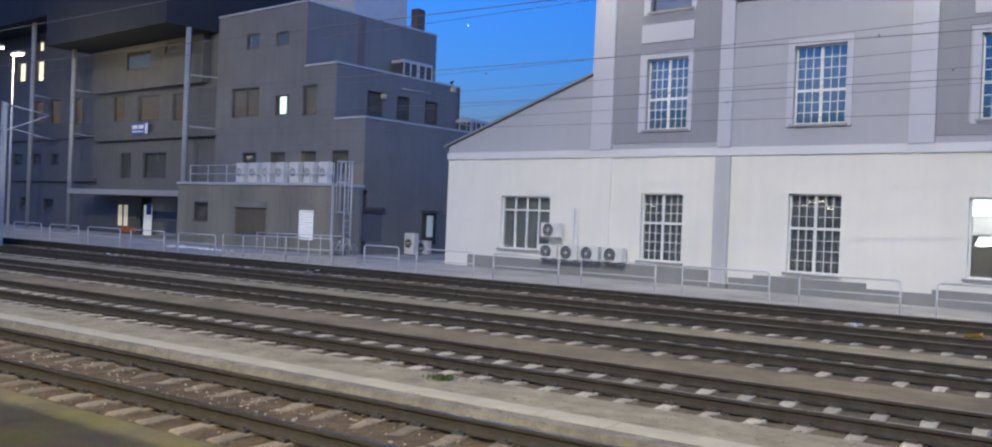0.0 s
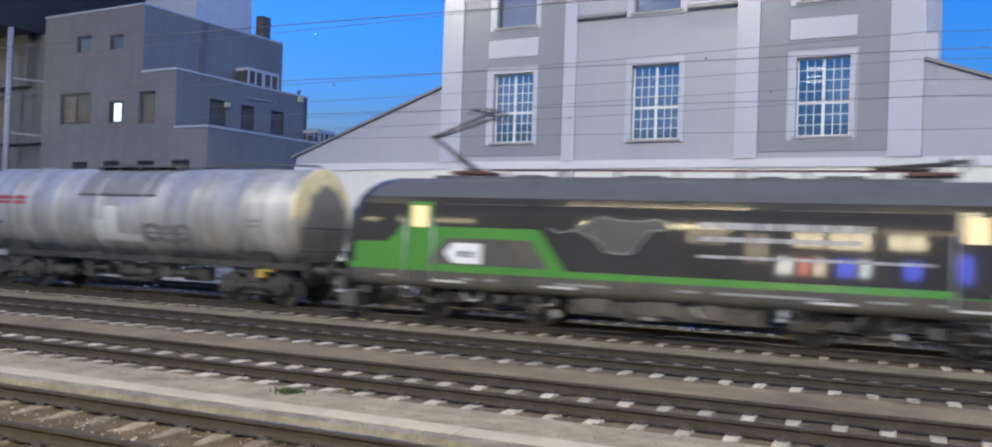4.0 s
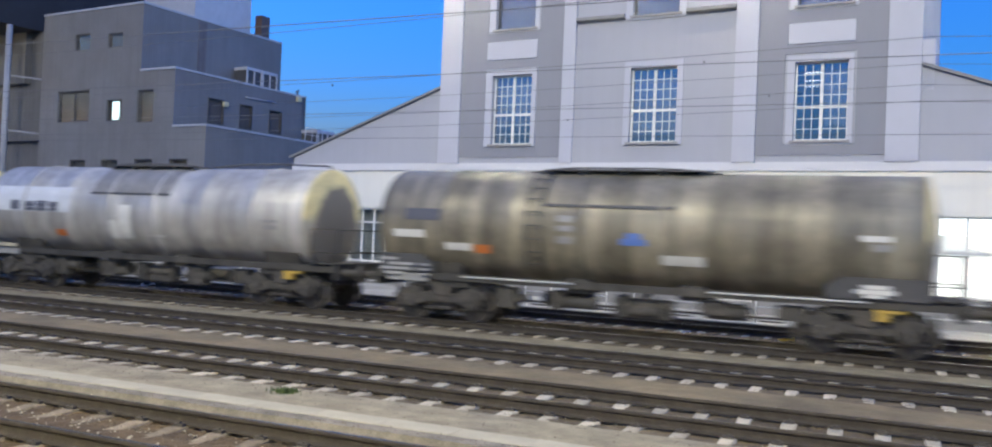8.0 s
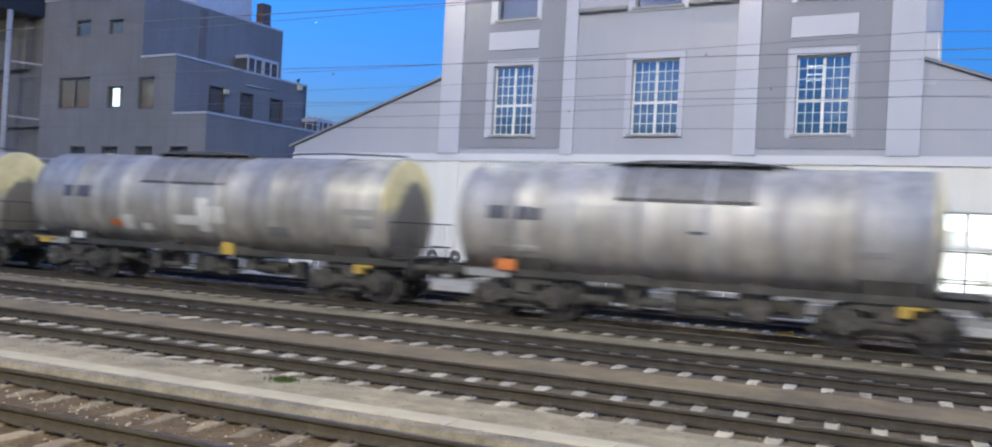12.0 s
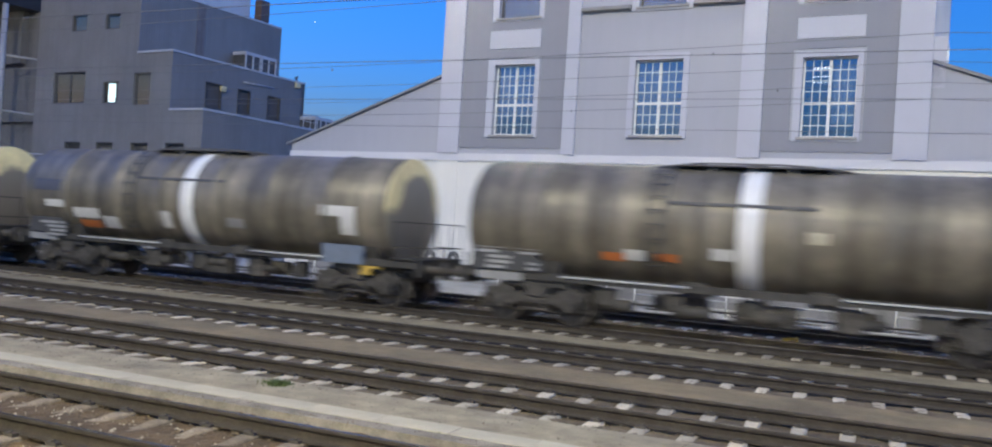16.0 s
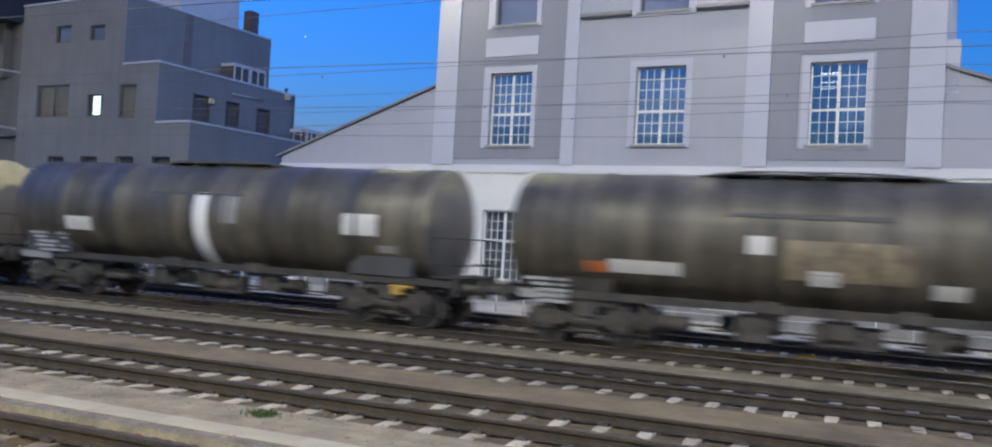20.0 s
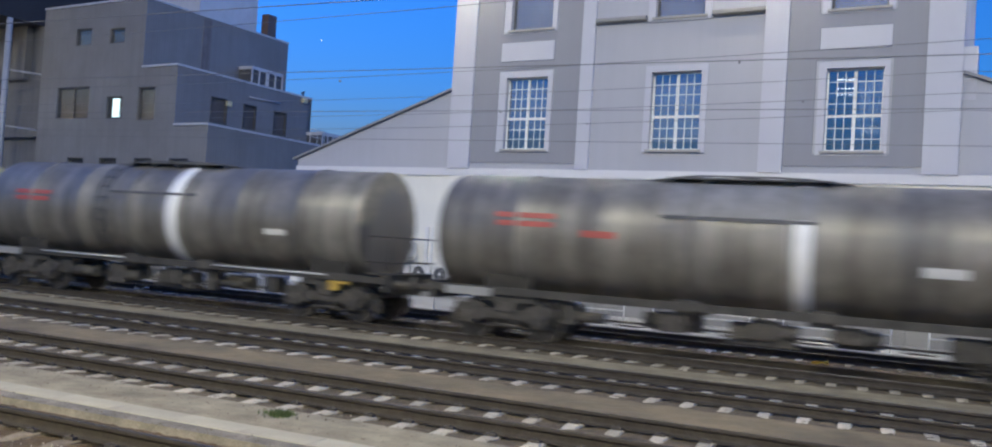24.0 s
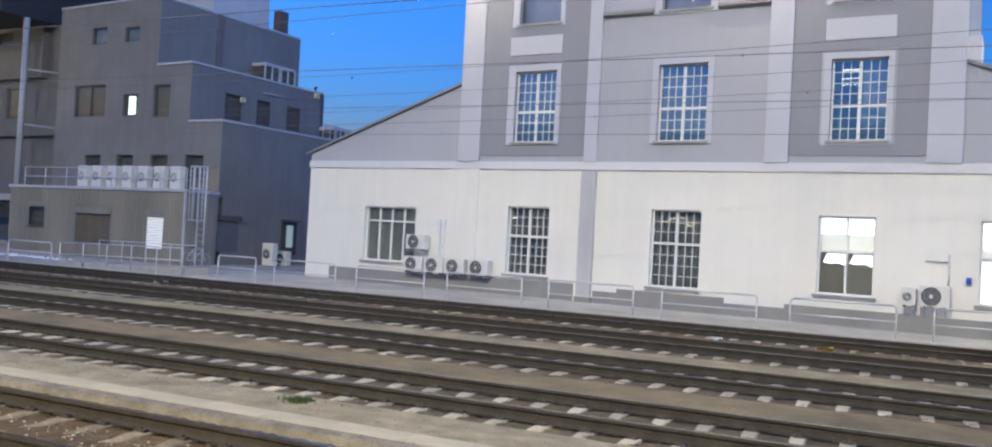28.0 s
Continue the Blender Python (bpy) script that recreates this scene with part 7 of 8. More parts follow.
next_wagon(T_BEIGE, "grimy beige tank wagon with a blue mark and orange plate",
           marks=((-5.57, 1.0, 75, 87, D_, DD), (-5.96, 0.9, 97, 105, W_, WD), (-4.54, 0.75, 109, 117, W_, WD), (-3.87, 0.45, 110, 119, H_, HD), (-1.65, 0.4, 78, 84, G_, GD), (-1.65, 0.4, 88, 93, G_, GD), (-1.65, 0.42, 98, 105, G_, GD), (0.05, 0.62, 98, 104, M_BLUEMARK, "blue triangular mark"), (0.05, 0.36, 92.5, 98, M_BLUEMARK, "blue triangular mark"), (1.2, 1.0, 112, 122, W_, WD), (5.3, 0.6, 87, 92, W_, WD), (5.4, 0.4, 94, 100, G_, GD)),
           pipe=True,
           plates=row_bars(-7.0, -5.4, 1.2, 1.6) + ((4.9, 5.7, 1.36, 1.46, W_, WD), (5.1, 5.5, 1.28, 1.35, W_, WD), (5.05, 5.6, 1.47, 1.56, W_, WD)),
           rim=1.35, walk_at=-0.5, walk_len=4.0, skirt=((-6.9, -5.3), (4.3, 6.4)))
next_wagon(T_SILVER, "silver tank wagon with a pale panel and dark owner's marks",
           marks=((-4.64, 3.4, 61, 93.5, M_PALEPANEL, "pale repainted panel"), (-5.4, 0.42, 80, 92, D_, DD), (-4.72, 0.45, 81, 93, D_, DD), (-4.2, 0.5, 80, 93, D_, DD), (-3.66, 0.4, 81, 93, D_, DD), (-0.61, 0.47, 82, 124, W_, WD), (-1.15, 0.5, 101, 125, W_, WD), (0.6, 0.6, 117, 120, W_, WD), (-3.43, 0.42, 116, 125, H_, HD), (4.86, 0.55, 93, 96, G_, GD), (4.9, 0.5, 99, 104, G_, GD)),
           plates=((-6.6, -5.5, 1.24, 1.36, M_CREAM, "cream painted plate"),),
           rim=1.6, walk_at=-0.4, walk_len=3.3, top_bar=True)
next_wagon(T_BEIGE, "grimy beige tank wagon with a dark label and orange plate",
           marks=((-5.53, 1.1, 69, 82, D_, DD), (-4.94, 0.42, 114, 121, H_, HD), (-4.22, 0.85, 113, 121, W_, WD), (-0.06, 0.6, 111, 122, W_, WD), (5.43, 0.85, 82, 88, G_, GD), (5.3, 0.5, 94, 100, G_, GD), (-1.6, 0.42, 80, 86, G_, GD), (-1.6, 0.42, 94, 101, G_, GD)),
           pipe=True,
           braces=True,
           plates=row_bars(-7.0, -5.6, 1.2, 1.55),
           rim=1.2, walk_at=-0.4, walk_len=4.0, skirt=((-6.9, -5.4), (4.2, 6.5)))
next_wagon(T_SILVER, "short silver tank wagon with a dark label",
           marks=((-4.85, 0.5, 79, 92, D_, DD), (-4.2, 0.5, 79, 92, D_, DD), (-3.8, 0.25, 80, 92, D_, DD), (-4.49, 1.3, 120, 127, G_, GD), (-4.1, 0.6, 117, 124, W_, WD), (0.17, 0.4, 95, 98, D_, DD), (3.83, 0.7, 105, 110, G_, GD)),
           plates=((-4.9, -4.35, 1.2, 1.48, H_, HD),),
           rim=1.65, walk_at=-0.1, walk_len=3.5)
next_wagon(T_GREY, "dull grey tank wagon with a dark label and yellow box",
           marks=((-5.2, 0.5, 76, 90, D_, DD), (-4.6, 0.55, 76, 90, D_, DD), (-3.32, 0.42, 116, 125, H_, HD), (-2.83, 0.42, 109, 129, W_, WD), (-2.09, 0.42, 119, 129, W_, WD), (0.16, 0.46, 85, 126, W_, WD), (-0.49, 0.8, 106, 118, W_, WD), (0.66, 0.5, 94, 114, W_, WD), (2.83, 0.7, 114, 126, M_SCRAWL, "dark sprayed scrawl"), (5.54, 0.95, 90, 96, G_, GD), (5.7, 0.6, 100, 110, G_, GD)),
           plates=((-5.2, -4.7, 1.22, 1.43, W_, WD), (0.8, 1.28, 1.05, 1.4, M_YELLOW, "yellow valve box"), (-6.9, -6.0, 1.15, 1.2, M_YELLOW, "yellow brake handle"), (-6.65, -6.2, 1.02, 1.14, M_YELLOW, "yellow brake handle box")),
           rim=1.4, walk_at=-0.6, walk_len=3.4, top_bar=True)
next_wagon(T_GREY, "dull silver-grey tank wagon with dark owner's marks",
           marks=((-5.8, 0.42, 80, 93, D_, DD), (-5.2, 0.45, 80, 93, D_, DD), (-4.6, 0.45, 80, 93, D_, DD), (-4.05, 0.35, 80, 93, D_, DD), (-0.95, 0.45, 83, 126, W_, WD), (-1.5, 0.45, 102, 126, W_, WD), (-3.89, 0.42, 117, 127, H_, HD), (4.8, 0.55, 93, 100, G_, GD)),
           plates=((-6.9, -5.5, 1.24, 1.38, M_CREAM, "cream painted plate"),),
           rim=1.55, top_bar=True)
next_wagon(T_UMBER, "dusty umber tank wagon with a white band and orange plates",
           marks=((-3.27, 0.54, 117, 126, H_, HD), (-2.0, 0.5, 115, 123, H_, HD), (-2.74, 0.5, 113, 124, W_, WD), (-0.74, 0.5, 107, 118, W_, WD), (1.24, 0.44, 88, 98, M_CREAM, "faded cream mark"), (5.2, 0.6, 92, 98, G_, GD)),
           band=-0.2,
           pipe=True,
           plates=row_bars(-7.0, -5.1, 1.25, 2.1),
           rim=1.4, walk_at=-0.3, walk_len=3.5, skirt=((-6.9, -5.0), (4.6, 6.0)))
next_wagon(T_UMBER, "dusty umber tank wagon with a white band and angle marks",
           marks=((-5.95, 1.1, 75, 89, D_, DD), (-5.6, 0.86, 100, 109, W_, WD), (-4.35, 1.05, 108, 121, W_, WD), (-4.3, 0.85, 124, 135, H_, HD), (-3.41, 0.6, 117, 134, W_, WD), (-1.21, 0.45, 106, 127, W_, WD), (1.39, 0.6, 109, 120, G_, GD), (4.83, 1.12, 88, 99, W_, "white angle mark"), (5.15, 0.46, 99, 119, W_, "white angle mark")),
           band=-0.35,
           pipe=True,
           plates=row_bars(-6.4, -5.3, 1.2, 1.6) + ((4.3, 5.6, 1.06, 1.56, M_BLUEBOX, "blue-grey equipment box"),),
           rim=1.55, walk_at=-0.55, walk_len=3.5, skirt=((-6.9, -5.2),))
next_wagon(T_SILVER, "short silver tank wagon with large faded blue lettering",
           marks=ring(-5.16, 0.92, 71, 110, M_BLUELABEL, BL, 0.26) + ((-3.88, 0.3, 72, 84, M_BLUELABEL, BL), (-3.88, 0.55, 84, 98, M_BLUELABEL, BL), (-3.88, 0.85, 98, 108, M_BLUELABEL, BL), (-2.6, 0.8, 72, 79, M_BLUELABEL, BL), (-2.6, 0.28, 79, 104, M_BLUELABEL, BL), (-1.39, 0.85, 72, 80, M_PALEBLUE, BL), (-1.39, 0.5, 80, 95, M_PALEBLUE, BL), (-1.39, 0.85, 95, 104, M_PALEBLUE, BL),
               (-0.55, 0.52, 82, 104, W_, WD), (-0.33, 0.8, 106, 120, W_, WD), (0.48, 0.7, 118, 130, W_, WD), (4.21, 0.7, 96, 103, G_, GD)),
           plates=((-3.7, -3.15, 1.2, 1.47, H_, HD), (-4.3, -3.78, 1.2, 1.42, G_, GD), (4.1, 5.0, 1.27, 1.46, M_MINT, "pale green equipment box")),
           rim=1.6, walk_at=-0.1, walk_len=3.8, top_bar=True)
next_wagon(T_DARK, "black-brown tank wagon with white angle marks",
           marks=((6.1, 0.4, 48, 72, M_CREAM, "cream label"), (4.85, 0.35, 82, 97, W_, "white angle mark"), (5.39, 1.3, 97, 104, W_, "white angle mark"), (0.16, 2.4, 87, 120, M_WORN, "pale worn patch"), (-1.54, 0.5, 85, 100, W_, WD), (2.02, 0.6, 117, 131, W_, WD), (-5.09, 0.5, 114, 125, H_, HD), (-3.97, 1.6, 111, 124, W_, WD), (-0.28, 0.55, 111, 125, W_, WD)),
           plates=((4.3, 6.4, 1.02, 1.6, M_PALEBOX, "pale weathered equipment box"), (5.0, 5.6, 0.86, 1.0, M_YELLOW, "yellow brake handle box")) + row_bars(-6.9, -5.7, 0.95, 1.5),
           rim=1.4, walk_at=-0.5, walk_len=4.2)
next_wagon(T_DARK, "dark brown tank wagon with a white band",
           marks=((4.84, 1.0, 82, 103, W_, "white angle mark"), (-4.68, 1.0, 99, 115, W_, WD), (0.78, 0.5, 60, 98, G_, GD), (5.6, 0.5, 112, 120, G_, GD)),
           band=-0.2,
           plates=row_bars(-6.9, -5.2, 1.2, 1.8),
           rim=1.4, skirt=((-6.9, -5.0), (4.5, 6.3)))
next_wagon(T_UMBER, "grimy beige-brown tank wagon with worn pale patches",
           marks=((-0.24, 0.55, 111, 127, W_, WD), (-1.63, 0.9, 82, 101, M_CREAM, "faded cream mark"), (2.8, 0.6, 90, 99, M_WORN, "pale worn patch"), (-4.0, 0.8, 98, 106, W_, WD)),
           pipe=True,
           rim=1.4, skirt=((-6.9, -5.0), (4.5, 6.3)))
next_wagon(T_DULL, "dull grey tank wagon with a white band and red lettering",
           marks=((-5.2, 1.5, 70, 75, M_REDLABEL, "faded red lettering bar"), (-5.2, 1.4, 78, 83, M_REDLABEL, "faded red lettering bar"), (-3.4, 0.8, 84, 90, M_REDLABEL, "faded red lettering bar"), (3.6, 0.8, 98, 106, W_, WD)),
           band=0.9,
           rim=1.4)
next_wagon(T_DULL, "dull grey tank wagon with a white band and faded red lettering",
           marks=((-5.2, 1.5, 70, 75, M_REDLABEL, "faded red lettering bar"), (-5.2, 1.4, 78, 83, M_REDLABEL, "faded red lettering bar"), (4.0, 0.7, 100, 106, W_, WD)),
           band=0.4,
           pipe=True,
           rim=1.4)
next_wagon(T_BROWN, "soot-brown last tank wagon with a white band",
           marks=((-6.2, 0.5, 102, 110, W_, WD), (-4.7, 0.8, 104, 110, W_, WD), (3.4, 0.4, 88, 94, W_, WD), (6.3, 0.6, 98, 104, G_, GD)),
           band=-0.45,
           pipe=True,
           rim=1.4, skirt=((-6.9, -5.0), (4.5, 6.3)))

# ---------------------------------------------------------------- the locomotive
M_BLACK = mat("charcoal_gloss_paint", (0.048, 0.046, 0.046), 0.06, scale=1.0, vary=0.12, bump=0.0)
M_NOSE = mat("charcoal_satin_paint", (0.055, 0.052, 0.05), 0.5, scale=1.0, vary=0.15, bump=0.02)
M_LGREY = mat("dark_grey_roof_paint", (0.085, 0.088, 0.094), 0.75, vary=0.15)
M_GREEN = mat("bright_green_paint", (0.08, 0.25, 0.052), 0.2, scale=1.0, vary=0.08, bump=0.0)
M_SCREEN = mat("dark_tinted_glass", (0.01, 0.011, 0.013), 0.12, vary=0.05, bump=0.0)
M_PICT = mat("pale_grey_marks_and_glare", (0.35, 0.35, 0.36), 0.4, vary=0.08)
M_WLABEL = mat("white_lettering", (0.75, 0.75, 0.75), 0.4, vary=0.05)
M_DUSTY = mat("dusty_grey_skirt", (0.075, 0.072, 0.066), 0.7, vary=0.25, dirt=(0.11, 0.095, 0.07))
M_STROKE = mat("dull_grey_lettering", (0.2, 0.2, 0.205), 0.4, vary=0.1)
M_REDBASE = mat("red_brown_enamel", (0.11, 0.035, 0.027), 0.5, vary=0.1)
G_HEAD = glow("headlamp", (1.0, 0.92, 0.55), 9.0)
G_CAB = glow("lit_cab", (1.0, 0.76, 0.4), 0.32)


# levels of the body: height, half length less than the full one, half width
LEVELS = ((0.84, 0.0, 1.44), (1.02, -0.05, 1.49), (1.27, -0.08, 1.494), (1.43, -0.1, 1.494), (1.75, -0.1, 1.494), (2.15, -0.08, 1.494), (2.6, 0.02, 1.492), (3.0, 0.18, 1.49), (3.18, 0.28, 1.488),
          (3.42, 0.46, 1.3), (3.6, 0.7, 1.12), (3.70, 1.05, 0.9))


def outline(hx, w, bulge=0.16, rad=0.42, n=6):
    """A plan outline: straight sides, rounded corners and gently curved ends."""
    pts = []
    for ex, sgn in ((1, 1), (-1, -1)):
        arc = [(hx - rad + rad * math.sin(math.pi / 2 * i / n), w - rad + rad * math.cos(math.pi / 2 * i / n)) for i in range(n + 1)]
        arc = [(x - bulge * (y / w) ** 2, y) for x, y in arc] + [(hx - bulge * ((w - rad) * f / w) ** 2, (w - rad) * f) for f in (0.6, 0.2)]
        side = arc + [(x, -y) for x, y in arc[::-1]]
        pts += [(ex * x, sgn * y) for x, y in side]
    return pts


def build_loco(front, rear):
    L = front - rear
    h = L / 2 - 0.62
    mid = (front + rear) / 2
    g = thing("electric_locomotive", "black and bright green electric locomotive with lit headlamps", "locomotive", pose(mid, TRAIN_Y, RAIL))
    TRAIN.append((g, mid))
    bm = bmnew()
    rings = [[bm.verts.new((x, y, z)) for x, y in outline(h - d, w)] for z, d, w in LEVELS]
    k = len(rings[0])
    for j, (a, b) in enumerate(zip(rings, rings[1:])):
        for i in range(k):
            f = bm.faces.new((a[i], a[(i + 1) % k], b[(i + 1) % k], b[i]))
            f.smooth = j < 7
            f.material_index = 3 if j < 2 else 1 if j == 2 else 0
            c = f.calc_center_median()
            if j >= 8 and abs(c.x) < h - 2.2:
                f.material_index = 2
    bm.faces.new(rings[0][::-1])
    top = bm.faces.new(rings[-1])
    top.material_index = 2
    bm.normal_update()
    for f in bm.faces:
        if f.material_index == 0 and abs(f.normal.x) > 0.55:
            f.material_index = 4
    me = to_mesh("body", bm, (M_BLACK, M_GREEN, M_LGREY, M_DUSTY, M_NOSE))
    part("body", me, None, g, "black body with green lower edge")
    s = 1.494
    # green field towards the rear end, with its slanted ends
    bm = bmnew()
    prism(bm, [(-8.35, 1.28), (-8.35, 1.98), (-7.35, 2.0), (-6.95, 2.42), (-3.1, 2.42), (-2.4, 1.44), (-2.4, 1.28)], -s - 0.006, -s + 0.01, "y")
    part("green_field", bm, M_GREEN, g, "bright green paint field")
    bm = bmnew()
    prism(bm, [(-6.2, 1.46), (-5.6, 2.14), (-3.3, 2.14), (-2.8, 1.46)], -s - 0.012, -s - 0.0065, "y")
    part("dark_inset", bm, M_DUSTY, g)
    bm = bmnew()
    prism(bm, [(-5.68, 1.76), (-5.42, 2.02), (-4.62, 2.02), (-4.62, 1.5), (-5.42, 1.5)], -s - 0.018, -s - 0.0125, "y")
    part("white_emblem", bm, M_WLABEL, g, "white arrow-shaped emblem")
    for x in (-5.25, -5.0):
        bm = bmnew()
        box(bm, x, x + 0.14, -s - 0.022, -s - 0.0185, 1.66, 1.82)
        part("emblem_mark", bm, M_BLACK, g)
    for e in (-1, 1):
        def fx(z, y, out=0.01):
            """x of the nose skin at a height and a place across."""
            for (za, da, wa), (zb, db, wb) in zip(LEVELS, LEVELS[1:]):
                if za <= z <= zb:
                    d = da + (db - da) * (z - za) / (zb - za)
                    return e * (h - d - 0.16 * (y / 1.49) ** 2 + out)

        def nose(bm, y0, y1, z0, z1, out=0.012, n=4):
            rows = [[bm.verts.new((fx(z, y0 + (y1 - y0) * i / n, o), y0 + (y1 - y0) * i / n, z)) for i in range(n + 1)] for z, o in ((z0, out), (z1, out), (z1, -0.02), (z0, -0.02))]
            for p, q in ((0, 1), (1, 2), (2, 3), (3, 0)):
                for i in range(n):
                    bm.faces.new((rows[p][i], rows[p][i + 1], rows[q][i + 1], rows[q][i]))
            for i in (0, n):
                bm.faces.new([r_[i] for r_ in rows])
        for y0, y1 in ((-0.98, -0.12), (0.12, 0.98)):
            for z in (1.46, 1.58, 1.70):
                bm = bmnew()
                nose(bm, y0, y1, z, z + 0.085)
                part("grille_slat", bm, M_GREEN, g, "green nose grille slat")
            bm = bmnew()
            nose(bm, y0, y1, 1.31, 1.37, 0.016)
            part("nose_line", bm, M_WLABEL, g, "white line on the nose")
            bm = bmnew()
            nose(bm, y0 * 0.9, y0 * 0.9 + 0.5, 1.98, 2.05, 0.016) if y0 < 0 else nose(bm, 0.75, 1.05, 2.0, 2.05, 0.016)
            part("swoosh", bm, M_PICT, g, "pale curved mark")
        bm = bmnew()
        nose(bm, -1.12, 1.12, 2.28, 3.04, 0.014, 10)
        part("windscreen", bm, M_SCREEN, g, "dark tinted windscreen")
        # pale paint for the light band that the screen's top reflects
        bm = bmnew()
        nose(bm, -1.1, 1.1, 3.06, 3.2, 0.012, 10)
        part("pale_strip", bm, M_PICT, g, "pale strip above the windscreen")
        bm = bmnew()
        nose(bm, -0.14, 0.14, 1.5, 1.72, 0.02)
        part("nose_badge", bm, M_PICT, g)
        for y in (-1.12, 1.12):
            bm = bmnew()
            x = fx(1.55, 1.12, 0.0)
            rod(bm, (x - e * 0.1, y, 1.55), (x + e * 0.03, y, 1.55), 0.125, 18)
            part("headlamp", bm, G_HEAD if e > 0 else M_SCREEN, g, "bright warm headlamp" if e > 0 else "unlit headlamp")
        bm = bmnew()
        nose(bm, -0.22, 0.22, 3.36, 3.5, 0.02)
        part("top_headlamp", bm, G_HEAD if e > 0 else M_SCREEN, g, "bright top headlamp" if e > 0 else "unlit top headlamp")
        bm = bmnew()
        box(bm, e * h - 0.25, e * h + 0.03, -1.3, 1.3, 0.62, 0.98, bevel=0.03)
        part("bumper_beam", bm, M_DUSTY, g)
        bm = bmnew()
        prism(bm, [(e * (h - 0.4), 0.2), (e * (h + 0.1), 0.2), (e * (h + 0.16), 0.45), (e * (h - 0.1), 0.62), (e * (h - 0.4), 0.62)], -1.25, 1.25, "y")
        part("snow_plough", bm, M_DUSTY, g)
        for y in (-0.875, 0.875):
            part("buffer", BUFFER, None, g, at=pose(e * h, y, 1.06, 0, 0, 0 if e > 0 else 180))
        x0 = e * 7.1
        # the front pane is painted pale: a white reflection put into its colour
        bm = bmnew()
        box(bm, min(x0, x0 + e * 0.5), max(x0, x0 + e * 0.5), -s - 0.008, -s + 0.02, 2.15, 2.8, bevel=0.004)
        part("cab_window", bm, M_PICT if e > 0 else M_BLACK, g, "cab side window")
        a, b = min(e * 6.05, e * 6.75), max(e * 6.05, e * 6.75)
        bm = bmnew()
        box(bm, a, b, -s - 0.006, -s + 0.02, 1.3, 3.05, bevel=0.004)
        door = part("cab_door", bm, M_BLACK if e > 0 else M_GREEN, g)
        bm = bmnew()
        box(bm, a + 0.12, b - 0.12, -s - 0.012, -s - 0.0065, 2.4, 2.95)
        part("door_window", bm, G_CAB, door, "warm lit door window")
        for xx in (a - 0.06, b + 0.06):
            bm = bmnew()
            rod(bm, (xx, -s - 0.05, 1.0), (xx, -s - 0.05, 2.6), 0.02, 6)
            part("handrail", bm, M_GALV, g)
        bm = bmnew()
        for i in range(3):
            box(bm, a + 0.1, b - 0.1, -1.5, -1.3, 0.35 + i * 0.22, 0.38 + i * 0.22)
        for xx in (a + 0.1, b - 0.13):
            box(bm, xx, xx + 0.03, -1.5, -1.3, 0.35, 0.9)
        part("steps", bm, M_STEEL, g)
    # lettering bars and the pale animal emblem as a plain shape
    words = random.Random(8)
    for z, x0, x1, hh in ((2.56, 0.78, 4.4, 0.15), (2.28, 0.78, 4.25, 0.11), (1.9, 0.8, 5.6, 0.07)):
        while x0 < x1:
            b = min(x0 + words.uniform(0.3, 0.8), x1)
            bm = bmnew()
            box(bm, x0, b, -s - 0.006, -s + 0.004, z, z + hh)
            part("lettering", bm, M_PICT, g, "pale bar of lettering")
            x0 = b + 0.08
    emblem = [(-2.85, 2.46), (-2.55, 2.36), (-2.2, 2.44), (-1.85, 2.62), (-1.5, 2.78), (-1.1, 2.7), (-0.55, 2.68), (-0.2, 2.75), (0.1, 2.66), (0.08, 2.5), (-0.3, 2.48), (-0.55, 2.2), (-0.75, 1.93), (-1.05, 1.9), (-1.4, 1.95), (-1.6, 2.2), (-1.95, 2.36)]
    bm = bmnew()
    prism(bm, [(x, z) for x, z in emblem[2:]], -s - 0.003, -s + 0.004, "y")
    part("emblem", bm, mat("faint_grey_emblem", (0.075, 0.075, 0.078), 0.3), g, "faint grey running shape on the side")
    for (xa, za), (xb, zb) in zip(emblem, emblem[1:] + emblem[2:3]):
        d = math.hypot(xb - xa, zb - za)
        nx, nz = -(zb - za) / d * 0.018, (xb - xa) / d * 0.018
        bm = bmnew()
        prism(bm, [(xa - nx, za - nz), (xb - nx, zb - nz), (xb + nx, zb + nz), (xa + nx, za + nz)], -s - 0.007, -s - 0.0035, "y")
        part("emblem_stroke", bm, M_STROKE, g, "pale grey stroke of the emblem")
    for x0 in (-5.6, -3.0, 2.6):
        bm = bmnew()
        box(bm, x0, x0 + 2.2, -s - 0.004, -s + 0.004, 3.0, 3.02)
        part("panel_seam", bm, M_LGREY, g)
    # roof gear
    bm = bmnew()
    box(bm, -h + 3.2, h - 3.0, -0.85, 0.85, 3.66, 3.76)
    part("roof_hatch", bm, M_LGREY, g)
    bm = bmnew()
    for i in range(7):
        x = -4.5 + i * 1.5
        rod(bm, (x, -0.3, 3.7), (x, -0.3, 3.96), 0.045, 10)
    part("roof_insulators", bm, M_INSUL, g)
    bm = bmnew()
    rod(bm, (-5.0, -0.3, 3.97), (5.0, -0.3, 3.97), 0.028, 6)
    part("roof_busbar", bm, M_REDBASE, g, "red-brown roof busbar")
    for e in (-1, 1):
        bx = e * 5.55
        bm = bmnew()
        box(bm, bx - 0.55, bx + 0.55, -0.5, 0.5, 3.86, 3.94, bevel=0.015)
        part("pantograph_base", bm, M_REDBASE, g, "red-brown pantograph base")
        bm = bmnew()
        for x in (bx - 0.45, bx + 0.45):
            for y in (-0.4, 0.4):
                for i in range(3):
                    rod(bm, (x, y, 3.7 + i * 0.055), (x, y, 3.735 + i * 0.055), 0.06, 10, 0.045)
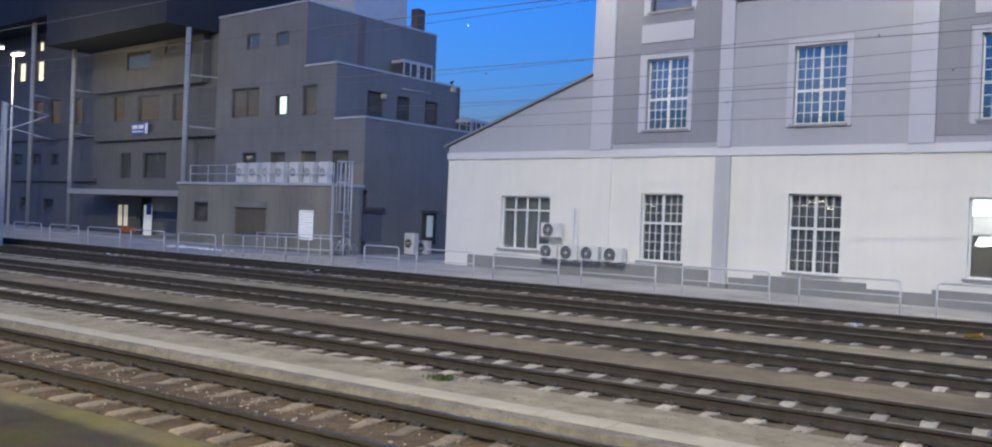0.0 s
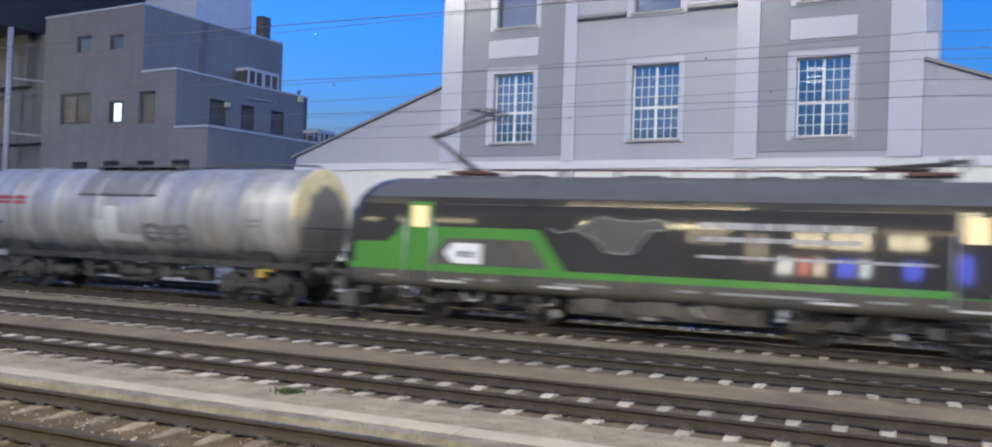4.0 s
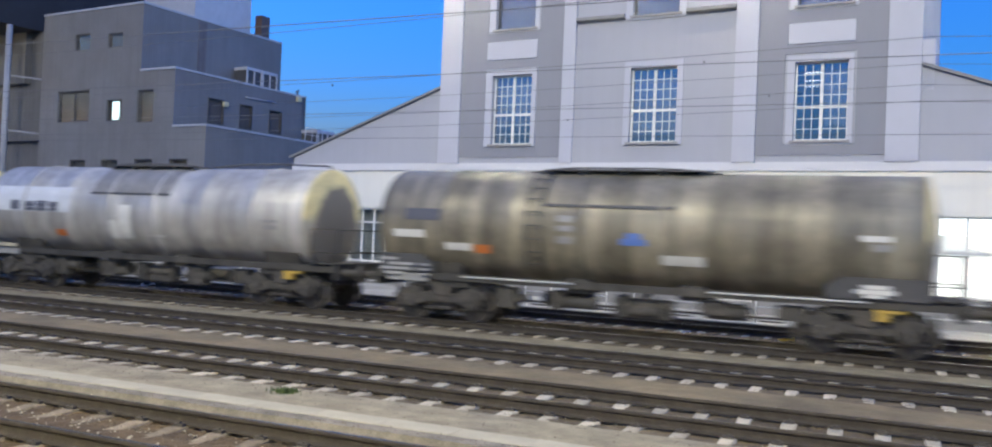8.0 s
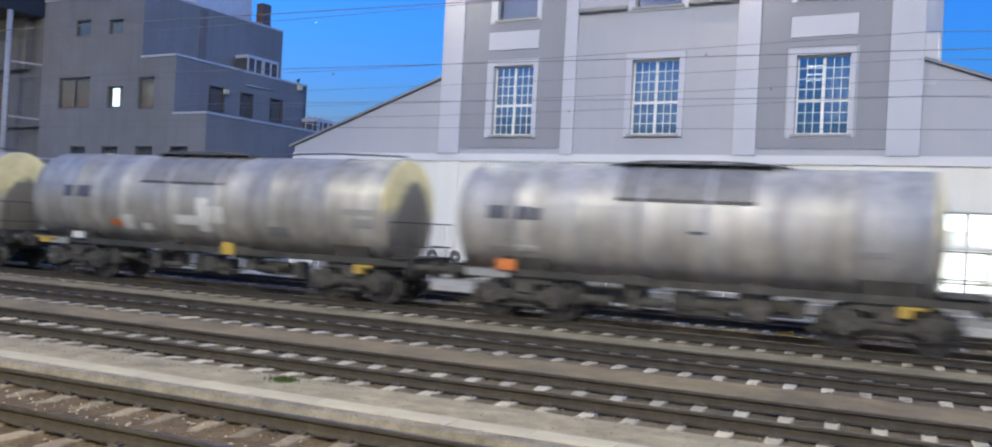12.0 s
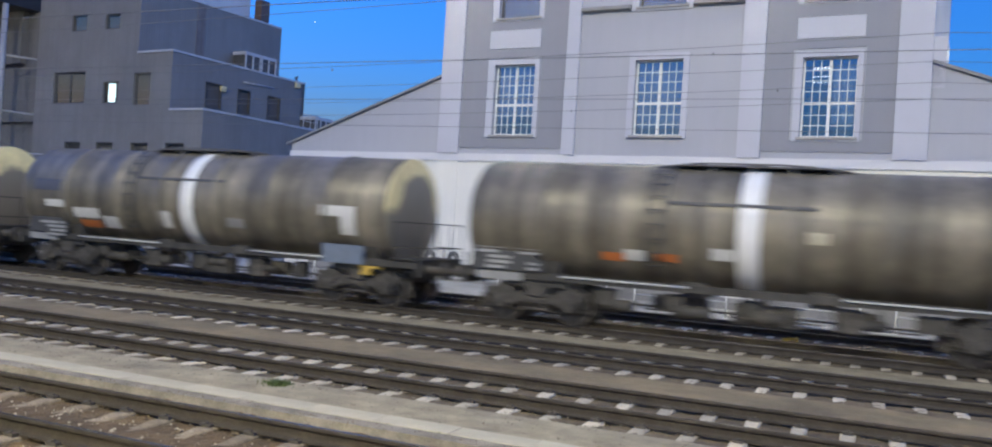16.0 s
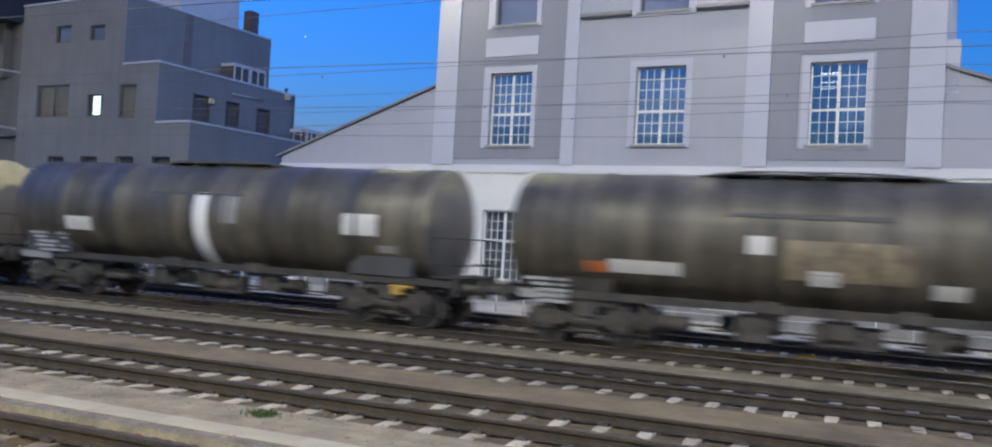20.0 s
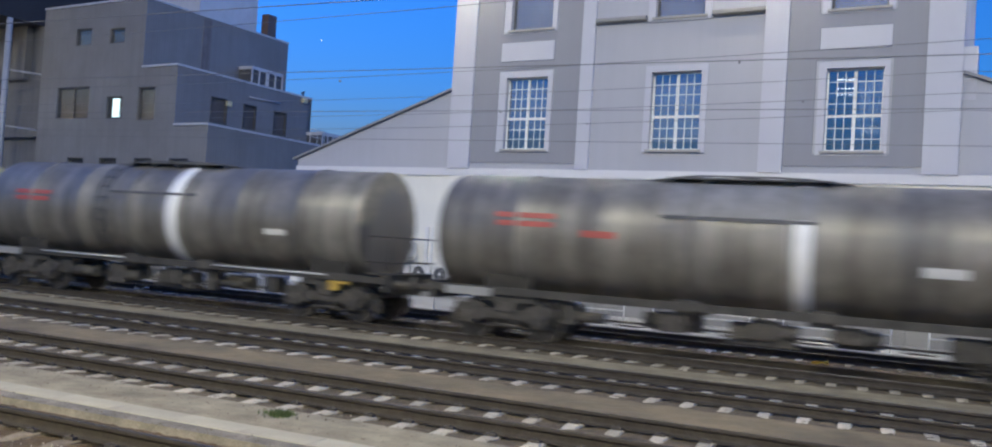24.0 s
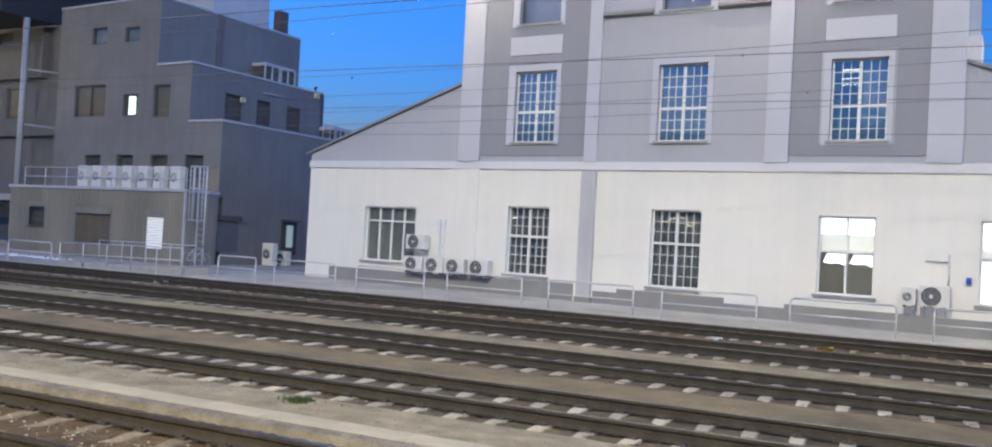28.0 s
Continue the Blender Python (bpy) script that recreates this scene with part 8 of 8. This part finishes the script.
        part("base_insulators", bm, M_INSUL, g)
        joints = ((bx, 4.0), (bx - 1.3, 4.89), (bx + 0.45, 5.46)) if e < 0 else ((bx, 4.0), (bx - 1.2, 4.06), (bx + 0.5, 4.16))
        bm = bmnew()
        rod(bm, (joints[0][0], 0, joints[0][1]), (joints[1][0], 0, joints[1][1]), 0.06, 8, 0.045)
        rod(bm, (joints[0][0] - 0.3, 0.12, joints[0][1]), (joints[1][0] + 0.1, 0.12, joints[1][1] - 0.06), 0.02, 6)
        rod(bm, (joints[0][0], -0.35, joints[0][1]), (joints[0][0], 0.35, joints[0][1]), 0.06, 8)
        part("lower_arm", bm, M_STEEL, g, "raised pantograph arm" if e < 0 else "folded pantograph arm")
        bm = bmnew()
        for y in (-0.3, 0.3):
            rod(bm, (joints[1][0], y * 0.4, joints[1][1]), (joints[2][0], y, joints[2][1]), 0.035, 6)
        rod(bm, (joints[1][0], -0.15, joints[1][1]), (joints[1][0], 0.15, joints[1][1]), 0.05, 6)
        part("upper_arm", bm, M_STEEL, g)
        bm = bmnew()
        for dx in (-0.22, 0.22):
            tube(bm, [(joints[2][0] + dx, -0.95, joints[2][1] - 0.1), (joints[2][0] + dx, -0.7, joints[2][1] + 0.08), (joints[2][0] + dx, 0.7, joints[2][1] + 0.08), (joints[2][0] + dx, 0.95, joints[2][1] - 0.1)], 0.03)
        for y in (-0.3, 0.3):
            rod(bm, (joints[2][0] - 0.24, y, joints[2][1] + 0.04), (joints[2][0] + 0.24, y, joints[2][1] + 0.04), 0.025, 6)
        part("contact_head", bm, M_STEEL, g)
    # under the floor
    bm = bmnew()
    box(bm, -2.3, 2.3, -1.35, 1.35, 0.4, 0.95, bevel=0.04)
    part("transformer_case", bm, M_STEEL, g)
    for x, w_ in ((-1.9, 0.6), (-0.6, 0.9), (0.9, 0.5)):
        bm = bmnew()
        box(bm, x, x + w_, -1.42, -1.352, 0.5, 0.85)
        part("equipment_cover", bm, M_DUSTY, g)
    for x in (-4.75, 4.75):
        bogie(g, x, 3.0)
    for x in (-6.0, -3.0, 3.2, 6.0):
        bm = bmnew()
        box(bm, x, x + 0.9, -1.5, -1.44, 1.0, 1.06)
        part("hand_step", bm, M_PIPE, g)
    # pipes, sandboxes, dampers and data plates along the frame
    rr = random.Random(21)
    for k in range(34):
        x = -8.2 + k * 0.49 + rr.uniform(-0.15, 0.15)
        z = rr.uniform(0.35, 0.7)
        bm = bmnew()
        if k % 4 == 0:
            box(bm, x, x + rr.uniform(0.2, 0.5), -1.38, -1.2, z, z + rr.uniform(0.12, 0.3), bevel=0.02)
        elif k % 4 == 1:
            rod(bm, (x, -1.33, z), (x + rr.uniform(-0.3, 0.3), -1.36, z + 0.3), 0.045, 8)
        elif k % 4 == 2:
            tube(bm, [(x, -1.3, 0.95), (x + 0.05, -1.36, 0.7), (x + 0.2, -1.36, 0.55), (x + 0.5, -1.34, 0.6), (x + 0.6, -1.3, 0.92)], 0.022)
        else:
            rod(bm, (x, -1.2, z), (x, -1.36, z), rr.uniform(0.07, 0.14), 12)
        part("frame_fitting", bm, (M_DUSTY, M_STEEL, M_GALV, M_STEEL, M_PALEBOX)[rr.randrange(5)], g)
    for x, wd in ((-7.6, 0.5), (-5.2, 0.35), (-4.5, 0.3), (-2.6, 1.3), (0.3, 0.5), (1.2, 2.4), (4.4, 0.7), (5.6, 0.3), (7.4, 0.6)):
        bm = bmnew()
        box(bm, x, x + wd, -1.512, -1.49, 1.08, 1.14)
        part("data_plate", bm, M_DULLLABEL, g, "dull row of lettering")
    for x in (-6.4, -4.1, -1.2, 1.9, 3.3):
        bm = bmnew()
        box(bm, x, x + rr.uniform(0.5, 1.0), -0.8, -0.3, 3.68, 3.79 + rr.uniform(0, 0.04), bevel=0.02)
        part("roof_box", bm, M_LGREY, g)
    return g


build_loco(*LOCO)


# ---------------------------------------------------------------- what moves
def motions():
    for ob, x in TRAIN:
        # the train comes in a little faster and settles to its speed
        walk(ob, [(t, pose(x + SPEED * t - lag, TRAIN_Y, RAIL)) for t, lag in ((0.0, 2.75), (1.2, 2.05), (2.5, 1.3), (4.5, 0.12), (6.0, 0.0), (13.0, 0.0), (20.0, 0.0), (28.0, 0.0))])
    turn = math.degrees(SPEED / FPS / WHEEL_R)
    for d, sets in AXLES.items():
        rows = [(i / FPS, pose(d, 0, WHEEL_R, 0, turn * i, 0)) for i in range(28 * FPS + 1)]
        walk(sets[0], rows)
        for other in sets[1:]:
            other.rotation_mode = "QUATERNION"
            keys = other.animation_data_create()
            keys.action = sets[0].animation_data.action
            keys.action_slot = sets[0].animation_data.action_slot


motions()
